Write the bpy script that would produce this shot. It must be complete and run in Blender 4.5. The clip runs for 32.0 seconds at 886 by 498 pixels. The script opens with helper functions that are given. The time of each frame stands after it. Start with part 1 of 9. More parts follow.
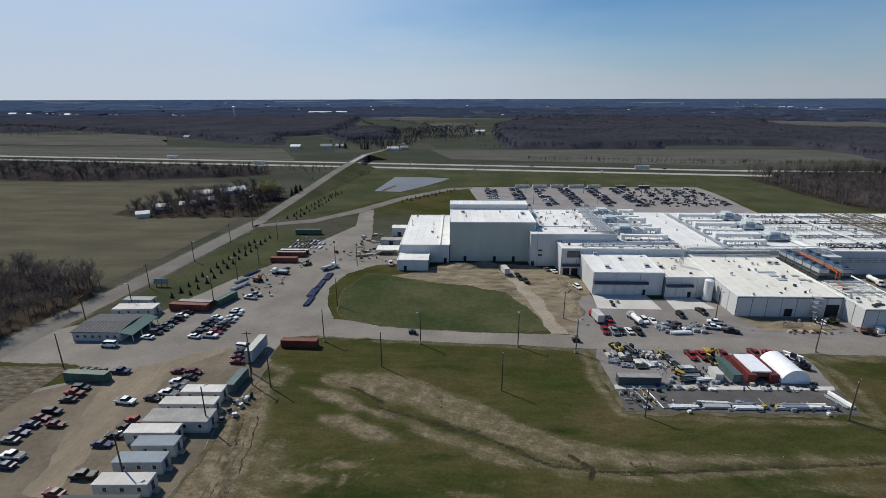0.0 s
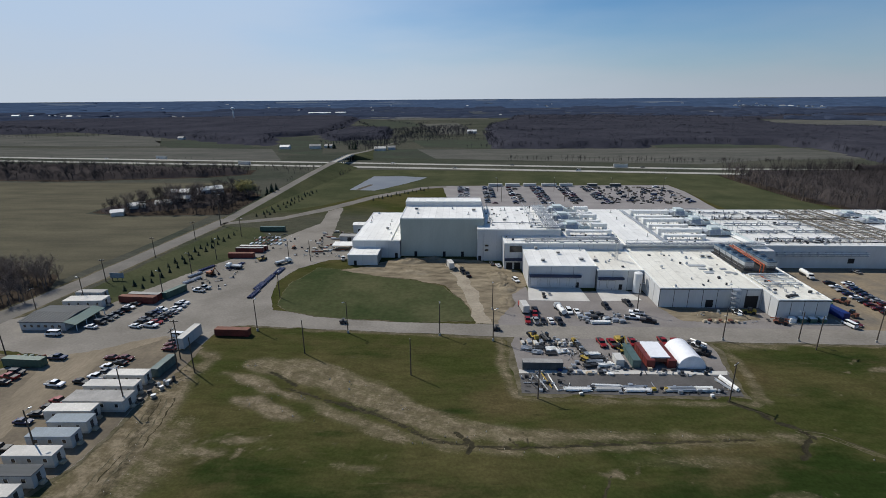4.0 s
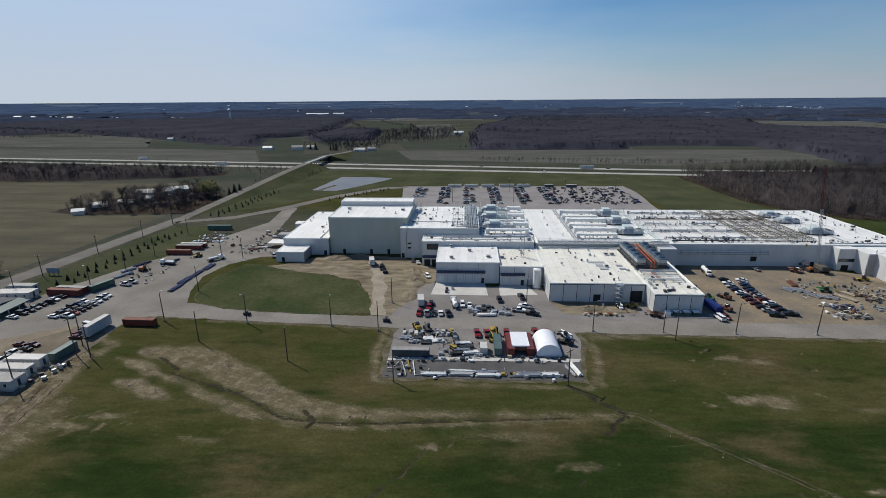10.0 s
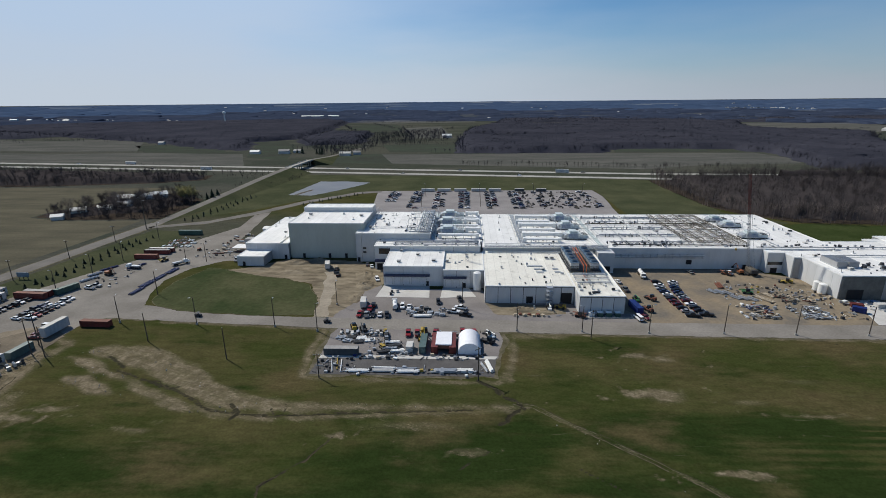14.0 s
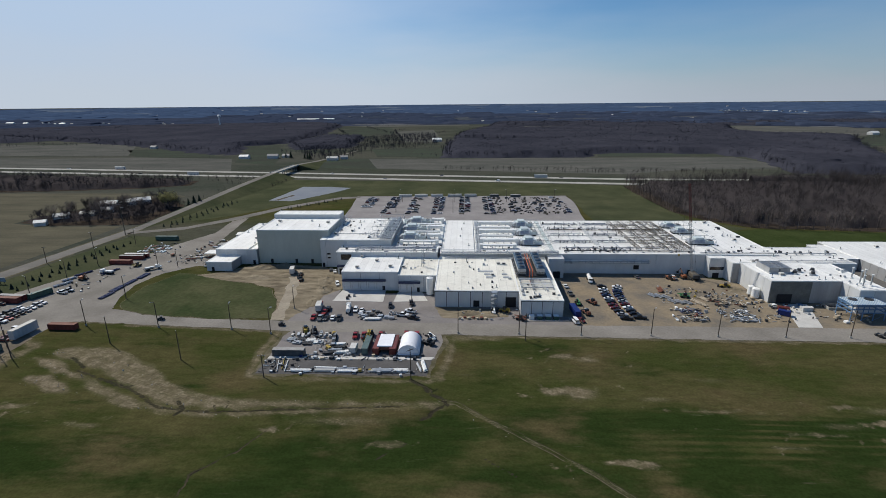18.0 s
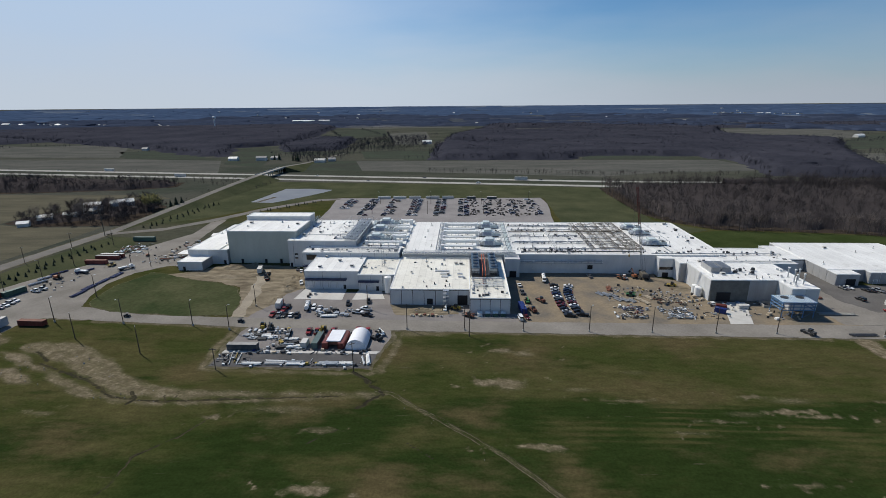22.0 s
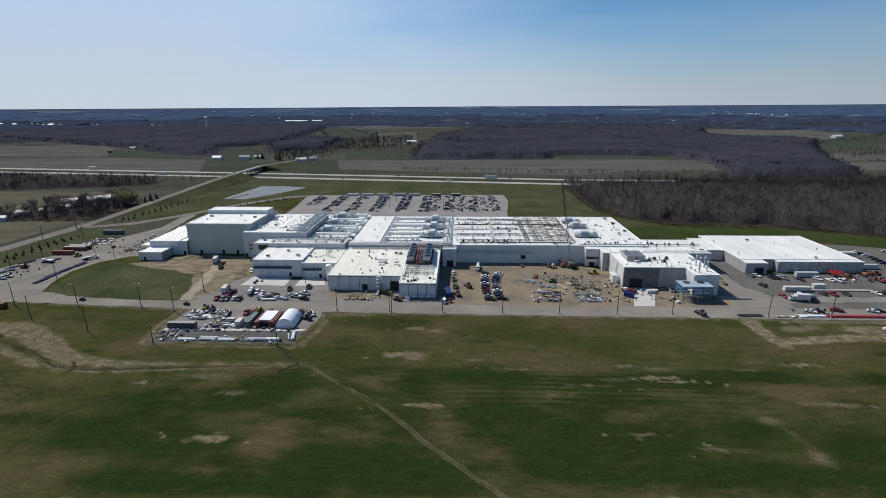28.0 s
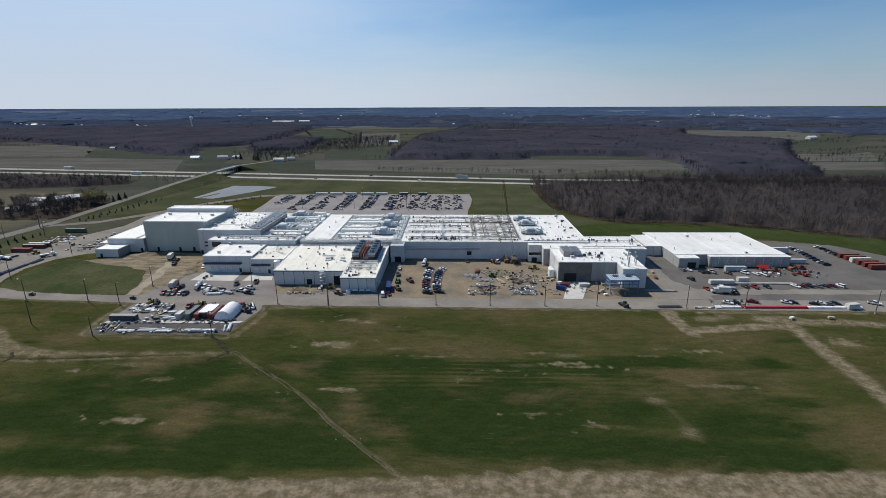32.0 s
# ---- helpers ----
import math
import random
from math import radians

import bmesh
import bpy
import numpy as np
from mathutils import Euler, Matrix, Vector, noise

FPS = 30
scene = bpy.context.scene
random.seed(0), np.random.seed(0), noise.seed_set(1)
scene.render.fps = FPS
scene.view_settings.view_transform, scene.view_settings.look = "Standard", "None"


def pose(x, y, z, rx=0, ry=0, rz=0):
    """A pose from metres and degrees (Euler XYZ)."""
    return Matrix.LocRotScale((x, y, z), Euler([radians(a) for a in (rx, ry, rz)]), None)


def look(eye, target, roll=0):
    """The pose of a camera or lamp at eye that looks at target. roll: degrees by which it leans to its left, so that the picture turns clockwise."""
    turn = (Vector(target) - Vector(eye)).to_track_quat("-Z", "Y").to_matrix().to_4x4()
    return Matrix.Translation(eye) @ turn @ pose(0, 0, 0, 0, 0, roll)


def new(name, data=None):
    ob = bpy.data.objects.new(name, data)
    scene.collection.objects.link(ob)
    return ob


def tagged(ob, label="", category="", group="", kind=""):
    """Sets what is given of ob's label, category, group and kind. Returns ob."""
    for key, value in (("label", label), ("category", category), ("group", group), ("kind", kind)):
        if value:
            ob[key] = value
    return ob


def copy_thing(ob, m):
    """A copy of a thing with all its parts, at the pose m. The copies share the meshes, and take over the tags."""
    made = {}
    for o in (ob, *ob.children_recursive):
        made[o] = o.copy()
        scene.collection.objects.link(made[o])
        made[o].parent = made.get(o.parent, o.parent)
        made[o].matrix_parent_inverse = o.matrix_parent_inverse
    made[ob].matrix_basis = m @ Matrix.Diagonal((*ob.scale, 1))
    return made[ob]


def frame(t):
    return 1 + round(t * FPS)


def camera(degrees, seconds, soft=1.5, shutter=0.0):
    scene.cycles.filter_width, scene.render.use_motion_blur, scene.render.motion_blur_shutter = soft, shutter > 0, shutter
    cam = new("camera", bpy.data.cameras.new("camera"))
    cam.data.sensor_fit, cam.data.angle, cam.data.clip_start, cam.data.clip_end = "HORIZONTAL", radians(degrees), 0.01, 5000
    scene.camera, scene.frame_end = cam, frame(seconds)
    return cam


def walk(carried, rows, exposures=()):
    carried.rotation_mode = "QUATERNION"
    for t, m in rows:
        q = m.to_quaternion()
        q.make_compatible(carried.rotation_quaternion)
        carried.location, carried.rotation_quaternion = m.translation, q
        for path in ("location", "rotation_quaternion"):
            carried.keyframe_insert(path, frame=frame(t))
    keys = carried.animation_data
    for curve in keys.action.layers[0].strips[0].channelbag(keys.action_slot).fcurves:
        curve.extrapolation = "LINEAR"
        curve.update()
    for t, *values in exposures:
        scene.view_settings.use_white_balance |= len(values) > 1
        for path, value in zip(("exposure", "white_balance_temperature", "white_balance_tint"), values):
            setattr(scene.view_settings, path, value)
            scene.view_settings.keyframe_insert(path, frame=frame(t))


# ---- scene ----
cam = camera(85.0, 32.0, soft=0.45)
PATH = [
    (0, (0.00, 0.00, 80.00), (-2.85, 95.39, 50.11), -0.13),
    (6, (42.40, -10.72, 79.90), (38.20, 84.64, 50.10), -0.44),
    (9, (64.08, -15.38, 80.82), (59.39, 79.98, 51.09), -0.39),
    (13, (91.37, -25.25, 85.43), (86.67, 70.16, 55.84), -0.54),
    (19, (126.15, -40.14, 93.35), (121.75, 55.44, 64.30), -0.55),
    (20, (131.99, -42.24, 93.89), (127.71, 53.38, 64.93), -0.51),
    (23, (147.51, -50.51, 95.33), (143.31, 45.13, 66.41), -0.45),
    (25.5, (162.39, -58.52, 95.23), (158.51, 37.12, 66.28), -0.25),
    (28, (177.12, -66.58, 94.91), (173.28, 29.10, 66.09), -0.35),
    (32, (205.57, -76.22, 95.14), (203.22, 19.54, 66.44), -0.22),
]
walk(cam, [(t, look(eye, target, roll)) for t, eye, target, roll in PATH],
     exposures=[(0.0, -0.30), (25.0, -0.30), (28.5, -0.20), (32.0, -0.18)])

# world, sun and exposure
SUN_AZ = math.atan2(-0.80, 0.60)      # clockwise from +y
SUN_EL = radians(47)
world = bpy.data.worlds.new("sky")
scene.world = world
world.use_nodes = True
wn = world.node_tree
sky = wn.nodes.new("ShaderNodeTexSky")
sky.sky_type, sky.sun_disc = "NISHITA", False
sky.sun_elevation, sky.sun_rotation = SUN_EL, SUN_AZ
sky.altitude, sky.air_density, sky.dust_density, sky.ozone_density = 0, 1.0, 0.4, 2.0
wn.nodes["Background"].inputs["Strength"].default_value = 0.078


def world_node(kind, **values):
    n = wn.nodes.new(kind)
    for key, value in values.items():
        n.inputs[key.replace("_", " ")].default_value = value
    return n


def smooth_step(source, low, high):
    n = world_node("ShaderNodeMapRange", From_Min=low, From_Max=high)
    n.interpolation_type = "SMOOTHSTEP"
    wn.links.new(source, n.inputs["Value"])
    return n.outputs["Result"]


def world_sum(a, b, k):
    n = wn.nodes.new("ShaderNodeMath")
    n.operation = "MULTIPLY_ADD"
    n.inputs[1].default_value = k
    wn.links.new(b, n.inputs[0])
    wn.links.new(a, n.inputs[2])
    return n.outputs[0]


# thin high cloud, thickest towards the sun and near the horizon
tint = wn.nodes.new("ShaderNodeMix")
tint.data_type, tint.blend_type = "RGBA", "MULTIPLY"
tint.inputs[0].default_value, tint.inputs[7].default_value = 1.0, (0.63, 1.02, 1.36, 1)
wn.links.new(sky.outputs["Color"], tint.inputs[6])
wn.links.new(tint.outputs[2], wn.nodes["Background"].inputs["Color"])
way = wn.nodes.new("ShaderNodeTexCoord").outputs["Generated"]
split = wn.nodes.new("ShaderNodeSeparateXYZ")
wn.links.new(way, split.inputs[0])
stretch = wn.nodes.new("ShaderNodeMapping")
stretch.inputs["Scale"].default_value = (1.0, 1.0, 5.0)
wn.links.new(way, stretch.inputs["Vector"])
wisp = world_node("ShaderNodeTexNoise", Scale=2.0, Detail=6.0, Roughness=0.5)
wn.links.new(stretch.outputs["Vector"], wisp.inputs["Vector"])
high = smooth_step(world_sum(split.outputs["Z"], wisp.outputs["Fac"], 0.15), 0.05, 0.265)
away = smooth_step(world_sum(split.outputs["X"], wisp.outputs["Fac"], 0.50), -0.22, 0.62)
clear = wn.nodes.new("ShaderNodeMath")
clear.operation = "MULTIPLY"
wn.links.new(high, clear.inputs[0])
wn.links.new(away, clear.inputs[1])
open_sky = wn.nodes.new("ShaderNodeMath")
open_sky.operation = "MAXIMUM"
wn.links.new(clear.outputs[0], open_sky.inputs[0])
wn.links.new(smooth_step(split.outputs["Z"], 0.16, 0.42), open_sky.inputs[1])
cloud = world_node("ShaderNodeBackground", Color=(0.565, 0.685, 0.85, 1), Strength=1.08)
haze = wn.nodes.new("ShaderNodeMapRange")
haze.interpolation_type = "SMOOTHSTEP"
for socket, value in (("From Min", -0.25), ("From Max", 0.75), ("To Min", 1.06), ("To Max", 0.74)):
    haze.inputs[socket].default_value = value
wn.links.new(split.outputs["X"], haze.inputs["Value"])
wn.links.new(haze.outputs["Result"], cloud.inputs["Strength"])
veil = wn.nodes.new("ShaderNodeMix")
veil.data_type = "RGBA"
veil.inputs[6].default_value, veil.inputs[7].default_value = (0.60, 0.685, 0.79, 1), (0.50, 0.665, 0.90, 1)
wn.links.new(smooth_step(world_sum(split.outputs["Z"], wisp.outputs["Fac"], 0.12), 0.05, 0.26), veil.inputs[0])
wn.links.new(veil.outputs[2], cloud.inputs["Color"])
both = wn.nodes.new("ShaderNodeMixShader")
wn.links.new(open_sky.outputs[0], both.inputs[0])
wn.links.new(cloud.outputs[0], both.inputs[1])
wn.links.new(wn.nodes["Background"].outputs[0], both.inputs[2])
wn.links.new(both.outputs[0], wn.nodes["World Output"].inputs["Surface"])
sun = new("sun", bpy.data.lights.new("sun", "SUN"))
sun.data.energy, sun.data.angle, sun.data.color = 5.0, radians(0.53), (1.0, 0.945, 0.85)
sun_from = Vector((math.sin(SUN_AZ) * math.cos(SUN_EL), math.cos(SUN_AZ) * math.cos(SUN_EL), math.sin(SUN_EL)))
sun.matrix_world = look(sun_from * 500, (0, 0, 0))

# ---- materials ----
MATS = {}


def surf(name, col, rough=0.75, metal=0.0, col2=None, scale=0.5, fine=6.0, amount=0.3, bump=0.25, dist=0.03,
         vary=0.0, world_space=False, spec=0.4, stretch=(1, 1, 1), stain=0.0, strips=0.0):
    """A surface of two colours mixed by broad noise, with fine grain, relief and a per-object variation."""
    m = bpy.data.materials.new(name)
    MATS[name] = m
    m.use_nodes = True
    t, n = m.node_tree, m.node_tree.nodes
    b = n["Principled BSDF"]
    b.inputs["Roughness"].default_value, b.inputs["Metallic"].default_value = rough, metal
    b.inputs["Specular IOR Level"].default_value = 0.0 if world_space and rough > 0.7 else spec
    if world_space:
        vec = n.new("ShaderNodeNewGeometry").outputs["Position"]
    else:
        vec = n.new("ShaderNodeTexCoord").outputs["Object"]
    mp = n.new("ShaderNodeMapping")
    mp.inputs["Scale"].default_value = stretch
    t.links.new(vec, mp.inputs["Vector"])
    big, small = n.new("ShaderNodeTexNoise"), n.new("ShaderNodeTexNoise")
    for tex, s, det in ((big, scale, 6), (small, fine, 3)):
        tex.inputs["Scale"].default_value, tex.inputs["Detail"].default_value = s, det
        tex.inputs["Roughness"].default_value = 0.62
        t.links.new(mp.outputs["Vector"], tex.inputs["Vector"])
    ramp = n.new("ShaderNodeValToRGB")
    ramp.color_ramp.elements[0].position, ramp.color_ramp.elements[1].position = 0.36, 0.66
    c2 = col2 or tuple(c * (1 - amount) for c in col)
    ramp.color_ramp.elements[0].color, ramp.color_ramp.elements[1].color = (*c2, 1), (*col, 1)
    t.links.new(big.outputs["Fac"], ramp.inputs["Fac"])
    grain = n.new("ShaderNodeMapRange")
    grain.inputs["From Min"].default_value, grain.inputs["From Max"].default_value = 0.25, 0.75
    grain.inputs["To Min"].default_value, grain.inputs["To Max"].default_value = 1 - amount * 0.6, 1 + amount * 0.4
    t.links.new(small.outputs["Fac"], grain.inputs["Value"])
    hsv = n.new("ShaderNodeHueSaturation")
    tone = ramp.outputs["Color"]
    if stain:
        spots, level, dirty = n.new("ShaderNodeTexNoise"), n.new("ShaderNodeMapRange"), n.new("ShaderNodeMix")
        spots.inputs["Scale"].default_value, spots.inputs["Detail"].default_value = 0.22, 9
        spots.inputs["Roughness"].default_value = 0.7
        t.links.new(vec, spots.inputs["Vector"])
        level.inputs["From Min"].default_value, level.inputs["From Max"].default_value = 0.56, 0.74
        level.inputs["To Max"].default_value = stain
        t.links.new(spots.outputs["Fac"], level.inputs["Value"])
        dirty.data_type = "RGBA"
        dirty.inputs[7].default_value = (0.30, 0.275, 0.225, 1)
        t.links.new(level.outputs["Result"], dirty.inputs[0])
        t.links.new(tone, dirty.inputs[6])
        tone = dirty.outputs[2]
    t.links.new(tone, hsv.inputs["Color"])
    value = grain.outputs["Result"]
    if strips:
        # membrane rolls that differ a little, with a lap line between them
        axes, roll, lap, white = n.new("ShaderNodeSeparateXYZ"), n.new("ShaderNodeMath"), n.new("ShaderNodeMath"), n.new("ShaderNodeTexWhiteNoise")
        whole, line, tone_of, both = n.new("ShaderNodeMath"), n.new("ShaderNodeMapRange"), n.new("ShaderNodeMapRange"), n.new("ShaderNodeMath")
        t.links.new(n.new("ShaderNodeNewGeometry").outputs["Position"], axes.inputs[0])
        roll.operation, lap.operation, whole.operation, both.operation = "DIVIDE", "FRACT", "FLOOR", "MULTIPLY"
        roll.inputs[1].default_value = strips
        t.links.new(axes.outputs["X"], roll.inputs[0])
        t.links.new(roll.outputs[0], lap.inputs[0])
        t.links.new(roll.outputs[0], whole.inputs[0])
        white.noise_dimensions = "1D"
        t.links.new(whole.outputs[0], white.inputs["W"])
        for node, values in ((line, (0.0, 0.10, 0.80, 1.0)), (tone_of, (0.0, 1.0, 0.93, 1.03))):
            for socket, v in zip(("From Min", "From Max", "To Min", "To Max"), values):
                node.inputs[socket].default_value = v
        t.links.new(lap.outputs[0], line.inputs["Value"])
        t.links.new(white.outputs["Value"], tone_of.inputs["Value"])
        for a, c in ((line, tone_of), (both, None)):
            step = n.new("ShaderNodeMath") if c is None else both
            step.operation = "MULTIPLY"
            t.links.new(a.outputs[0], step.inputs[0])
            t.links.new(value if c is None else c.outputs[0], step.inputs[1])
            if c is None:
                value = step.outputs[0]
    if vary:
        info, rng, mul = n.new("ShaderNodeObjectInfo"), n.new("ShaderNodeMapRange"), n.new("ShaderNodeMath")
        rng.inputs["To Min"].default_value, rng.inputs["To Max"].default_value = 1 - vary, 1 + vary
        mul.operation = "MULTIPLY"
        t.links.new(info.outputs["Random"], rng.inputs["Value"])
        t.links.new(rng.outputs["Result"], mul.inputs[0])
        t.links.new(value, mul.inputs[1])
        value = mul.outputs[0]
    t.links.new(value, hsv.inputs["Value"])
    t.links.new(hsv.outputs["Color"], b.inputs["Base Color"])
    if bump:
        bp = n.new("ShaderNodeBump")
        bp.inputs["Strength"].default_value, bp.inputs["Distance"].default_value = bump, dist
        t.links.new(small.outputs["Fac"], bp.inputs["Height"])
        t.links.new(bp.outputs["Normal"], b.inputs["Normal"])
    return m


# earth
GRAVEL = surf("gravel", (0.262, 0.242, 0.212), 0.9, col2=(0.19, 0.175, 0.152), scale=0.05, fine=1.2, amount=0.28, dist=0.08, world_space=True)
TRACK = surf("beaten track", (0.345, 0.302, 0.235), 0.92, col2=(0.25, 0.216, 0.165), scale=0.1, fine=0.9, amount=0.3, dist=0.08, world_space=True)
TAN_LOT = surf("sandy gravel", (0.205, 0.172, 0.127), 0.92, col2=(0.132, 0.113, 0.087), scale=0.06, fine=0.9, amount=0.3, dist=0.08, world_space=True)
TAN_WORN = surf("driven sandy gravel", (0.265, 0.222, 0.163), 0.92, col2=(0.19, 0.160, 0.118), scale=0.09, fine=0.9, amount=0.3, dist=0.06, world_space=True, stretch=(1.6, 0.6, 1))
ASPHALT = surf("asphalt", (0.245, 0.226, 0.212), 0.85, col2=(0.185, 0.17, 0.16), scale=0.07, fine=1.5, amount=0.25, dist=0.02, world_space=True)
ROAD = surf("weathered county road", (0.205, 0.192, 0.172), 0.9, col2=(0.155, 0.146, 0.131), scale=0.06, fine=1.2, amount=0.22, dist=0.05, world_space=True)
PALE_ASPHALT = surf("bleached asphalt", (0.29, 0.272, 0.262), 0.85, col2=(0.225, 0.211, 0.204), scale=0.05, fine=1.2, amount=0.25, dist=0.02, world_space=True)
BLUE_ASPHALT = surf("grey blue asphalt", (0.158, 0.149, 0.139), 0.85, col2=(0.112, 0.106, 0.099), scale=0.05, fine=1.4, amount=0.25, dist=0.02, world_space=True)
# darker than the other lawns: shade before the woods put into its colour
SHADED_BANK_GRASS = surf("shaded bank grass", (0.050, 0.064, 0.024), 0.95, col2=(0.030, 0.044, 0.014), scale=0.04, fine=0.6, amount=0.35, bump=0.4, dist=0.08, world_space=True)
DARK_ASPHALT = surf("dark asphalt", (0.125, 0.12, 0.117), 0.85, col2=(0.088, 0.085, 0.082), scale=0.09, fine=1.5, amount=0.25, world_space=True)
CONCRETE = surf("concrete", (0.4, 0.385, 0.35), 0.8, col2=(0.31, 0.3, 0.27), scale=0.15, fine=2.5, amount=0.18, dist=0.02, world_space=True)
SLAB = surf("new concrete", (0.56, 0.545, 0.505), 0.8, col2=(0.47, 0.455, 0.42), scale=0.15, fine=2.5, amount=0.15, dist=0.02, world_space=True)
DIRT = surf("bare dirt", (0.285, 0.24, 0.17), 0.95, col2=(0.13, 0.108, 0.076), scale=0.13, fine=0.7, amount=0.35, bump=0.6, dist=0.2, world_space=True, stretch=(0.55, 1.7, 1))
YARD_DIRT = surf("yard dirt", (0.275, 0.218, 0.145), 0.95, col2=(0.16, 0.142, 0.117), scale=0.06, fine=0.8, amount=0.3, bump=0.4, dist=0.1, world_space=True)
ROUGH_DIRT = surf("rutted dirt", (0.185, 0.16, 0.122), 0.95, col2=(0.068, 0.058, 0.042), scale=0.3, fine=0.7, amount=0.35, bump=0.6, dist=0.2, world_space=True, stretch=(1, 2.5, 1))
STUBBLE = surf("stubble field", (0.122, 0.112, 0.078), 0.95, col2=(0.082, 0.077, 0.056), scale=0.018, fine=0.5, amount=0.3, dist=0.1, world_space=True, stretch=(1, 3.5, 1))
LUSH_LAWN = surf("lush grass", (0.084, 0.086, 0.044), 0.95, col2=(0.04, 0.054, 0.023), scale=0.035, fine=0.5, amount=0.4, bump=0.4, dist=0.08, world_space=True)
# field colours greyed and cooled to paint in the haze over far land
HAZY_TAN_FIELD = surf("tan field", (0.115, 0.113, 0.099), 0.95, col2=(0.077, 0.079, 0.070), scale=0.01, fine=0.12, amount=0.3, world_space=True, stretch=(1, 3, 1))
HAZY_GREEN_FIELD = surf("green field", (0.056, 0.069, 0.050), 0.95, col2=(0.05, 0.054, 0.044), scale=0.012, fine=0.15, amount=0.3, world_space=True, stretch=(1, 2, 1))
LAWN = surf("lawn", (0.080, 0.082, 0.045), 0.95, col2=(0.047, 0.056, 0.03), scale=0.03, fine=0.8, amount=0.35, bump=0.4, dist=0.08, world_space=True)
SHOULDER = surf("worn verge soil", (0.152, 0.134, 0.094), 0.95, col2=(0.078, 0.071, 0.041), scale=0.22, fine=1.1, amount=0.4, bump=0.5, dist=0.1, world_space=True)
RUT_SOIL = surf("dry rut soil", (0.135, 0.12, 0.082), 0.95, col2=(0.075, 0.067, 0.042), scale=0.5, fine=1.5, amount=0.35, dist=0.05, world_space=True)
DARK_SOIL = surf("dark rut soil", (0.040, 0.035, 0.022), 0.95, col2=(0.062, 0.055, 0.034), scale=0.5, fine=1.5, amount=0.3, dist=0.05, world_space=True)
LITTER = surf("leaf litter", (0.06, 0.048, 0.037), 0.95, col2=(0.04, 0.032, 0.026), scale=0.05, fine=0.8, amount=0.35, world_space=True)
WATER = surf("pond water", (0.13, 0.137, 0.155), 0.5, col2=(0.17, 0.18, 0.185), scale=0.03, fine=0.8, amount=0.15, bump=0.05, world_space=True, spec=0.28)
# buildings
ROOF = surf("white roof membrane", (0.83, 0.822, 0.78), 0.6, col2=(0.72, 0.71, 0.67), scale=0.07, fine=0.9, amount=0.13, bump=0.08, stain=0.5, strips=3.6)
ROOF_CREAM = surf("cream roof membrane", (0.83, 0.81, 0.715), 0.65, col2=(0.70, 0.67, 0.58), scale=0.06, fine=0.9, amount=0.16, bump=0.08, stain=0.62, strips=3.6)
PANEL = surf("pale wall panel", (0.60, 0.605, 0.595), 0.45, col2=(0.54, 0.545, 0.535), scale=0.25, fine=3, amount=0.08, bump=0.05, vary=0.03, stretch=(1, 1, 0.15))
GREY_PANEL = surf("grey wall panel", (0.36, 0.36, 0.36), 0.55, col2=(0.29, 0.29, 0.285), scale=0.25, fine=3, amount=0.12, bump=0.05, vary=0.05, stretch=(1, 1, 0.15))
JOINT = surf("grey joint metal", (0.16, 0.165, 0.17), 0.55, scale=1, fine=5, amount=0.15, bump=0.03)
SLATE_BLUE = surf("slate blue steel", (0.085, 0.14, 0.20), 0.5, scale=0.8, fine=6, amount=0.25, bump=0.04)
DARK_PANEL = surf("unfinished dark wall", (0.17, 0.172, 0.15), 0.8, col2=(0.115, 0.115, 0.105), scale=0.3, fine=3, amount=0.25, bump=0.1)
TRIM_WHITE = surf("white metal trim", (0.80, 0.80, 0.765), 0.4, scale=1, fine=5, amount=0.08, bump=0.03)
TRIM_DARK = surf("dark metal trim", (0.035, 0.035, 0.037), 0.5, scale=1, fine=6, amount=0.2, bump=0.03)
NAVY = surf("navy metal awning", (0.018, 0.032, 0.085), 0.45, scale=1, fine=6, amount=0.2, bump=0.03)
DOCK = surf("white dock door", (0.6, 0.61, 0.62), 0.45, scale=1, fine=4, amount=0.1, bump=0.05)
OPENING = surf("dark doorway", (0.018, 0.018, 0.02), 0.8, scale=1, fine=3, amount=0.3, bump=0)
GLASS = surf("window glass", (0.02, 0.025, 0.03), 0.06, scale=0.6, fine=3, amount=0.2, bump=0.0, spec=0.8)
CAR_GLASS = surf("tinted car glass", (0.012, 0.014, 0.016), 0.16, scale=0.6, fine=3, amount=0.2, bump=0.0, spec=0.35)
GALV = surf("galvanised steel", (0.50, 0.52, 0.53), 0.42, metal=0.55, col2=(0.36, 0.38, 0.40), scale=0.8, fine=7, amount=0.2, bump=0.05)
UNIT = surf("pale blue grey unit", (0.58, 0.64, 0.635), 0.5, col2=(0.45, 0.51, 0.51), scale=0.6, fine=5, amount=0.15, bump=0.05)
DARK_STEEL = surf("dark steel", (0.06, 0.062, 0.065), 0.55, metal=0.3, scale=1, fine=6, amount=0.3, bump=0.05)
ORANGE = surf("orange pipe", (0.55, 0.12, 0.04), 0.5, scale=1, fine=6, amount=0.2, bump=0.03)
BLUE_STEEL = surf("blue painted steel", (0.13, 0.24, 0.40), 0.5, col2=(0.10, 0.19, 0.32), scale=0.8, fine=6, amount=0.2, bump=0.04)
NAVY_PIPE = surf("dark blue coated steel", (0.02, 0.032, 0.105), 0.5, scale=1, fine=5, amount=0.3, bump=0.05)
BLUE_TARP = surf("blue tarpaulin", (0.012, 0.03, 0.16), 0.5, scale=1, fine=3, amount=0.3, bump=0.3)
FABRIC = surf("white fabric", (0.80, 0.81, 0.83), 0.55, scale=0.5, fine=2, amount=0.08, bump=0.15)
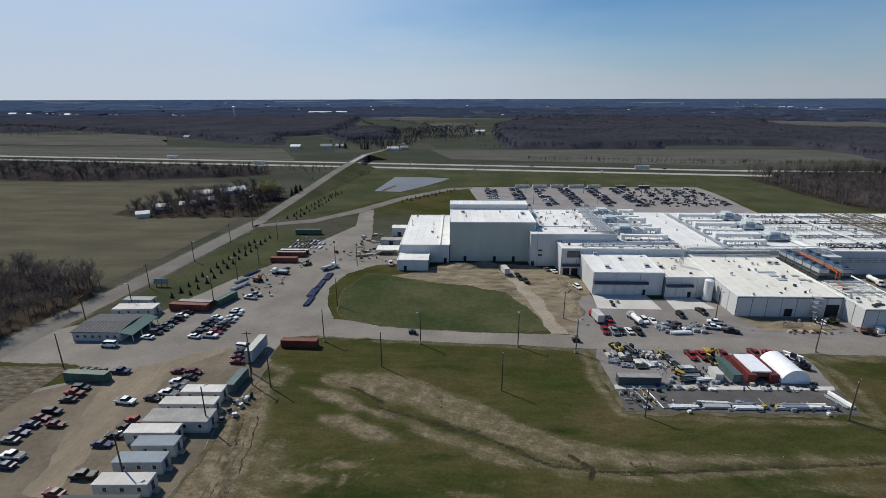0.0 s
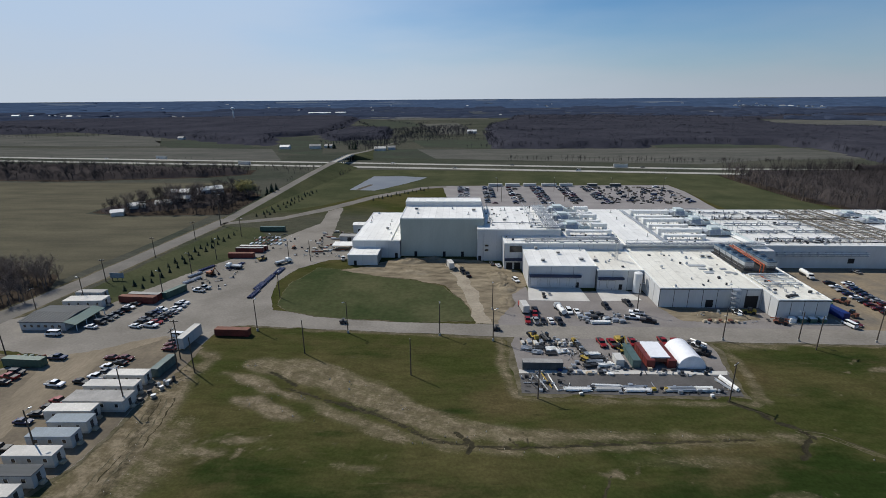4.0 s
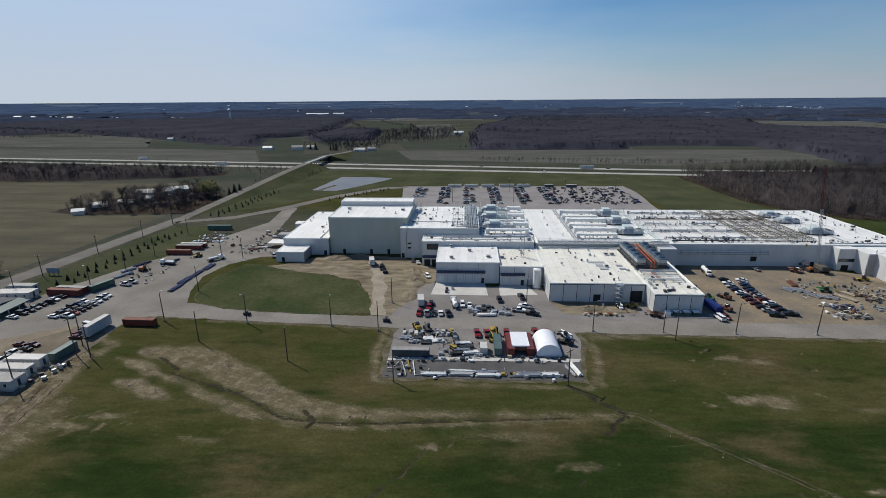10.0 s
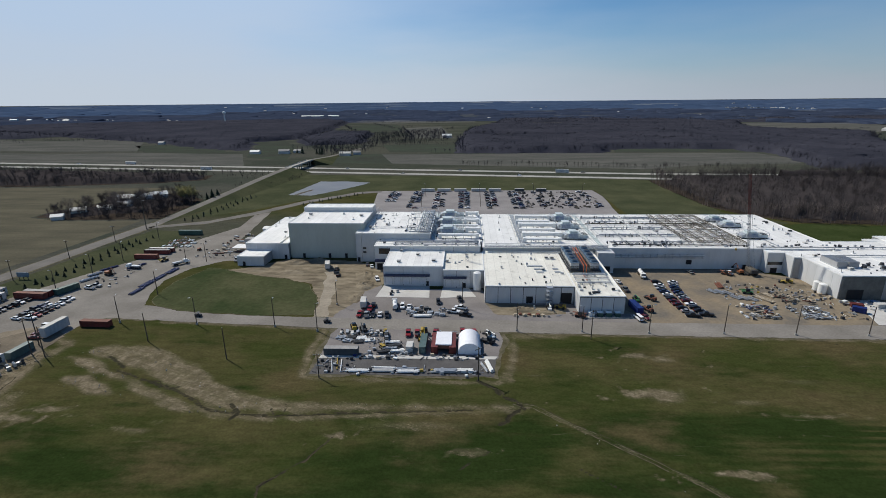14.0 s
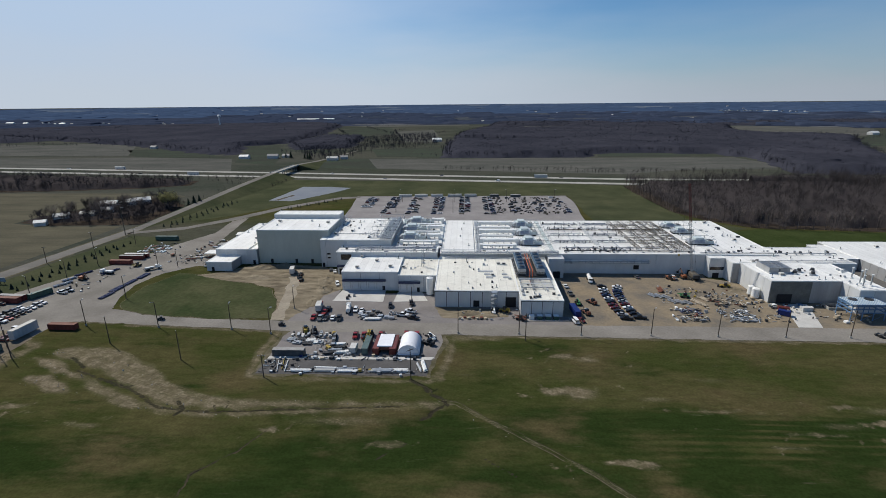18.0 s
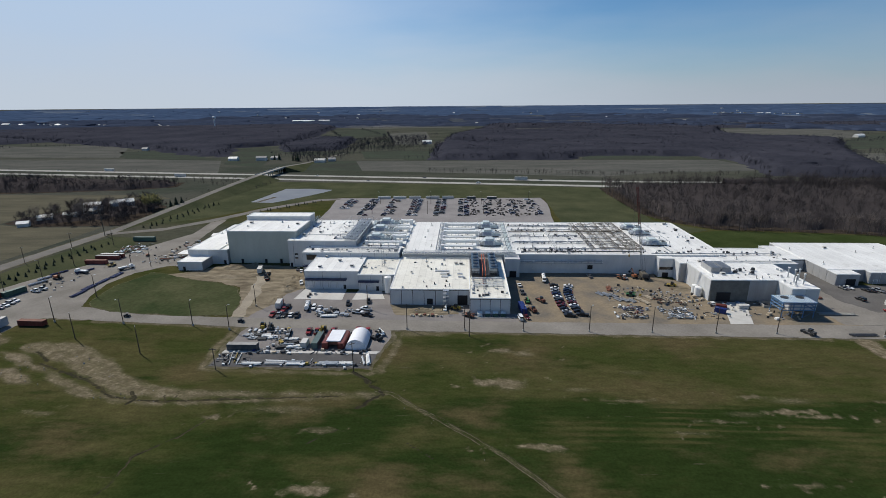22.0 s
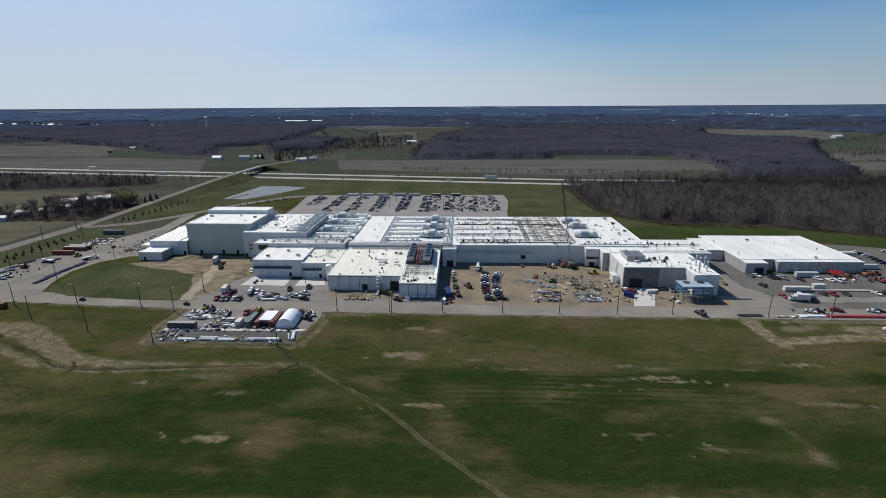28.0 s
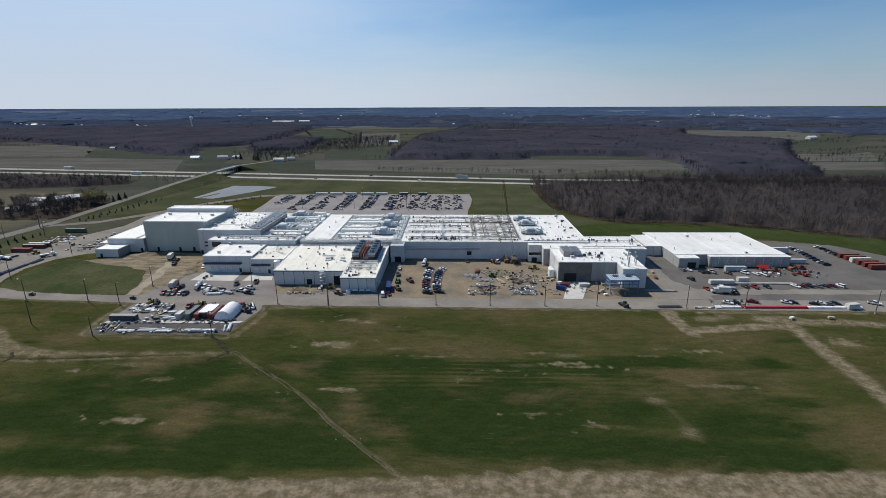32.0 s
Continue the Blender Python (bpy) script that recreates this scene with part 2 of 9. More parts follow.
RED_BOX = surf("red container steel", (0.17, 0.03, 0.024), 0.55, col2=(0.1, 0.024, 0.02), scale=0.5, fine=5, amount=0.25, bump=0.08, vary=0.15)
GREEN_BOX = surf("green container steel", (0.055, 0.115, 0.085), 0.55, col2=(0.04, 0.08, 0.065), scale=0.5, fine=5, amount=0.25, bump=0.08, vary=0.15)
TEAL_BOX = surf("blue grey container steel", (0.085, 0.135, 0.128), 0.55, col2=(0.06, 0.1, 0.095), scale=0.5, fine=5, amount=0.25, bump=0.08)
SLATE_BOX = surf("slate container steel", (0.06, 0.075, 0.085), 0.55, scale=0.5, fine=5, amount=0.25, bump=0.08)
RUST = surf("rusty roof", (0.215, 0.078, 0.046), 0.8, col2=(0.13, 0.054, 0.036), scale=0.4, fine=3, amount=0.3)
WHITE_TRAILER = surf("weathered white siding", (0.58, 0.57, 0.53), 0.6, col2=(0.47, 0.46, 0.43), scale=0.4, fine=4, amount=0.12, bump=0.08, vary=0.06)
GREY_SIDING = surf("grey siding", (0.42, 0.44, 0.45), 0.6, col2=(0.35, 0.37, 0.38), scale=0.4, fine=4, amount=0.12, bump=0.08, vary=0.06)
TRAILER_ROOF = surf("trailer roof coating", (0.60, 0.58, 0.53), 0.7, col2=(0.46, 0.445, 0.41), scale=0.25, fine=2, amount=0.15, vary=0.12)
TRAILER_ROOF_GREY = surf("grey trailer roof", (0.32, 0.31, 0.29), 0.7, col2=(0.21, 0.205, 0.195), scale=0.25, fine=2, amount=0.2, vary=0.1)
TRAILER_ROOF_BLUE = surf("blue grey trailer roof", (0.23, 0.28, 0.32), 0.7, col2=(0.18, 0.22, 0.25), scale=0.25, fine=2, amount=0.2, vary=0.1)
GREEN_ROOF = surf("green metal roof", (0.04, 0.10, 0.085), 0.5, scale=0.3, fine=2, amount=0.2, bump=0.1)
CHARCOAL_ROOF = surf("charcoal shingle roof", (0.075, 0.082, 0.085), 0.8, col2=(0.05, 0.055, 0.058), scale=0.3, fine=2, amount=0.3, stretch=(0.3, 3, 1))
WOOD_POLE = surf("weathered pole wood", (0.11, 0.085, 0.062), 0.85, col2=(0.07, 0.055, 0.042), scale=1, fine=8, amount=0.3, stretch=(4, 4, 0.4))
LUMBER = surf("pale lumber", (0.48, 0.40, 0.29), 0.8, scale=1, fine=6, amount=0.25)
RUSTY_ORANGE = surf("faded orange paint", (0.33, 0.115, 0.045), 0.6, scale=1, fine=5, amount=0.3, bump=0.05)
DULL_METAL = surf("dull grey sheet metal", (0.30, 0.31, 0.325), 0.55, col2=(0.21, 0.22, 0.23), scale=0.7, fine=5, amount=0.25, bump=0.05)
YELLOW = surf("yellow machine paint", (0.42, 0.29, 0.045), 0.45, scale=1, fine=6, amount=0.25, bump=0.05)
RED_PAINT = surf("red machine paint", (0.42, 0.03, 0.025), 0.4, scale=1, fine=6, amount=0.2, bump=0.05)
GREEN_PAINT = surf("green machine paint", (0.05, 0.20, 0.06), 0.45, scale=1, fine=6, amount=0.2, bump=0.05)
RUBBER = surf("tyre rubber", (0.02, 0.02, 0.02), 0.85, scale=3, fine=12, amount=0.2, bump=0.1)
LAMP = surf("clear lamp lens", (0.7, 0.7, 0.66), 0.15, scale=3, fine=9, amount=0.1, bump=0)
TAIL = surf("red lamp lens", (0.35, 0.01, 0.01), 0.2, scale=3, fine=9, amount=0.1, bump=0)
BARK = surf("grey brown bark", (0.19, 0.158, 0.14), 0.9, col2=(0.13, 0.108, 0.098), scale=0.03, fine=0.6, amount=0.3, bump=0, world_space=True)
# bare wood colour shifted to blue grey, painting in the haze over far trees
HAZY_WOOD = surf("haze tinted bare woodland", (0.050, 0.0505, 0.063), 0.95, col2=(0.035, 0.0365, 0.047), scale=0.007, fine=0.09, amount=0.3, bump=0, world_space=True)
# haze put into the colour: the wood turns bluer farther out
HAZE_BLUE_WOOD = surf("distant woodland tinted for haze", (0.042, 0.054, 0.084), 0.95, col2=(0.031, 0.041, 0.066), scale=0.0045, fine=0.03, amount=0.35, bump=0, world_space=True, stretch=(1, 3, 1))
HAZY_RIM_WOOD = surf("horizon woodland tinted for haze", (0.05, 0.078, 0.134), 0.95, col2=(0.043, 0.068, 0.118), scale=0.003, fine=0.02, amount=0.35, bump=0, world_space=True, stretch=(1, 3, 1))
BROWN_STEEL = surf("weathered brown steel", (0.13, 0.113, 0.086), 0.7, scale=0.6, fine=4, amount=0.35, bump=0.05)
TOWER_PANEL = surf("grey green wall panel", (0.50, 0.52, 0.455), 0.55, col2=(0.44, 0.46, 0.40), scale=0.12, fine=3, amount=0.1, bump=0.05, stretch=(1, 1, 0.2))
WOOD_TWIGS = surf("bare twigs", (0.083, 0.073, 0.070), 0.95, col2=(0.056, 0.049, 0.048), scale=0.03, fine=0.6, amount=0.3, bump=0, world_space=True)
CROWNS = surf("bare crowns", (0.062, 0.054, 0.052), 0.95, col2=(0.045, 0.039, 0.039), scale=0.04, fine=0.4, amount=0.4, bump=0.4, dist=0.8, world_space=True)
NEEDLES = surf("spruce needles", (0.022, 0.04, 0.018), 0.9, scale=1, fine=5, amount=0.4, bump=0)
BUDS = surf("budding twigs", (0.42, 0.38, 0.17), 0.9, scale=0.2, fine=2, amount=0.4, bump=0, world_space=True)
PAINTS = {c: surf(c + " car paint", v, 0.34, metal=0.15 if c in ("silver", "grey") else 0.0, scale=1, fine=9, amount=0.06, bump=0, spec=0.4) for c, v in (
    ("white", (0.74, 0.75, 0.75)), ("silver", (0.36, 0.37, 0.38)), ("grey", (0.13, 0.135, 0.14)), ("black", (0.014, 0.014, 0.016)),
    ("red", (0.23, 0.012, 0.012)), ("maroon", (0.10, 0.013, 0.014)), ("blue", (0.014, 0.028, 0.085)), ("tan", (0.26, 0.21, 0.15)))}


def ground_material():
    """Short spring grass, lusher or drier in drifts, worn to pale dirt where the mesh's masks say so."""
    m = bpy.data.materials.new("rough grass")
    m.use_nodes = True
    t, n = m.node_tree, m.node_tree.nodes
    b = n["Principled BSDF"]
    b.inputs["Roughness"].default_value = 0.95
    b.inputs["Specular IOR Level"].default_value = 0.0
    pos = n.new("ShaderNodeNewGeometry").outputs["Position"]

    def noise_at(scale, stretch=(1, 1, 1), detail=5, turn=0.0):
        mp, tex = n.new("ShaderNodeMapping"), n.new("ShaderNodeTexNoise")
        mp.inputs["Scale"].default_value, mp.inputs["Rotation"].default_value = stretch, (0, 0, turn)
        tex.inputs["Scale"].default_value, tex.inputs["Detail"].default_value = scale, detail
        tex.inputs["Roughness"].default_value = 0.65
        mp.vector_type = "TEXTURE" if turn else "POINT"
        if turn:
            mp.inputs["Scale"].default_value = tuple(1 / q for q in stretch)
        t.links.new(pos, mp.inputs["Vector"])
        t.links.new(mp.outputs["Vector"], tex.inputs["Vector"])
        return tex.outputs["Fac"]

    def mix(fac, a, c, kind="MIX"):
        x = n.new("ShaderNodeMix")
        x.data_type, x.blend_type = "RGBA", kind
        for socket, v in ((x.inputs[0], fac), (x.inputs[6], a), (x.inputs[7], c)):
            if isinstance(v, (tuple, float)):
                socket.default_value = v if isinstance(v, float) else (*v, 1)
            else:
                t.links.new(v, socket)
        return x.outputs[2]

    def ramp(value, lo, hi):
        r = n.new("ShaderNodeMapRange")
        r.interpolation_type = "SMOOTHSTEP"
        r.inputs["From Min"].default_value, r.inputs["From Max"].default_value = lo, hi
        t.links.new(value, r.inputs["Value"])
        return r.outputs["Result"]

    def mask(name):
        a = n.new("ShaderNodeAttribute")
        a.attribute_name = name
        return a.outputs["Fac"]

    def add(a, c, k=1.0):
        s = n.new("ShaderNodeMath")
        s.operation = "MULTIPLY_ADD"
        s.inputs[1].default_value = k
        t.links.new(c, s.inputs[0])
        t.links.new(a, s.inputs[2])
        return s.outputs[0]

    grass = mix(ramp(noise_at(0.03, (0.8, 1.5, 1), 4), 0.36, 0.64), (0.071, 0.065, 0.0265), (0.042, 0.050, 0.0155))
    lush = ramp(add(add(mask("lush"), noise_at(0.055, (0.6, 1.7, 1), 6), 0.95), noise_at(0.4, (0.4, 1.6, 1), 7), 0.3), 0.72, 1.12)
    grass = mix(lush, grass, (0.0215, 0.0345, 0.0098))
    dry = ramp(add(mask("dry"), noise_at(0.09, (0.7, 1.5, 1), 6), 0.9), 0.70, 1.12)
    grass = mix(dry, grass, (0.083, 0.068, 0.032))
    dash = ramp(noise_at(0.34, (0.16, 1.7, 1), 7), 0.64, 0.76)
    grass = mix(dash, grass, (0.096, 0.090, 0.052))
    tuft = ramp(noise_at(0.6, (0.3, 1.4, 1), 7), 0.60, 0.76)
    grass = mix(tuft, grass, (0.032, 0.037, 0.015))
    worn = ramp(mask("dirt"), 0.12, 0.75)
    grass = mix(worn, grass, (0.112, 0.098, 0.057))
    # fallow ground, its olive tones greyed for distance haze
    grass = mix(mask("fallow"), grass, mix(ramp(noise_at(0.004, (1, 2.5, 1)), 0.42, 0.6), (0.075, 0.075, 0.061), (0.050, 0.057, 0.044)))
    streaks = noise_at(0.2, (0.35, 2.4, 1), 8, -0.38)
    bare = ramp(add(add(mask("dirt"), streaks, 1.2), noise_at(1.7, (0.7, 1.3, 1), detail=5), 1.15), 1.46, 2.02)
    soil = mix(ramp(noise_at(0.3, detail=9), 0.36, 0.66), (0.112, 0.093, 0.056), (0.225, 0.186, 0.128))
    soil = mix(ramp(noise_at(0.09, (0.5, 1.4, 1), 7), 0.56, 0.8), soil, (0.088, 0.078, 0.051))
    col = mix(bare, grass, soil)
    col = mix(ramp(add(mask("rut"), noise_at(0.5), 0.6), 0.72, 1.0), col, (0.038, 0.035, 0.023))
    fine = noise_at(1.3, detail=6)
    col = mix(1.0, col, mix(ramp(fine, 0.25, 0.75), (0.78, 0.78, 0.78), (1.16, 1.16, 1.16)), "MULTIPLY")
    col = mix(1.0, col, mix(ramp(noise_at(0.28, (0.5, 1.5, 1), detail=7), 0.3, 0.7), (0.84, 0.84, 0.84), (1.13, 1.13, 1.13)), "MULTIPLY")
    t.links.new(col, b.inputs["Base Color"])
    bp = n.new("ShaderNodeBump")
    bp.inputs["Strength"].default_value, bp.inputs["Distance"].default_value = 0.5, 0.15
    t.links.new(fine, bp.inputs["Height"])
    t.links.new(bp.outputs["Normal"], b.inputs["Normal"])
    return m


GROUND = ground_material()


def patchwork(name, tones, size):
    """Far land in parcels: woods and fields of several tones, each parcel wide and shallow, with mottled ground."""
    m = bpy.data.materials.new(name)
    m.use_nodes = True
    t, n = m.node_tree, m.node_tree.nodes
    b = n["Principled BSDF"]
    b.inputs["Roughness"].default_value, b.inputs["Specular IOR Level"].default_value = 0.95, 0.0
    mp, cells, ramp = n.new("ShaderNodeMapping"), n.new("ShaderNodeTexVoronoi"), n.new("ShaderNodeValToRGB")
    bend, push = n.new("ShaderNodeTexNoise"), n.new("ShaderNodeVectorMath")
    pos = n.new("ShaderNodeNewGeometry").outputs["Position"]
    bend.inputs["Scale"].default_value, bend.inputs["Detail"].default_value = 0.012, 4
    push.operation = "MULTIPLY_ADD"
    push.inputs[1].default_value = (160, 160, 0)
    t.links.new(pos, bend.inputs["Vector"])
    t.links.new(bend.outputs["Color"], push.inputs[0])
    t.links.new(pos, push.inputs[2])
    mp.inputs["Scale"].default_value = (1 / size, 2.2 / size, 0.0)
    mp.inputs["Rotation"].default_value = (0, 0, 0.09)
    t.links.new(push.outputs["Vector"], mp.inputs["Vector"])
    cells.inputs["Scale"].default_value = 1.0
    t.links.new(mp.outputs["Vector"], cells.inputs["Vector"])
    ramp.color_ramp.interpolation = "CONSTANT"
    sep = n.new("ShaderNodeSeparateColor")
    t.links.new(cells.outputs["Color"], sep.inputs["Color"])
    t.links.new(sep.outputs["Red"], ramp.inputs["Fac"])
    ramp.color_ramp.elements[0].color = (*tones[0][1], 1)
    ramp.color_ramp.elements[1].position, ramp.color_ramp.elements[1].color = tones[1][0], (*tones[1][1], 1)
    for at, tone in tones[2:]:
        ramp.color_ramp.elements.new(at).color = (*tone, 1)
    mott, level, mul = n.new("ShaderNodeTexNoise"), n.new("ShaderNodeMapRange"), n.new("ShaderNodeMix")
    mott.inputs["Scale"].default_value, mott.inputs["Detail"].default_value = 0.02, 7
    t.links.new(pos, mott.inputs["Vector"])
    for socket, v in (("From Min", 0.3), ("From Max", 0.7), ("To Min", 0.72), ("To Max", 1.25)):
        level.inputs[socket].default_value = v
    t.links.new(mott.outputs["Fac"], level.inputs["Value"])
    mul.data_type, mul.blend_type = "RGBA", "MULTIPLY"
    mul.inputs[0].default_value = 1.0
    t.links.new(ramp.outputs["Color"], mul.inputs[6])
    t.links.new(level.outputs["Result"], mul.inputs[7])
    t.links.new(mul.outputs[2], b.inputs["Base Color"])
    return m


# parcel tones carry the blue of haze, stronger in the rim ring
HAZY_PATCHES = patchwork("distant parcels tinted for haze", ((0.0, (0.034, 0.043, 0.066)), (0.34, (0.041, 0.050, 0.074)), (0.62, (0.037, 0.047, 0.070)), (0.82, (0.064, 0.071, 0.080)), (0.91, (0.046, 0.060, 0.064)), (0.965, (0.10, 0.104, 0.110))), 260.0)
HAZY_RIM_PATCHES = patchwork("horizon parcels tinted for haze", ((0.0, (0.043, 0.068, 0.118)), (0.4, (0.050, 0.076, 0.128)), (0.72, (0.057, 0.083, 0.134)), (0.88, (0.085, 0.110, 0.150)), (0.96, (0.12, 0.142, 0.172))), 420.0)

# ---- builders ----
def root(name, x=0.0, y=0.0, z=0.0, turn=0.0, label="", category="", group="", kind=""):
    ob = new(name)
    ob.empty_display_size = 0.3
    ob.matrix_basis = pose(x, y, z, 0, 0, turn)
    if label and len(label.split()) < 4:
        label += " standing on the lot"
    return tagged(ob, label, category, group, kind)


def mesh_of(bm, name, material, smooth=False):
    me = bpy.data.meshes.new(name)
    bm.to_mesh(me)
    bm.free()
    me.materials.append(material)
    if smooth:
        me.shade_smooth()
    return me


def part(name, bm, material, parent=None, label="", smooth=False):
    ob = new(name, bm if isinstance(bm, bpy.types.Mesh) else mesh_of(bm, name, material, smooth))
    if parent is not None:
        ob.parent = parent
    return tagged(ob, label)


def box(x0, x1, y0, y1, z0, z1, bm=None, bevel=0.0):
    own = bmesh.new()
    c = [own.verts.new(p) for p in ((x0, y0, z0), (x1, y0, z0), (x1, y1, z0), (x0, y1, z0), (x0, y0, z1), (x1, y0, z1), (x1, y1, z1), (x0, y1, z1))]
    for f in ((3, 2, 1, 0), (4, 5, 6, 7), (0, 1, 5, 4), (1, 2, 6, 5), (2, 3, 7, 6), (3, 0, 4, 7)):
        own.faces.new([c[i] for i in f])
    if bevel:
        bmesh.ops.bevel(own, geom=own.edges[:], offset=bevel, segments=1, affect="EDGES")
    if bm is None:
        return own
    joined(bm, own)
    return bm


def joined(bm, other):
    me = bpy.data.meshes.new("tmp")
    other.to_mesh(me)
    other.free()
    bm.from_mesh(me)
    bpy.data.meshes.remove(me)
    return bm


def rod(a, b, r, bm=None, sides=6, r2=None):
    """A bar or pipe from a to b."""
    bm = bm or bmesh.new()
    a, b = Vector(a), Vector(b)
    q = (b - a).to_track_quat("Z", "Y")
    ends = []
    for p, rad in ((a, r), (b, r if r2 is None else r2)):
        ends.append([bm.verts.new(p + q @ Vector((rad * math.cos(k * 2 * math.pi / sides), rad * math.sin(k * 2 * math.pi / sides), 0))) for k in range(sides)])
    for k in range(sides):
        bm.faces.new((ends[0][k], ends[0][(k + 1) % sides], ends[1][(k + 1) % sides], ends[1][k]))
    bm.faces.new(ends[0][::-1])
    bm.faces.new(ends[1])
    return bm


def prism(profile, x0, x1, bm=None):
    """A closed outline of (y, z) carried along x from x0 to x1."""
    bm = bm or bmesh.new()
    rings = [[bm.verts.new((x, y, z)) for y, z in profile] for x in (x0, x1)]
    k = len(profile)
    for i in range(k):
        bm.faces.new((rings[0][i], rings[1][i], rings[1][(i + 1) % k], rings[0][(i + 1) % k]))
    bm.faces.new(rings[0])
    bm.faces.new(rings[1][::-1])
    bmesh.ops.recalc_face_normals(bm, faces=bm.faces[:])
    return bm


def sheet(name, pts, z, material, label, category="ground", jitter=0.5, step=0.6, thick=0.0):
    """A flat piece of ground with an uneven outline."""
    out = []
    for (ax, ay), (bx, by) in zip(pts, pts[1:] + pts[:1]):
        k = max(1, int(math.hypot(bx - ax, by - ay) / step))
        for i in range(k):
            x, y = ax + (bx - ax) * i / k, ay + (by - ay) * i / k
            o = [1.2 * min(jitter, 1.5) * noise.noise((x * 0.12, y * 0.12, q)) + 0.9 * min(jitter, 0.6) * noise.noise((x * 0.45, y * 0.45, q + 3)) + 0.8 * min(jitter, 0.3) * noise.noise((x * 1.3, y * 1.3, q + 5)) for q in (1.7, 9.1)]
            out.append((x + o[0], y + o[1]))
    bm = bmesh.new()
    face = bm.faces.new([bm.verts.new((x, y, z)) for x, y in out])
    face.normal_update()
    if face.normal.z < 0:
        face.normal_flip()
    if thick:
        low = bmesh.ops.extrude_face_region(bm, geom=[face])["geom"]
        for v in low:
            if isinstance(v, bmesh.types.BMVert):
                v.co.z -= thick
        bmesh.ops.recalc_face_normals(bm, faces=bm.faces[:])
    bmesh.ops.triangulate(bm, faces=bm.faces[:])
    ob = part(name, bm, material)
    return tagged(ob, label, category, kind="structure")


def shoulder(name, pts, z, out, jitter=1.3):
    """Worn, half bare soil round the edge of a lot or a road, ragged towards the grass."""
    area = sum(ax * by - bx * ay for (ax, ay), (bx, by) in zip(pts, pts[1:] + pts[:1]))
    turn, ring = (1 if area > 0 else -1), []
    for (px, py), (x, y), (qx, qy) in zip(pts[-1:] + pts[:-1], pts, pts[1:] + pts[:1]):
        a, b = Vector((x - px, y - py)).normalized(), Vector((qx - x, qy - y)).normalized()
        n = Vector((a.y + b.y, -a.x - b.x)) * turn
        n = n.normalized() if n.length > 0.2 else Vector((a.y, -a.x)) * turn
        ring.append((x + n.x * out, y + n.y * out))
    return sheet(name, ring, z, SHOULDER, "half bare worn soil along the edge", "dirt verge", jitter)


def inside(px, py, pts):
    hit = np.zeros(np.shape(px), bool)
    for (ax, ay), (bx, by) in zip(pts, pts[1:] + pts[:1]):
        if ay != by:
            hit ^= ((ay > py) != (by > py)) & (px < (bx - ax) * (py - ay) / (by - ay) + ax)
    return hit


def along(px, py, pts):
    """Distance of points from a polyline."""
    best = np.full(np.shape(px), 1e9)
    for (ax, ay), (bx, by) in zip(pts, pts[1:]):
        dx, dy = bx - ax, by - ay
        u = np.clip(((px - ax) * dx + (py - ay) * dy) / (dx * dx + dy * dy), 0, 1)
        best = np.minimum(best, np.hypot(px - ax - u * dx, py - ay - u * dy))
    return best


def waves(x, y, size, seed):
    """Smooth noise from -1 to 1 on arrays, of about that many metres."""
    rng = np.random.RandomState(seed)
    out = np.zeros(np.shape(x))
    for k in range(7):
        a, p = rng.uniform(0, 6.283, 2)
        f = 6.283 / (size * rng.uniform(0.6, 1.7))
        out += np.sin((x * math.cos(a) + y * math.sin(a)) * f + p)
    return out / 4.0


# ---- ground ----
def axis(dense0, dense1, step, far0, far1):
    mid = list(np.arange(dense0, dense1 + step / 2, step))
    lo, hi, s = [], [], step
    p = dense0
    while p > far0:
        s *= 1.13
        p = max(far0, p - s)
        lo.append(p)
    p, s = dense1, step
    while p < far1:
        s *= 1.13
        p = min(far1, p + s)
        hi.append(p)
    return np.array(lo[::-1] + mid + hi)


def far_rise(x, y):
    """The land climbs gently to the horizon."""
    r = np.hypot(x - 100, y)
    u = np.clip((r - 2300) / 2550, 0, 1)
    return 64 * u ** 1.6


GRID = {}


def ground_z(x, y):
    """Height of the ground at a place."""
    xs, ys, Z = GRID["xs"], GRID["ys"], GRID["Z"]
    i, j = int(np.clip(np.searchsorted(xs, x) - 1, 0, len(xs) - 2)), int(np.clip(np.searchsorted(ys, y) - 1, 0, len(ys) - 2))
    u, v = (x - xs[i]) / (xs[i + 1] - xs[i]), (y - ys[j]) / (ys[j + 1] - ys[j])
    return float((Z[j, i] * (1 - u) + Z[j, i + 1] * u) * (1 - v) + (Z[j + 1, i] * (1 - u) + Z[j + 1, i + 1] * u) * v)


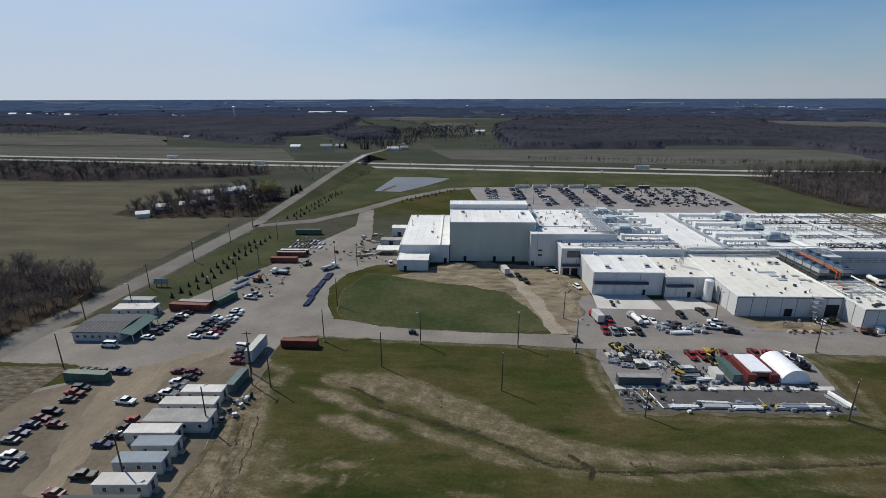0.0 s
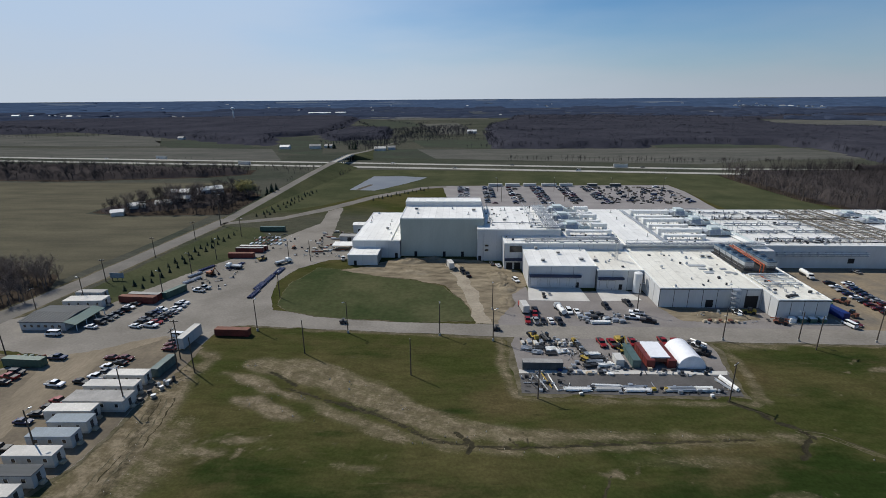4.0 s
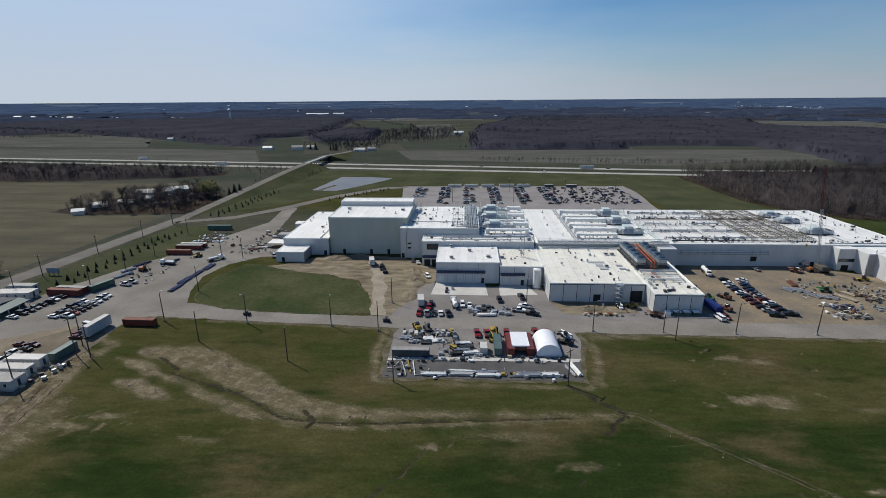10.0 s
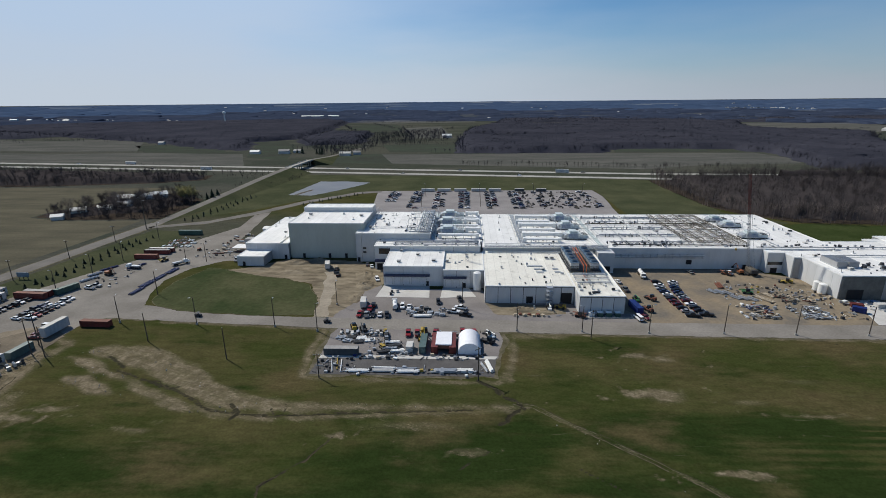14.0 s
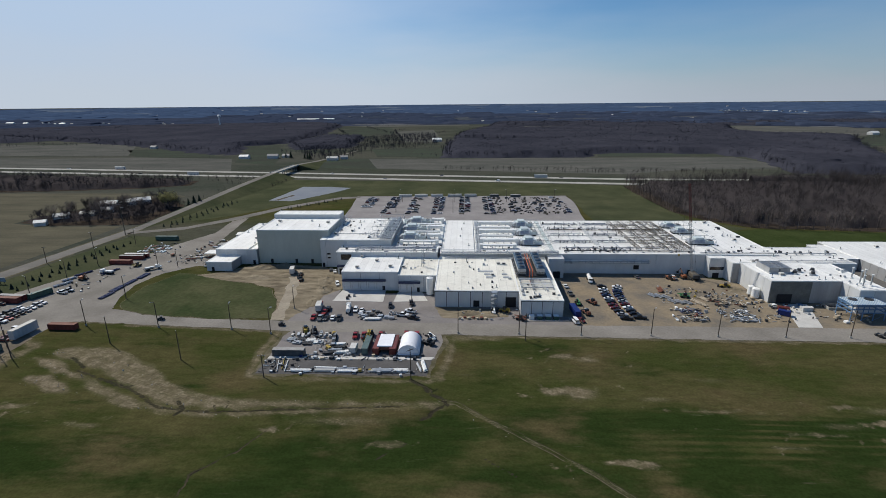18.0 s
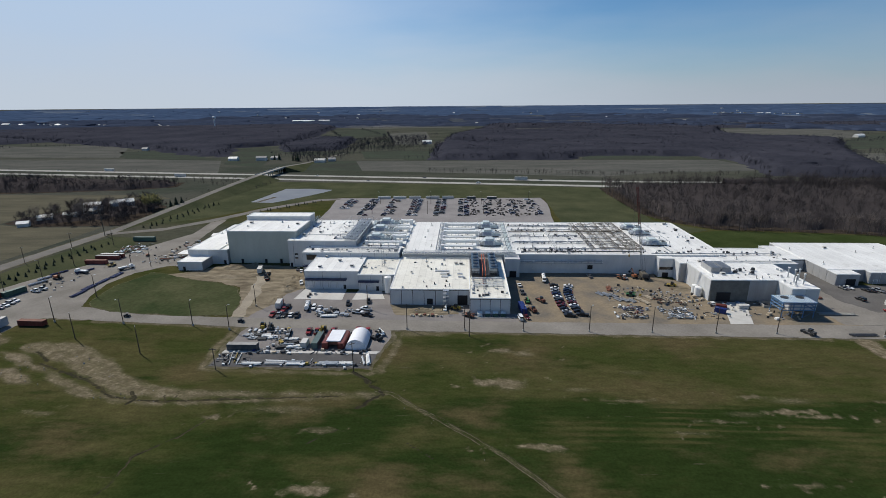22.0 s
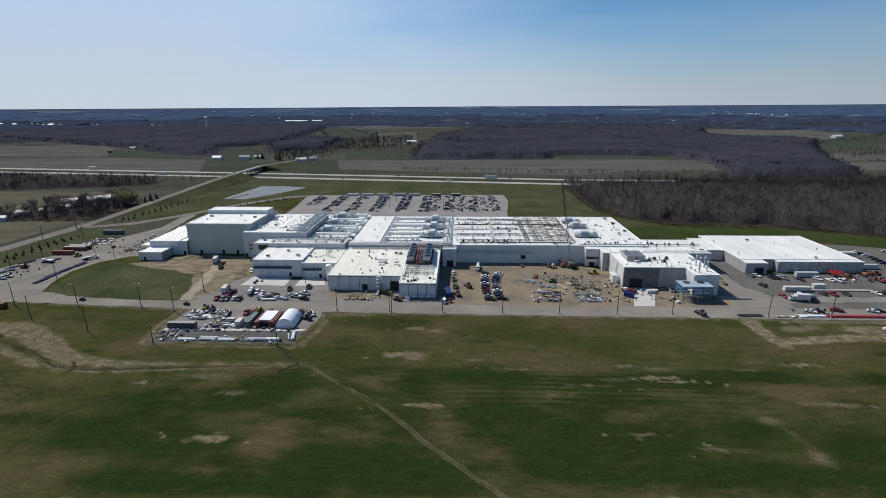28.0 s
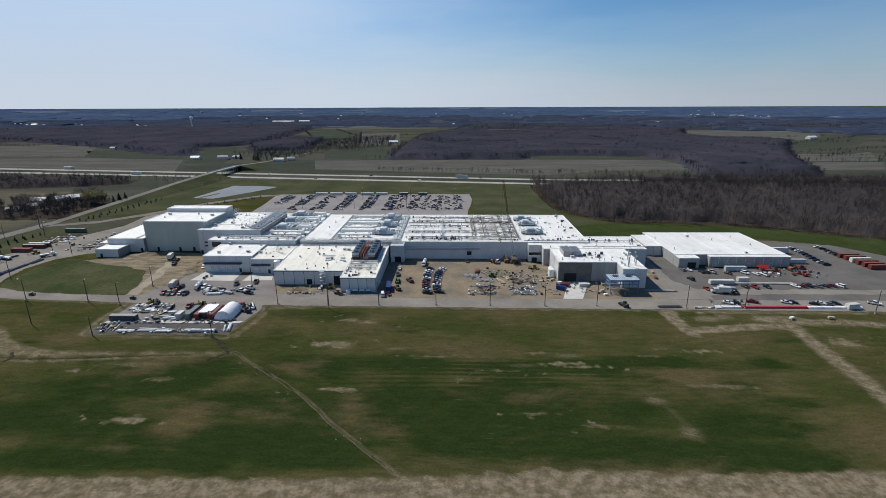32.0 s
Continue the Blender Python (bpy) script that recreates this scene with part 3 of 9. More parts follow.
def ribbon(name, pts, offset, width, material, label, wander=0.35, gap=-0.3):
    """A worn rut: a strip that follows the ground beside a line, of uneven width, broken in places."""
    V, F, run = [], [], 0.0
    for (ax, ay), (bx, by) in zip(pts, pts[1:]):
        length = math.hypot(bx - ax, by - ay)
        tx, ty = (bx - ax) / length, (by - ay) / length
        k = max(1, int(length / 0.7))
        for i in range(k):
            x, y = ax + (bx - ax) * i / k, ay + (by - ay) * i / k
            o = offset + wander * noise.noise((x * 0.16, y * 0.16, 2.0)) + 0.5 * wander * noise.noise((x * 0.9, y * 0.9, 4.0 + offset))
            w = max(0.02, width * (0.75 + 0.9 * noise.noise((x * 0.8, y * 0.8, 7.0 + offset)))) * (1.0 if noise.noise((x * 0.11, y * 0.11, 11.0 + offset)) > gap else 0.1)
            for side in (-0.5, 0.5):
                px, py = x - ty * (o + w * side), y + tx * (o + w * side)
                V.append((px, py, ground_z(px, py) + 0.035))
            if len(V) > 2:
                n = len(V)
                F.append((n - 4, n - 2, n - 1, n - 3))
    me = bpy.data.meshes.new(name)
    me.from_pydata(V, [], F)
    me.materials.append(material)
    return tagged(new(name, me), label, "wheel rut", kind="structure")


def build_ground():
    xs, ys = axis(-105, 430, 0.85, -5400, 5600), axis(14, 150, 0.85, -2500, 4860)
    X, Y = np.meshgrid(xs, ys)
    dirt, lush, dry, rut = (np.zeros(X.shape) for _ in range(4))
    wob = waves(X, Y, 9, 3) * 1.6
    # past 430 m the grass gives way to the haze-greyed fallow tones
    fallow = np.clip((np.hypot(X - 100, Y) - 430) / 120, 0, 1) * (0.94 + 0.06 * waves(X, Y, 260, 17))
    fallow = np.maximum(fallow, np.clip((-118 - X) / 20, 0, 1) * np.clip((Y - 130) / 60, 0, 1))
    fallow = np.maximum(fallow, 0.75 * np.clip((X + 140) / 10, 0, 1) * np.clip((-25 - X) / 10, 0, 1) * np.clip((Y - 250) / 15, 0, 1) * np.clip((350 - Y) / 15, 0, 1))
    # graded swathes in the field, flat across with soft edges
    for pts, k in ((((-36, 125.5, 4.6), (-20, 122.4, 6.4), (-3.4, 114, 6.6), (13.4, 102.5, 5.4), (27.5, 96, 4.4), (43.5, 93, 3.2), (64.5, 94, 1.9), (90, 94.6, 1.3), (116, 96, 1.3)), 0.60),
                   (((-20, 110, 1.2), (-4, 100.5, 2.4), (10, 94, 2.6), (26, 90, 2.0), (42, 88, 1.5), (62, 90, 1.4), (115, 94.5, 0.8)), 0.58),
                   (((-44, 120, 1.2), (-36, 117, 2.5), (-27, 112, 2.3), (-20, 108.6, 0.8)), 0.78), (((-34.5, 106.6, 1.2), (-28, 105, 3.0), (-20, 101.5, 2.8), (-13.5, 98.2, 0.9)), 0.80)):
        u = np.array(pts)
        for a, c in zip(u, u[1:]):
            dx, dy = c[0] - a[0], c[1] - a[1]
            q = np.clip(((X - a[0]) * dx + (Y - a[1]) * dy) / (dx * dx + dy * dy), 0, 1)
            d = np.hypot(X - a[0] - q * dx, Y - a[1] - q * dy) - (a[2] + (c[2] - a[2]) * q) + wob * 0.6
            dirt = np.maximum(dirt, k * np.clip(0.5 - d / 3.6, 0, 1))
    # wheel tracks and worn ways
    for pts, w, k in (                      (((-59, 118), (-56, 104), (-54, 92), (-53, 78), (-54, 62)), 6.5, 1.3), (((-44, 92), (-42, 78), (-45, 60)), 7.0, 0.52), (((-60, 85), (-48, 60), (-30, 40)), 9.0, 0.62),
                      (((118.0, 96.0), (127.2, 87.8), (140.5, 77.8), (154.6, 65.7), (166.3, 53.3), (177.4, 42.6), (184.8, 35.3), (192.6, 27.5)), 0.9, 0.46),
                      (((307, 141), (306.5, 127), (309, 117)), 3.4, 1.35), (((308, 119), (330, 121.5), (345, 123.5), (356, 122)), 3.0, 1.3), (((346, 131), (362, 131)), 3.6, 1.1), (((318, 130), (332, 133)), 4.0, 0.6), (((356, 128), (380, 128), (420, 124)), 4.0, 0.75), (((322, 138), (400, 138)), 2.0, 0.6),
                      (((357, 128), (355, 114), (354, 104), (352, 83), (350, 60), (352, 36)), 4.2, 0.84),
                      (((46, 142), (43, 130), (42, 116), (46, 109), (75, 108.5), (108, 108), (113, 116), (114, 130), (114, 141)), 1.8, 0.46),
                      (((-60, 134), (-52, 128), (-56, 112)), 3.5, 0.55), (((-28, 149), (42, 144.6), (128, 142.2), (220, 140.8), (302, 140), (430, 138.6)), 1.6, 0.52),
                      (((42, 145), (41, 128), (44, 110)), 2.4, 0.6), (((112, 110), (115, 128), (116, 142)), 2.2, 0.5), (((116, 140), (135, 141)), 3.0, 0.5)):
        dirt = np.maximum(dirt, k * np.exp(-((along(X, Y, pts) + wob * 0.5) / w).clip(0) ** 2))
    # bare strip beyond the field, under the camera
    edge = np.interp(X, [60, 170, 205, 230, 290, 330], [27.6, 28, 29.6, 32.6, 32.6, 35.4]) - wob * 0.6
    strip = np.clip((X - 20 + wob * 4) / 40, 0, 1) * np.clip((400 - X + wob * 4) / 40, 0, 1) * np.clip((Y - 4 + wob) / 7, 0, 1)
    dirt = np.maximum(dirt, 1.0 * strip / (1 + np.exp(((Y - edge) / 0.7).clip(-40, 40))))
    for cx, cy, rx, ry, k in ((159, 102.8, 6, 4, 0.68), (166, 125, 5, 2.5, 0.6), (182, 100, 7, 2, 0.45), (168, 70, 5, 2, 0.5), (251, 96, 9, 2.2, 0.5),
                              (232, 88, 8, 2, 0.42), (273, 65.5, 5, 3, 0.55), (277, 49.5, 4, 4, 0.5), (104, 51.7, 4, 1.6, 0.5), (84, 86, 20, 3, 0.4), (290, 102, 9, 2, 0.38), (205, 112, 8, 2, 0.35)):
        dirt = np.maximum(dirt, k * np.exp(-((X - cx) / rx) ** 2 - ((Y - cy) / ry) ** 2))
    for cx, cy, rx, ry, k in ((159.4, 126.9, 5, 1.6, 0.8), (153.5, 104.2, 6.5, 2.6, 0.8), (162, 70.6, 5, 1.0, 0.8), (102.4, 52.1, 4, 1.6, 0.9), (62, 81.4, 3, 1, 0.8), (99, 76, 5, 1.2, 0.6), (246, 89.8, 7, 1.0, 0.85), (239, 98, 5, 1.0, 0.8), (255, 87.3, 5, 0.9, 0.85),
                              (305, 100.6, 6, 1.1, 0.8), (299, 74.8, 7, 1.2, 0.7), (367, 108, 5, 3.5, 0.9), (283, 96, 5, 1, 0.6), (222, 84, 8, 0.8, 0.6), (210, 78, 7, 0.8, 0.6), (198, 94, 9, 0.9, 0.55), (232, 58, 6, 0.9, 0.6), (250, 52, 5, 1, 0.6), (-26, 90, 6, 1.5, 0.75), (-34, 86, 5, 2, 0.8), (5, 82, 5, 1.2, 0.6)):
        ragged = 1 + 0.55 * waves(X, Y, 5.5, abs(int(cx))) + 0.3 * waves(X, Y, 2.6, abs(int(cy)) + 7)
        dirt = np.maximum(dirt, 0.86 * k * np.exp(-(((X - cx) / (rx * 1.35)) ** 2 + ((Y - cy) / (ry * 1.2)) ** 2) * np.clip(ragged, 0.15, 3) ** 2))
    dirt = np.maximum(dirt, 0.30 * np.exp(-(along(X, Y, ((271, 72), (276, 60), (279, 46))) / 2.2) ** 2))
    # lush drifts, and drier ones
    for cx, cy, rx, ry, k in ((88, 72, 26, 6, 0.75), (74, 55, 24, 9, 0.8), (137, 62, 16, 7, 0.7), (154, 42, 26, 8, 0.95), (115, 34.5, 32, 4, 0.7), (190, 88, 24, 6, 0.6), (188, 62, 14, 9, 0.75),
                              (208, 48, 15, 9, 0.75), (226, 62, 28, 12, 0.75), (240, 88, 30, 5, 0.55), (280, 91, 17, 5, 0.7), (258, 40, 40, 6, 0.9), (326, 91, 7, 4, 0.7), (322, 64, 11, 4, 0.45), (300, 52, 18, 6, 0.55),
                              (345, 110, 14, 3, 0.4), (390, 100, 24, 10, 0.5), (-23, 80, 15, 6, 0.8), (-6, 93, 9, 2.6, 0.6), (27, 103, 8, 2.0, 0.6), (20, 72, 26, 8, 0.6), (40, 60, 20, 8, 0.5), (130, 112, 10, 14, 0.35), (0, 132, 16, 5, 0.3), (-2, 66, 26, 10, 0.85), (20, 72, 20, 8, 0.75), (145, 130, 26, 9, 0.5), (106, 84, 18, 6, 0.5), (150, 84, 18, 8, 0.55), (182, 118, 30, 9, 0.4)):
        lush = np.maximum(lush, k * np.exp(-((X - cx) / rx) ** 2 - ((Y - cy) / ry) ** 2))
    green = np.clip((X - 40) / 40, 0, 1) * np.clip((345 - X) / 40, 0, 1) * np.clip((Y - 27) / 6, 0, 1) * np.clip((101 - Y) / 10, 0, 1)
    lush = np.maximum(lush, 0) * 0.75 + green * (0.27 + 0.13 * waves(X, Y, 34, 31))
    band = 0.34 * np.exp(-((X - 222) / 42) ** 2 - ((Y - 80) / 18) ** 2)
    lush = lush + band * np.sin(Y * 2.2 + 0.4 * np.sin(X * 0.05)) * (0.6 + 0.4 * waves(X, Y, 40, 8))
    dry = 0.22 + 0.28 * waves(X, Y, 38, 5) * (Y < 145)
    for cx, cy, rx, ry, k in ((120, 58, 8, 14, 0.35), (104, 40, 11, 4, 0.4), (172, 62, 6, 18, 0.18), (290, 80, 7, 4, 0.45), (331, 51, 6, 4, 0.4), (225, 118, 60, 8, 0.25), (300, 84, 30, 5, 0.3)):
        dry = dry + k * np.exp(-((X - cx) / rx) ** 2 - ((Y - cy) / ry) ** 2)
    # eroded gullies
    for pts, w in ((((101.5, 109.1), (106.9, 104.6), (109.5, 100.7), (112.9, 98.9), (115.1, 95.2)), 0.9), (((113.3, 94.3), (110.4, 92.0), (109.5, 89.4), (107.1, 87.7)), 0.9), (((61.8, 81.4), (56.8, 72.2), (48.6, 62.8), (49.4, 55.2), (49.5, 52.0), (48.0, 46.9), (46.5, 43.1)), 0.75), (((-22.2, 112.6), (2.8, 103.0), (13.6, 96.7), (20.0, 92.4), (31.3, 89.7), (42.0, 89.1), (63.0, 91.3), (100, 94)), 1.0), (((-6, 106), (2, 102), (6, 103)), 1.1),
                   (((27, 94.5), (31, 90.5), (30, 87.5)), 0.9), (((40, 92.5), (43, 89)), 0.8), (((44, 95), (44.5, 91)), 0.8), (((126, 71), (134, 65)), 0.8), (((96, 70), (104, 77)), 0.8), (((-30, 121), (-24, 117), (-20, 114)), 1.2)):
        rut = np.maximum(rut, (1.2 if w == 0.9 else 0.8) * np.exp(-((along(X, Y, pts) + 0.5 * np.abs(waves(X, Y, 3.2, 41))) / w) ** 2))
    rut = np.maximum(rut, 0.55 * np.exp(-(along(X, Y, ((-57, 106), (-51, 88), (-47, 68), (-50, 50))) / 4.0) ** 2))
    field = np.clip((140 - Y) / 12, 0, 1) * np.clip((Y + 40) / 30, 0, 1) * np.clip((X + 46) / 12, 0, 1) * np.clip((430 - X) / 20, 0, 1)
    yard = inside(X, Y, [(40, 104), (116, 104), (116, 150), (40, 150)])
    field = np.where(yard, 0, field)
    Z = -0.03 + field * (0.22 * waves(X, Y, 45, 11) + 0.05 * waves(X, Y, 6, 12) - 0.15) - 0.35 * rut * field + far_rise(X, Y)
    Z = np.where((Y > 150) & (np.hypot(X - 100, Y) < 2300), -0.03, Z)
    GRID.update(xs=xs, ys=ys, Z=Z)
    ny, nx = X.shape
    idx = np.arange(nx * ny).reshape(ny, nx)
    quads = np.stack([idx[:-1, :-1], idx[:-1, 1:], idx[1:, 1:], idx[1:, :-1]], -1).reshape(-1, 4)
    me = bpy.data.meshes.new("ground")
    me.vertices.add(nx * ny)
    me.vertices.foreach_set("co", np.stack([X, Y, Z], -1).astype(np.float32).ravel())
    me.loops.add(quads.size)
    me.loops.foreach_set("vertex_index", quads.astype(np.int32).ravel())
    me.polygons.add(len(quads))
    me.polygons.foreach_set("loop_start", np.arange(0, quads.size, 4, dtype=np.int32))
    me.update(calc_edges=True)
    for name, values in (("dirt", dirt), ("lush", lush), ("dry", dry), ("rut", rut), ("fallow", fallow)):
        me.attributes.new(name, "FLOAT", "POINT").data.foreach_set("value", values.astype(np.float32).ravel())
    me.shade_smooth()
    me.materials.append(GROUND)
    tagged(new("ground", me), "rough spring grass with worn pale dirt swathes", "ground", kind="structure")


build_ground()

shoulder("verge_front", [(-30, 150), (42, 145.5), (128, 143), (220, 141.6), (302, 140.8), (430, 139.5), (620, 139), (620, 152), (302, 152), (40, 153), (-30, 158)], 0.0, 0.9, 1.2)
shoulder("verge_yard", [(45.5, 111.5), (45.4, 125), (45, 140), (44, 146), (112, 146), (113, 138), (109.5, 123.5), (107, 111.5)], 0.012, 1.5, 1.7)
shoulder("verge_island", [(-46, 171), (-49, 184), (-48, 197), (-42, 216), (-30, 213), (-8, 203), (8, 199), (20, 192), (28, 178), (33, 158), (10, 156.5), (-25, 159.5), (-40, 164)], 0.055, 0.3, 1.1)
shoulder("verge_lot", [(-60, 134), (-60, 150), (-48, 152), (-20, 149.5), (-20, 152), (-62, 152)], 0.024, 1.0, 1.3)
shoulder("verge_tan", [(-60, 136), (-60, 108), (-60, 95), (-60, 80), (-70, 60), (-75, 62), (-66, 82), (-66, 136)], 0.036, 1.4, 1.8)
shoulder("verge_entrance", [(-133, 299), (-96, 314), (-70, 344), (-42, 392), (-6, 433), (14, 441), (14, 449), (-8, 443), (-48, 400), (-74, 355), (-98, 323), (-132, 306)], 0.045, 0.9, 1.0)
shoulder("verge_county", [(-171, 60), (-158, 139), (-150, 200), (-141, 300), (-138, 332), (-129.4, 332), (-130, 300), (-139, 200), (-146, 139), (-158, 60)], 0.038, 1.2, 1.3)

# ruts of the worn way across the field, and cracks in the graded swathe laid on as dark strips
WAY = [(112, 98), (118.0, 96.0), (127.2, 87.8), (140.5, 77.8), (154.6, 65.7), (166.3, 53.3), (177.4, 42.6), (184.8, 35.3), (190, 30.5)]
for off, wide, m in ((-0.7, 0.34, RUT_SOIL), (0.6, 0.3, RUT_SOIL), (-0.3, 0.22, DARK_SOIL), (1.0, 0.18, DARK_SOIL)):
    ribbon("wheel_rut", WAY, off, wide, m, "broken wheel rut worn through the grass")
for off in (-2.2, -0.4, 1.5, 3.4):
    ribbon("wheel_rut", [(-55.5, 106), (-53, 96), (-51.5, 86), (-51, 76), (-52, 62)], off, 0.4, RUT_SOIL if off in (-2.2, 1.5) else DARK_SOIL, "broken wheel rut beside the site trailers", 0.9)
for line in ([(101.5, 109.1), (106.9, 104.6), (109.5, 100.7), (112.9, 98.9), (115.1, 95.2)], [(113.3, 94.3), (110.4, 92.0), (109.5, 89.4), (107.1, 87.7)], [(61.8, 81.4), (56.8, 72.2), (48.6, 62.8), (49.4, 55.2), (48.0, 46.9)],
             [(-22.2, 112.6), (2.8, 103.0), (13.6, 96.7), (20.0, 92.4), (31.3, 89.7), (42.0, 89.1), (63.0, 91.3), (100, 94)], [(27, 94.5), (31, 90.5), (30, 87.5)], [(40, 92.5), (43, 89)]):
    ribbon("erosion_crack", line, 0.0, 0.6, DARK_SOIL, "dark eroded crack in the soil", 1.3, 0.02)

# roads, lots and fields, each a little above the one below
sheet("field_west", [(-1100, 60), (-172, 60), (-164, 140), (-158, 200), (-152, 280), (-152, 316), (-152, 324), (-215, 322), (-249, 331), (-250, 354), (-232, 402), (-203, 446), (-168, 446), (-196, 468), (-384, 468), (-1100, 500)], 0.02, STUBBLE, "brown harvested stubble field", "field", 1.5, 12)
sheet("lawn_road", [(-137, 172), (-116, 166), (-104, 200), (-88, 232), (-84, 262), (-104, 292), (-124, 296), (-131, 240)], 0.02, LAWN, "green mown verge with young spruces", "lawn", 1.0)
sheet("lot_west", [(-152, 132), (-120, 131), (-104, 127), (-140, 108), (-160, 96), (-150, 40), (-72, 58), (-60, 80), (-60, 95), (-60, 108), (-60, 134), (-60, 150), (-48, 152), (-20, 149.5), (-20, 157),
       (-46, 166), (-52, 178), (-56, 195), (-52, 214), (-40, 228), (-29, 230), (-29, 262), (-50, 268), (-54, 300), (-62, 352), (-72, 350), (-66, 305), (-80, 268), (-86, 240), (-104, 205), (-116, 170), (-138, 160), (-154, 146)],
      0.04, GRAVEL, "grey brown gravel lot and entrance road", "gravel lot", 0.7)
sheet("dirt_rough", [(-119, 128), (-121, 112), (-122, 90), (-123, 60), (-175, 60), (-160, 110), (-152, 128), (-135, 130)], 0.085, ROUGH_DIRT, "rough brown rutted dirt beside the lot", "dirt", 1.0)
sheet("lot_tan", [(-58, 136), (-60, 108), (-60, 95), (-60, 80), (-72, 56), (-150, 38), (-150, 94), (-104, 127), (-84, 138), (-70, 144)], 0.06, TAN_LOT, "sandy tan gravel lot", "gravel lot", 1.4)
sheet("lot_worn", [(-106, 126), (-100, 112), (-96, 98), (-92, 80), (-84, 78), (-86, 93), (-88, 112), (-84, 130), (-74, 144), (-80, 142), (-92, 134)], 0.075, TAN_WORN, "pale driven line through the sandy lot", "gravel lot", 2.2)
sheet("road_front", [(-30, 150), (42, 145.5), (128, 143), (220, 141.6), (302, 140.8), (430, 139.5), (620, 139), (620, 153), (430, 153), (302, 153.3), (177, 153.3), (40, 154.8), (-4, 156.6), (-30, 160)], 0.08, GRAVEL, "pale gravel plant road", "road", 0.35)
sheet("yard_main", [(40, 154), (38, 176), (53, 192), (57, 192), (57, 186), (106, 189), (107, 172), (146, 172), (146, 162), (168, 162), (168, 153.5)], 0.06, ASPHALT, "grey worn asphalt yard", "asphalt yard", 0.4)
sheet("yard_east", [(164, 153), (165, 220), (251, 220), (251, 213), (264, 206), (264, 180), (310, 178), (318, 165), (318, 153)], 0.05, YARD_DIRT, "tan dirt construction yard", "dirt yard", 0.4)
sheet("yard_upper", [(46, 123), (45, 140), (47, 146), (110, 146), (112, 138), (109, 123)], 0.05, ASPHALT, "grey asphalt storage yard", "asphalt yard", 0.3)
sheet("yard_laydown", [(45.5, 111.5), (46, 123.5), (108.6, 123.5), (107, 111.5)], 0.07, DARK_ASPHALT, "dark asphalt laydown yard", "asphalt yard", 0.3)
sheet("lot_east", [(318, 153), (318, 166), (312, 180), (316, 206), (323, 238), (331, 240), (341, 226), (341, 203), (408, 203), (412, 240), (418, 266), (444, 261), (468, 252), (492, 218), (540, 172), (600, 153)], 0.05, BLUE_ASPHALT, "grey asphalt car park beside the hall", "car park", 0.5)
sheet("lane_east", [(309.4, 182), (309.4, 153.6), (337, 153.6), (335, 166), (328, 180), (328, 204), (331, 236), (324, 237), (317, 206)], 0.085, GRAVEL, "pale gravel lane between the halls", "lane", 1.2)
sheet("strip_east", [(332, 168), (420, 168), (470, 166), (470, 163), (420, 162), (332, 160)], 0.08, GRAVEL, "pale worn strip across the car park", "lane", 1.6)
sheet("island_lawn", [(-46, 171), (-49, 184), (-48, 197), (-42, 216), (-30, 213), (-8, 203), (8, 199), (20, 192), (28, 178), (33, 158), (10, 156.5), (-25, 159.5), (-40, 164)], 0.07, LUSH_LAWN, "green grass island inside the loop road", "lawn", 1.1)
sheet("dirt_area", [(-31, 212), (-17, 219), (-4, 233), (37, 229), (50, 217), (57, 213), (57, 193), (50, 184), (45, 163), (41, 155), (34, 155), (29, 176), (21, 193), (8, 200), (-10, 204)], 0.09, DIRT, "churned brown construction dirt", "dirt", 1.2)
sheet("track_dirt", [(20, 222), (25, 205), (30, 180), (33, 155), (39, 155), (36, 180), (31, 205), (27, 222)], 0.11, TRACK, "beaten pale dirt track", "dirt track", 1.3)
sheet("dirt_mound_patch", [(106, 171.5), (118, 171.5), (142, 168), (140, 161), (124, 158), (110, 160)], 0.09, DIRT, "brown dirt patch against the wall", "dirt", 0.8)
sheet("road_county", [(-171, 60), (-158, 139), (-150, 200), (-141, 300), (-138, 332), (-129.4, 332), (-130, 300), (-139, 200), (-146, 139), (-158, 60)], 0.06, ROAD, "pale grey county road", "road", 0.2, 8)
sheet("road_entrance", [(-133, 299), (-96, 314), (-70, 344), (-42, 392), (-6, 433), (14, 441), (14, 449), (-8, 443), (-48, 400), (-74, 355), (-98, 323), (-132, 306)], 0.06, ROAD, "pale gravel entrance road", "road", 0.3, 6)
sheet("car_park_rear", [(10, 449), (222, 452), (224, 420), (218, 362), (216, 300), (20, 300), (16, 390)], 0.05, PALE_ASPHALT, "grey asphalt car park behind the plant", "car park", 0.3, 8)
sheet("lawn_rear", [(-96, 560), (60, 548), (300, 515), (296, 470), (300, 352), (330, 320), (290, 298), (222, 300), (225, 452), (14, 454), (-50, 405), (-80, 360), (-122, 330), (-116, 500)], 0.03, LAWN, "mown green verge round the car park", "lawn", 1.0, 8)
sheet("lawn_east", [(292, 300), (335, 318), (437, 306), (520, 262), (640, 190), (700, 150), (590, 150), (488, 216), (462, 258), (420, 272), (345, 262), (300, 240)], 0.02, SHADED_BANK_GRASS, "green grass bank before the woods", "lawn", 1.0, 8)
sheet("pond", [(-74, 428), (-50, 424), (-38, 442), (-16, 480), (-8, 500), (-34, 508), (-66, 508), (-70, 470)], 0.06, WATER, "still pale grey pond", "pond", 1.0, 6)
sheet("mud_bar", [(-69, 429), (-64.5, 428), (-57, 455), (-60.5, 457)], 0.1, ROUGH_DIRT, "dark mud bar in the pond", "mud bar", 0.6, 2)
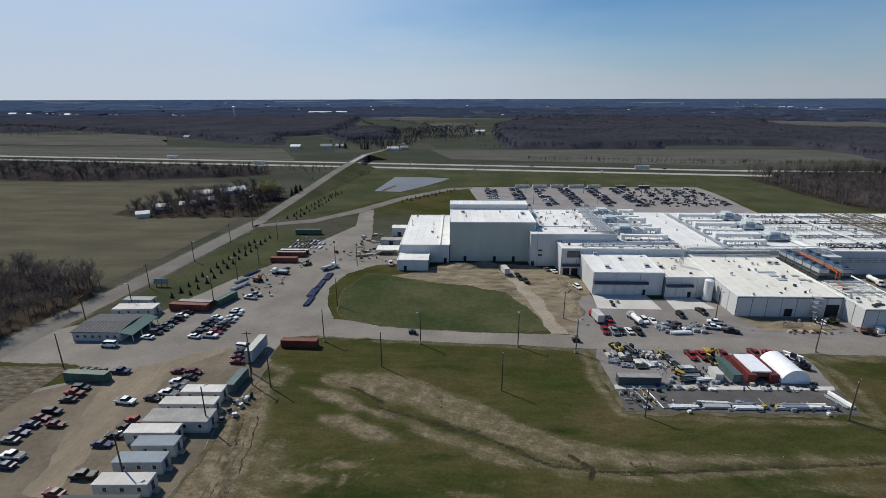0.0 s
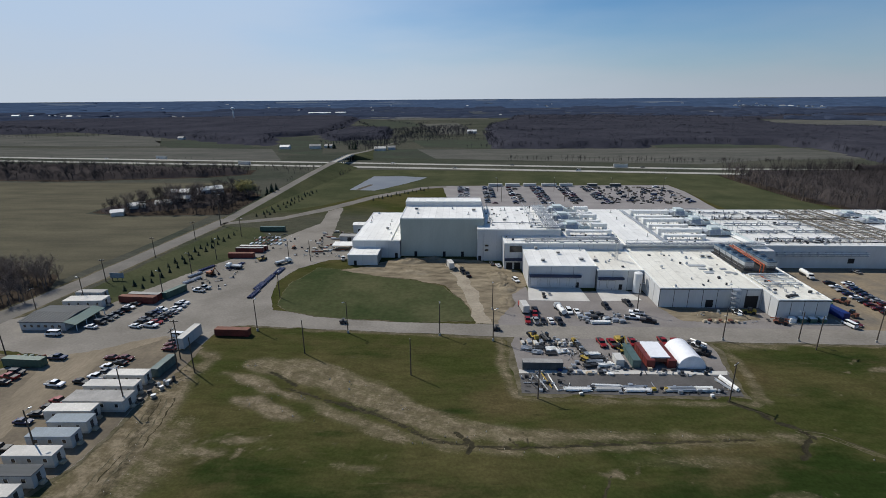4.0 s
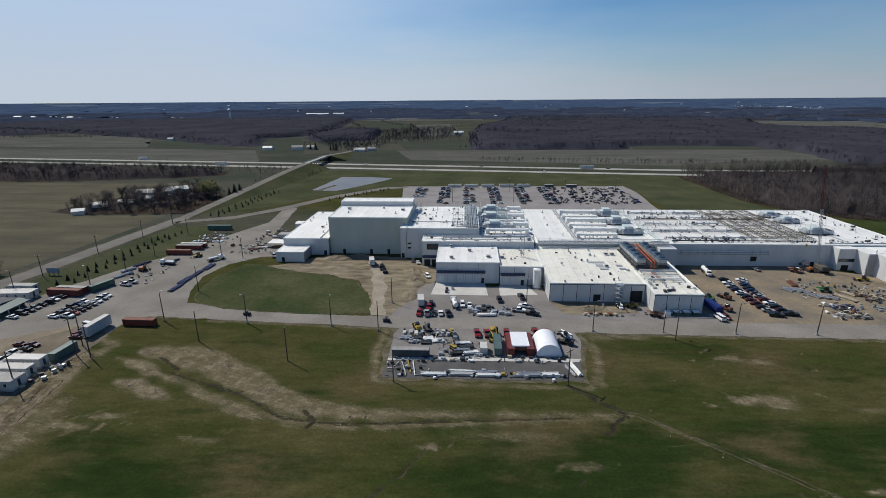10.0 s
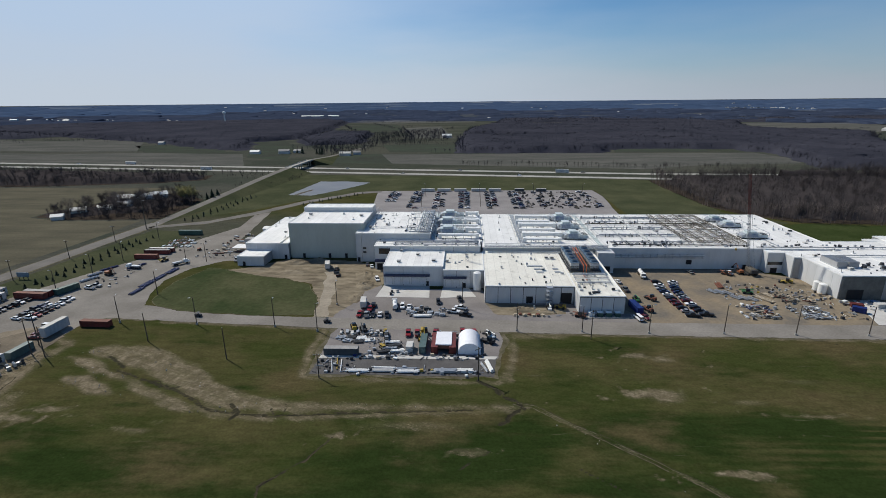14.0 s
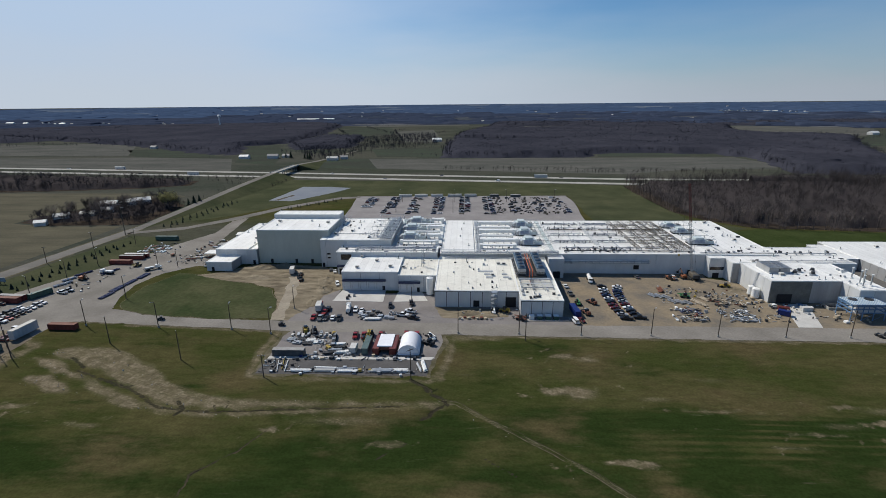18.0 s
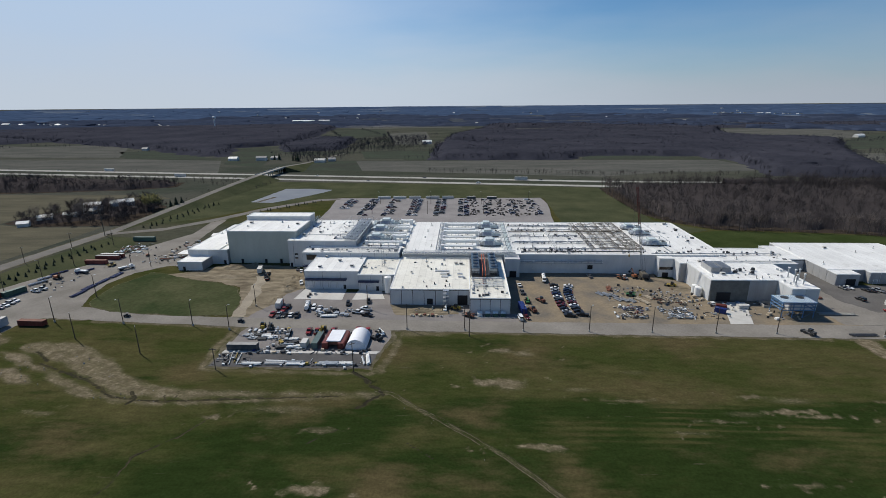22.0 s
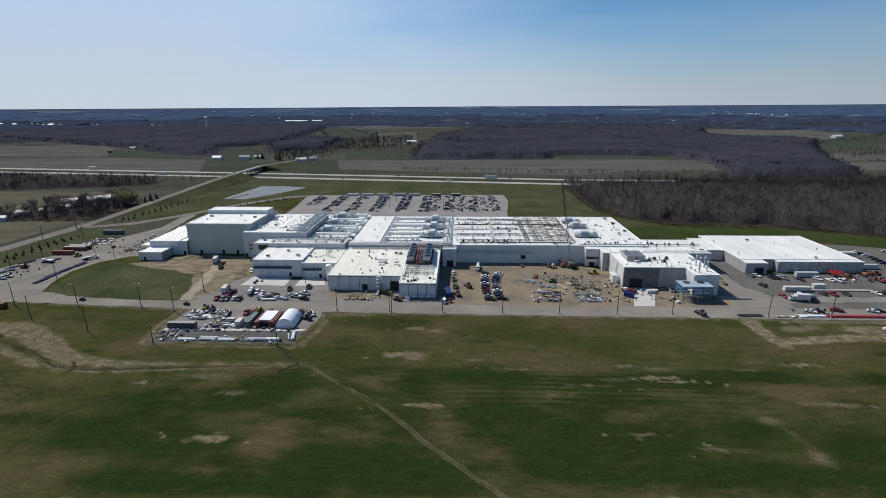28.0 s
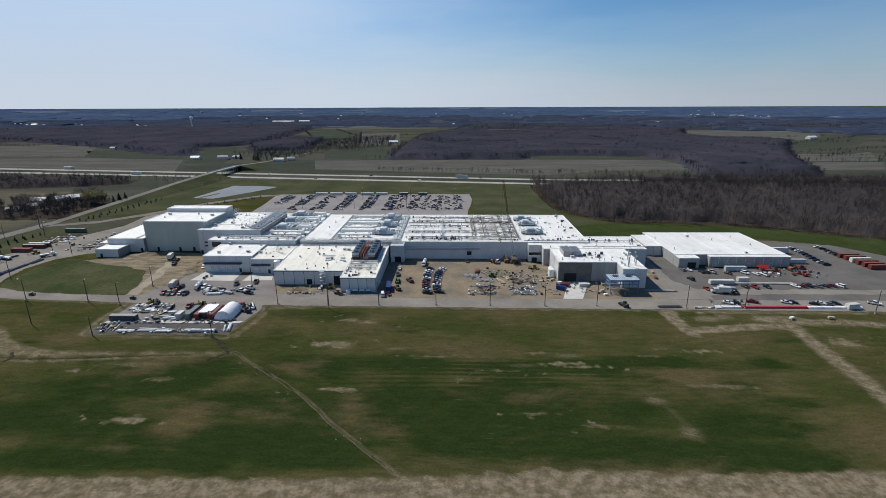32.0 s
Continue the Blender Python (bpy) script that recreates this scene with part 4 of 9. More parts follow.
for k, (dy, nm) in enumerate(((0, "highway_far"), (-36, "highway_near"))):
    sheet(nm, [(-2600, 970 + dy), (-587, 690 + dy), (-150, 632 + dy), (310, 566 + dy), (480, 556 + dy), (720, 551 + dy), (1500, 530 + dy), (1500, 518 + dy), (720, 539 + dy), (480, 544 + dy), (310, 554 + dy), (-152, 620 + dy), (-590, 677 + dy), (-2600, 955 + dy)], 0.08, CONCRETE, "pale concrete highway carriageway", "highway", 0.1, 30)
for nm, pts in (("apron_slab", [(56, 177.5), (81, 177), (80, 192), (57.5, 192)]), ("apron_slab_small", [(86, 177), (102.5, 178.5), (99, 189.5), (86.5, 189.5)]), ("loading_slab", [(261, 153.5), (271, 153.5), (280.5, 178.5), (269.5, 178.5)]),
                ("pad_slab", [(45.8, 121.9), (108, 122.6), (109, 124.6), (46, 124)])):
    sheet(nm, pts, 0.13, SLAB, "clean pale concrete slab", "concrete slab", 0.03, 5, 0.12)

# ---- plant buildings ----
def under(ob, parent):
    """Hang a part built in world places under its thing."""
    ob.parent = parent
    p = parent.matrix_basis.translation
    if parent.parent is not None:
        p = p + parent.parent.matrix_basis.translation
    ob.matrix_basis = Matrix.Translation(-p) @ ob.matrix_basis
    return ob


def put(name, bm, material, parent, label="", smooth=False):
    return under(part(name, bm, material, None, label, smooth), parent)


def panels(parent, side, a0, a1, fixed, z0, z1, width, material, gap=0.14, name="panel", proud=0.12):
    """Wall panels of one size along a face; side is s, w or e."""
    k = max(1, round((a1 - a0) / width))
    w = (a1 - a0) / k
    if side == "s":
        me = mesh_of(box(gap / 2, w - gap / 2, -proud, 0, 0, z1 - z0 - 0.05), name, material)
    else:
        me = mesh_of(box(-proud, 0, gap / 2, w - gap / 2, 0, z1 - z0 - 0.05) if side == "w" else box(0, proud, gap / 2, w - gap / 2, 0, z1 - z0 - 0.05), name, material)
    for i in range(k):
        ob = part(name, me, material)
        ob.matrix_basis = Matrix.Translation((a0 + i * w, fixed, z0) if side == "s" else (fixed, a0 + i * w, z0))
        under(ob, parent)


def block(name, x0, x1, y0, y1, z1, label, faces="sw", width=6.0, wall=PANEL, core=TRIM_DARK, roof=ROOF, gap=0.14, z0=0.0, rim=0.2, category="factory building", rise=0.0):
    """One volume of the plant: four walls, roof, roof edge, and panels on the faces that are seen."""
    b = root(name, (x0 + x1) / 2, (y0 + y1) / 2, z0, label=label, category=category)
    t = 0.3
    inner = core
    for nm, args in (("wall_south", (x0, x1, y0, y0 + t)), ("wall_north", (x0, x1, y1 - t, y1)), ("wall_west", (x0, x0 + t, y0 + t, y1 - t)), ("wall_east", (x1 - t, x1, y0 + t, y1 - t))):
        put(nm, box(*args, z0, z1 - 0.3), inner, b)
    put("roof", prism([(y0, z1 - 0.3), (y1, z1 + rise - 0.3), (y1, z1 + rise), (y0, z1)], x0, x1), roof, b)
    for xa, xb, ya, yb in ((x0 - 0.16, x1 + 0.16, y0 - 0.16, y0 + 0.2), (x0 - 0.16, x1 + 0.16, y1 - 0.2, y1 + 0.16), (x0 - 0.16, x0 + 0.2, y0 + 0.2, y1 - 0.2), (x1 - 0.2, x1 + 0.16, y0 + 0.2, y1 - 0.2)):
        za, zb = (z1 + rise * (q - y0) / (y1 - y0) for q in (ya, yb))
        put("roof_edge", prism([(ya, za - 0.25), (yb, zb - 0.25), (yb, zb + rim), (ya, za + rim)], xa, xb), TRIM_WHITE, b)
    if rise:
        for xa in (x0 + 0.02, x1 - 0.28):
            put("gable_infill", prism([(y0 + 0.3, z1 - 0.32), (y1, z1 - 0.32), (y1, z1 + rise - 0.3), (y0 + 0.3, z1 - 0.3)], xa, xa + 0.26), wall, b)
    top = z1 - 0.25
    if core is TRIM_DARK:
        put("wall_cap", box(x0 - 0.14, x1 + 0.14, y0 - 0.22, y0 - 0.01, z1 - 0.5, z1 - 0.26), TRIM_DARK, b)
    if "s" in faces:
        panels(b, "s", x0, x1, y0, z0, top, width, wall, gap)
    if "w" in faces:
        panels(b, "w", y0, y1, x0, z0, top, width, wall, gap)
    if "e" in faces:
        panels(b, "e", y0, y1, x1, z0, top, width, wall, gap)
    return b


def opening(parent, x0, x1, y, z0, z1, name="door", material=OPENING, frame_material=TRIM_WHITE, border=0.15):
    """A framed door or window on a south face at y."""
    d = put(name, box(x0, x1, y - 0.20, y - 0.02, z0, z1), material, parent)
    bm = box(x0 - border, x0, y - 0.26, y - 0.02, z0, z1 + border)
    box(x1, x1 + border, y - 0.26, y - 0.02, z0, z1 + border, bm)
    box(x0, x1, y - 0.26, y - 0.02, z1, z1 + border, bm)
    under(part("frame", bm, frame_material), d)
    return d


annex = block("annex_block", -28.6, -13.7, 220.2, 232.4, 5.3, "small white annex at the tower's foot", width=7.4, gap=0.08, core=GREY_PANEL)
opening(annex, -25.5, -24.3, 220.2, 0, 2.3, material=OPENING, frame_material=TRIM_DARK)
west_hall = block("west_hall", -28.6, -3.8, 232.6, 297, 9.2, "long white metal hall with a pale roof", faces="sw", width=6.2, gap=0.08, core=GREY_PANEL, roof=ROOF)
put("ridge_step", box(-8.6, -8.2, 233, 296.6, 9.2, 9.9), TRIM_WHITE, west_hall)
opening(west_hall, -6.4, -5.2, 232.6, 0, 2.4, frame_material=TRIM_DARK)
tower = block("high_bay_tower", -3.5, 39.5, 235, 265, 20.4, "tall pale grey high bay tower with a plain front", faces="swe", width=43, gap=0.05, core=GREY_PANEL, rim=0.28, wall=TOWER_PANEL)
for x in (3.6, 18.6, 28.2):
    opening(tower, x, x + 1.2, 234.9, 0, 2.6, frame_material=TRIM_DARK)
for k in range(1, 8):
    put("wall_rib", box(-3.5 + k * 5.375 - 0.05, -3.5 + k * 5.375 + 0.05, 234.84, 234.9, 0.2, 20.0), TOWER_PANEL, tower)
tower_rear = block("high_bay_upper_block", -3.8, 39.2, 265.2, 276, 23.0, "taller white rear part of the high bay", faces="swe", width=10.75, gap=0.06, core=GREY_PANEL, rim=0.25)
mid = block("process_block", 39.7, 78, 228.5, 282, 16.4, "white process building with flat roof", faces="sw", width=6.6, gap=0.06, core=GREY_PANEL, roof=ROOF)
mid_west = block("process_corner", 36.4, 39.5, 228.5, 234.8, 16.4, "white corner bay of the process building", faces="sw", width=6.6, gap=0.06, core=GREY_PANEL)
for z in (5.2, 7.6):
    opening(mid, 40.2, 41.9, 228.5, z, z + 0.8, "window", GLASS, TRIM_DARK, 0.08)
opening(mid_west, 37.0, 38.2, 228.5, 0, 2.4, frame_material=TRIM_DARK)
entry = block("entry_block", 49.0, 105.2, 216, 228.3, 12.9, "white two storey block with navy framed entrance", faces="swe", width=7.0, gap=0.14, core=JOINT)
opening(entry, 51.6, 57.2, 216, 8.6, 11.6, "window", GLASS, TRIM_DARK)
put("awning", box(49.2, 58.6, 214.2, 215.95, 4.6, 5.6), NAVY, entry)
for x in (50.2, 54.0):
    opening(entry, x, x + 2.7, 216, 0, 3.2, "door", OPENING, TRIM_DARK)
front_hall = block("dock_hall", 57.6, 86.6, 192, 215.8, 10.0, "white loading hall with navy awning and dock doors", faces="sw", width=9.7, gap=0.16, rise=0.6, core=JOINT)
put("awning", box(57.9, 80.2, 190.5, 191.85, 5.2, 6.15), NAVY, front_hall)
for k in range(5):
    opening(front_hall, 58.6 + k * 4.2, 61.7 + k * 4.2, 192, 1.0, 4.4, "dock_door", DOCK, GREY_PANEL, 0.12)
opening(front_hall, 78.4, 79.5, 192, 0, 2.4, frame_material=TRIM_DARK)
link = block("link_block", 86.8, 106.2, 190, 215.8, 8.9, "white link building with navy awning", faces="s", width=6.5, gap=0.18, roof=ROOF_CREAM, rise=0.9, core=JOINT)
put("awning", box(87.0, 98.0, 188.6, 189.85, 4.9, 5.8), NAVY, link)
for k in range(2):
    opening(link, 88.0 + k * 3.6, 90.9 + k * 3.6, 190, 0.9, 4.2, "dock_door", DOCK, GREY_PANEL, 0.12)
opening(link, 96.4, 97.5, 190, 0, 2.4, frame_material=TRIM_DARK)
south_box = block("south_block", 106.4, 145.3, 172, 218, 8.1, "pale panelled block with dark joints", faces="sw", width=5.55, gap=0.26, roof=ROOF_CREAM, rise=1.7)
opening(south_box, 124.6, 127.2, 172, 0.2, 3.2, "door", OPENING, TRIM_DARK)
opening(south_box, 139.6, 144.2, 172, 0.1, 5.0, "roller_door", OPENING, TRIM_DARK)
corner_box = block("corner_block", 145.5, 164.2, 161.6, 218, 7.9, "pale panelled corner block with dark joints", faces="swe", width=4.7, gap=0.26, roof=ROOF_CREAM, rise=1.7)
main = block("main_plant", 106.6, 290.4, 219.6, 297, 11.3, "huge white roofed main plant hall", faces="se", width=11, gap=0.06, core=GREY_PANEL)
west_main = block("main_plant_west", 60, 106.4, 228.6, 300, 11.9, "white roofed bays beside the main hall", faces="s", width=11, gap=0.06, core=GREY_PANEL)
put("wall_stub", box(165.6, 174.0, 212.0, 219.4, 0, 10.9), PANEL, main)
opening(main, 168.5, 172.0, 212.0, 0, 3.6, "roller_door", OPENING, TRIM_DARK)
opening(main, 213.8, 216.4, 219.5, 2.6, 4.9, "door", OPENING, TRIM_DARK)
opening(main, 243.2, 244.6, 219.5, 0, 2.4, "door", OPENING, TRIM_DARK)
wing_a = block("stair_block", 252.0, 259.8, 214.3, 219.4, 10.8, "pale stair block with dark window band", faces="swe", width=8, gap=0.06, core=GREY_PANEL)
opening(wing_a, 252.3, 259.5, 214.3, 4.4, 6.0, "window_band", GLASS, TRIM_DARK, 0.06)
opening(wing_a, 254.2, 257.2, 214.3, 0, 2.6, "door", OPENING, TRIM_DARK)
wing_b = block("wing_block", 260.0, 322.0, 207.0, 236, 10.6, "white wing with a shaded grey end wall", faces="sw", width=6, gap=0.06, core=GREY_PANEL, wall=PANEL)
put("grey_cladding", box(260.4, 266.2, 206.6, 206.8, 0, 10.2), GREY_PANEL, wing_b)
east_box = block("boiler_block", 263.6, 295.4, 180, 206.8, 11.0, "pale block with an unfinished dark front", faces="w", width=5.4, gap=0.08, core=GREY_PANEL)
put("dark_cladding", box(264.0, 282.0, 179.6, 180, 0, 10.6), DARK_PANEL, east_box)
put("grey_cladding", box(282.0, 295.2, 179.7, 180, 0, 10.6), GREY_PANEL, east_box)
opening(east_box, 267.0, 273.5, 179.55, 0.1, 4.6, "roller_door", OPENING, DARK_STEEL)
east_wing = block("boiler_wing", 295.6, 308, 169.2, 206.8, 10.8, "pale block end with a dark downpipe joint", faces="swe", width=6.1, gap=0.2, core=GREY_PANEL)
hall = block("east_hall", 340.4, 408, 209.6, 262, 6.6, "low white roofed hall with grey panelled front", faces="swe", width=5.4, gap=0.18, wall=GREY_PANEL, core=TRIM_WHITE, rim=0.12)
hall_east = block("east_hall_porch_block", 360, 408, 205.5, 209.4, 6.45, "low hall front with grey panels and white posts", faces="swe", width=5.4, gap=0.3, wall=GREY_PANEL, core=TRIM_WHITE, rim=0.1)
for x in (361.5, 369, 382, 395):
    opening(hall_east, x + 0.6, x + 2.6, 205.5, 0, 2.4, "door", GREY_SIDING, TRIM_WHITE)
hall_west = block("east_hall_end", 340.4, 352.3, 202.6, 209.4, 6.4, "low white hall end with a loading door", faces="swe", width=6, gap=0.16, wall=GREY_PANEL, core=TRIM_WHITE, rim=0.1)
opening(hall_west, 345.5, 350.5, 202.6, 0.1, 3.8, "roller_door", OPENING, GREY_PANEL)
hall_rear = block("east_hall_annex", 330, 340.2, 228, 256, 6.3, "pale low side wing of the hall", faces="sw", width=5.5, gap=0.2, wall=PANEL)

# ---- plant equipment ----
def air_handler(x, y, z, w=15.0, d=5.0, h=3.4, label="large pale blue grey roof air handler"):
    u = root("air_handler", x, y, z, label=label, category="air handler", group="roof air handlers")
    part("casing", box(-w * 0.36, w * 0.20, -d / 2, d / 2, 0.5, h * 0.82, bevel=0.08), UNIT, u)
    part("coil_section", box(-w * 0.26, w * 0.08, -d / 2 + 0.3, d / 2 - 0.3, h * 0.82, h * 1.12, bevel=0.08), UNIT, u)
    part("fan_section", box(w * 0.20, w / 2, -d / 2 + 0.2, d / 2 - 0.2, 0.5, h * 0.62, bevel=0.06), UNIT, u)
    bm = bmesh.new()
    side = [[bm.verts.new((x, y, z)) for x, z in ((-w * 0.36, 0.8), (-w * 0.36, h * 0.8), (-w / 2, h * 0.5), (-w / 2, 0.8))] for y in (-d / 2 + 0.3, d / 2 - 0.3)]
    for k in range(4):
        bm.faces.new((side[0][k], side[0][(k + 1) % 4], side[1][(k + 1) % 4], side[1][k]))
    bm.faces.new(side[0][::-1])
    bm.faces.new(side[1])
    bmesh.ops.recalc_face_normals(bm, faces=bm.faces[:])
    part("end_hood", bm, GALV, u)
    hood = prism([(-d / 2 - 1.1, 1.3), (-d / 2, 1.3), (-d / 2, h * 0.8)], -w * 0.3, w * 0.1)
    part("intake_hood", hood, GALV, u)
    part("base_frame", box(-w / 2, w / 2, -d / 2, d / 2, 0, 0.5), DARK_STEEL, u)
    for k in range(4):
        x0 = -w * 0.35 + k * w * 0.135
        door = part("access_door", box(x0, x0 + w * 0.11, -d / 2 - 0.06, -d / 2, 0.8, h * 0.82 - 0.3), TRIM_WHITE, u)
        part("handle", box(x0 + w * 0.09, x0 + w * 0.10, -d / 2 - 0.14, -d / 2 - 0.06, 1.6, 1.9), DARK_STEEL, door)
    bm = bmesh.new()
    for k in range(9):
        box(w * 0.3 + k * 0.3, w * 0.3 + k * 0.3 + 0.14, -d / 2 + 0.3, d / 2 - 0.3, h * 0.62, h * 0.62 + 0.08, bm)
    part("fan_grille", bm, DARK_STEEL, u)
    return u


def roof_duct(x0, x1, y, z, w=3.2, h=1.7):
    u = root("roof_duct", (x0 + x1) / 2, y, z, label="long white insulated roof duct on stands", category="duct", group="roof ducts")
    n = max(2, int((x1 - x0) / 4))
    step = (x1 - x0) / n
    lift = 1.5
    for k in range(n):
        a = x0 - (x0 + x1) / 2 + k * step
        part("duct_section", box(a + 0.03, a + step - 0.03, -w / 2, w / 2, lift, lift + h, bevel=0.12), TRIM_WHITE, u)
        for side in (-w / 2 + 0.1, w / 2 - 0.3):
            part("stand", box(a + 0.3, a + 0.5, side, side + 0.2, 0, lift), GALV, u)
    half = (x1 - x0) / 2
    for a in (-half, half - 1.9):
        part("drop", box(a, a + 1.9, -w / 2 - 0.15, w / 2 + 0.15, 0, lift + h + 0.2, bevel=0.12), TRIM_WHITE, u)
    return u


for y, x0, x1 in ((288, 80, 97), (268, 79, 96), (247, 80, 97)):
    air_handler((x0 + x1) / 2, y, 11.9, 16, 6.2, 4.0)
    roof_duct(x1 + 0.3, 106, y + 0.5, 11.9)
for y in (281, 260, 238.5):
    air_handler(159, y, 11.3, 13, 6.0, 4.2)
    roof_duct(129.5, 152, y + 0.3, 11.3, 3.4, 1.8)
for y in (270.5, 250, 229.8):
    roof_duct(129, 150, y, 11.3, 2.4, 1.0)
for y in (277, 257, 236):
    roof_duct(82, 105, y - 0.5, 11.9, 2.4, 1.1)


def roof_bay(x0, x1, y0, y1, z, h=0.9):
    """A raised roof field with a sharp white edge."""
    b = root("roof_monitor", (x0 + x1) / 2, (y0 + y1) / 2, z, label="smooth raised white roof bay", category="roof bay")
    w, d = (x1 - x0) / 2, (y1 - y0) / 2
    part("deck", box(-w, w, -d, d, 0, h), ROOF, b)
    part("edge", box(-w - 0.12, -w, -d, d, 0, h + 0.2), TRIM_WHITE, b)
    part("edge", box(w, w + 0.12, -d, d, 0, h + 0.2), TRIM_WHITE, b)


roof_bay(108.0, 125.6, 221, 296, 11.3, 0.5)


def pipe_rack(pts, z, radius=0.22, lanes=3, gap=0.7, stand=9.0, material=GALV, label="galvanised pipe run on low roof stands", name="pipe_run"):
    """Parallel pipes along a line of plan points on frames."""
    (ax, ay), (bx, by) = pts
    u = root(name, ax, ay, z, math.degrees(math.atan2(by - ay, bx - ax)), label=label, category="pipe run", group="roof pipe runs")
    length = math.hypot(bx - ax, by - ay)
    for k in range(lanes):
        o = (k - (lanes - 1) / 2) * gap
        part("pipe", rod((0, o, 0.75), (length, o, 0.75), radius, sides=7), material, u)
    n = max(2, int(length / stand))
    me = None
    for k in range(n + 1):
        if me is None:
            w = lanes * gap / 2 + 0.2
            bm = box(-0.07, 0.07, -w, -w + 0.14, 0, 0.75)
            box(-0.07, 0.07, w - 0.14, w, 0, 0.75, bm)
            box(-0.07, 0.07, -w, w, 0.40, 0.52, bm)
            me = mesh_of(bm, "stand", GALV)
        ob = part("stand", me, GALV, u)
        ob.matrix_basis = Matrix.Translation((min(length - 0.1, 0.1 + k * length / n), 0, 0))
    return u


dark = "dark steel pipe run on low roof stands"
for y in (223.5, 229.5, 241, 255, 269, 283):
    pipe_rack([(172 if y > 240 else 176, y), (245, y)], 11.3, 0.1, 3, 0.6, 9, DARK_STEEL if y in (223.5, 269) else GALV, dark if y in (223.5, 269) else "galvanised pipe run on low roof stands")
for x in (197, 218, 224, 232, 239, 246.5):
    pipe_rack([(x, 226), (x, 290)], 11.9, 0.09, 4, 0.7, 9, BROWN_STEEL if x > 210 else TRIM_WHITE, "weathered brown pipe run on low roof stands" if x > 210 else "white insulated pipe run on low roof stands")
for x in (127.3, 128.6):
    pipe_rack([(x, 221), (x, 292)], 11.3, 0.2, 2, 0.5, 9, GALV)
pipe_rack([(166.5, 222), (166.5, 292)], 11.3, 0.3, 4, 0.8, 9, TRIM_WHITE, "white insulated pipe run on low roof stands")
pipe_rack([(169.6, 222), (169.6, 292)], 11.3, 0.3, 3, 0.8, 9, UNIT, "pale blue pipe run on low roof stands")
pipe_rack([(76, 230), (76, 284)], 16.4, 0.3, 3, 0.8, 9, GALV)
pipe_rack([(79, 230), (79, 296)], 11.9, 0.3, 4, 0.8, 9, UNIT, "pale blue pipe run on low roof stands")
pipe_rack([(250, 222), (322, 222)], 10.8, 0.16, 2, 0.6, 9, GALV)
pipe_rack([(284, 209), (322, 209.5)], 10.6, 0.16, 2, 0.6, 9, GALV)
pipe_rack([(60, 217.2), (104, 217.2)], 12.9, 0.14, 2, 0.5, 9, GALV)
pipe_rack([(60, 224), (104, 224)], 12.9, 0.14, 3, 0.5, 9, GALV)
pipe_rack([(44, 240), (70, 240)], 16.4, 0.14, 2, 0.5, 9, GALV)
pipe_rack([(262, 222), (262, 236)], 10.8, 0.14, 2, 0.5, 9, GALV)


def pipe_bridge(x0, x1, y, z0, z1):
    """A raised truss that carries pipes over the roofs."""
    u = root("pipe_bridge", x0, y, z0, label="white steel pipe bridge with diagonal braces", category="pipe bridge")
    L, h = x1 - x0, z1 - z0
    for o in (-1.2, 1.2):
        for z in (h - 1.5, h):
            part("chord", box(0, L, o - 0.12, o + 0.12, z - 0.12, z + 0.12), TRIM_WHITE, u)
    for o, z in ((-0.7, h - 1.2), (0, h - 1.2), (0.7, h - 1.2)):
        part("pipe", rod((0, o, z), (L, o, z), 0.25, sides=7), GALV, u)
    n = int(L / 4)
    brace = mesh_of(joined(rod((0, -1.2, h - 1.5), (L / n, -1.2, h), 0.07, sides=4), rod((0, -1.2, h - 1.5), (0, -1.2, h), 0.07, sides=4)), "brace", TRIM_WHITE)
    post = mesh_of(joined(box(-0.12, 0.12, -1.3, -1.06, 0, h), box(-0.12, 0.12, 1.06, 1.3, 0, h)), "post", TRIM_WHITE)
    for k in range(n):
        part("brace", brace, TRIM_WHITE, u).matrix_basis = Matrix.Translation((k * L / n, 0, 0))
        if k % 3 == 0:
            part("post", post, TRIM_WHITE, u).matrix_basis = Matrix.Translation((k * L / n + 0.2, 0, 0))


pipe_bridge(107.5, 172, 218.2, 11.3, 13.6)


def cooling_tower(x, y, z):
    u = root("cooling_tower", x, y, z, label="blue grey roof cooling cell with a round fan", category="cooling tower", group="cooling towers on the corner block")
    part("leg_frame", box(-1.8, 1.8, -2.2, 2.2, 0, 0.8), DARK_STEEL, u)
    part("louvre_body", box(-1.9, 1.9, -2.3, 2.3, 0.8, 1.9), DARK_STEEL, u)
    part("casing", box(-1.94, 1.94, -2.34, 2.34, 1.9, 3.4), GALV, u)
    bm = bmesh.new()
    for k in range(3):
        box(-1.98, 1.98, -2.4, -2.3, 1.0 + k * 0.3, 1.1 + k * 0.3, bm)
    part("louvre", bm, GALV, u)
    part("top_deck", box(-2.0, 2.0, -2.4, 2.4, 3.4, 3.7), SLATE_BLUE, u)
    part("fan_cowl", rod((0, 0, 3.7), (0, 0, 4.5), 1.55, sides=18, r2=1.35), SLATE_BLUE, u)
    part("fan_disc", rod((0, 0, 4.35), (0, 0, 4.53), 1.15, sides=16), DARK_STEEL, u)
    return u


first_ct = cooling_tower(148.6, 190.6, 10.0)
for i in range(2):
    for j in range(5):
        if i or j:
            copy_thing(first_ct, pose(148.6 + i * 9.2 + (0.0 if i == 0 else 0), 190.6 + j * 5.2, 10.0))
plat = root("tower_platform", 153.2, 201, 8.1, label="dark steel platform under the cooling cells", category="platform")
put("deck", box(145.9, 160.8, 187.6, 214.4, 9.6, 10.0), DARK_STEEL, plat)
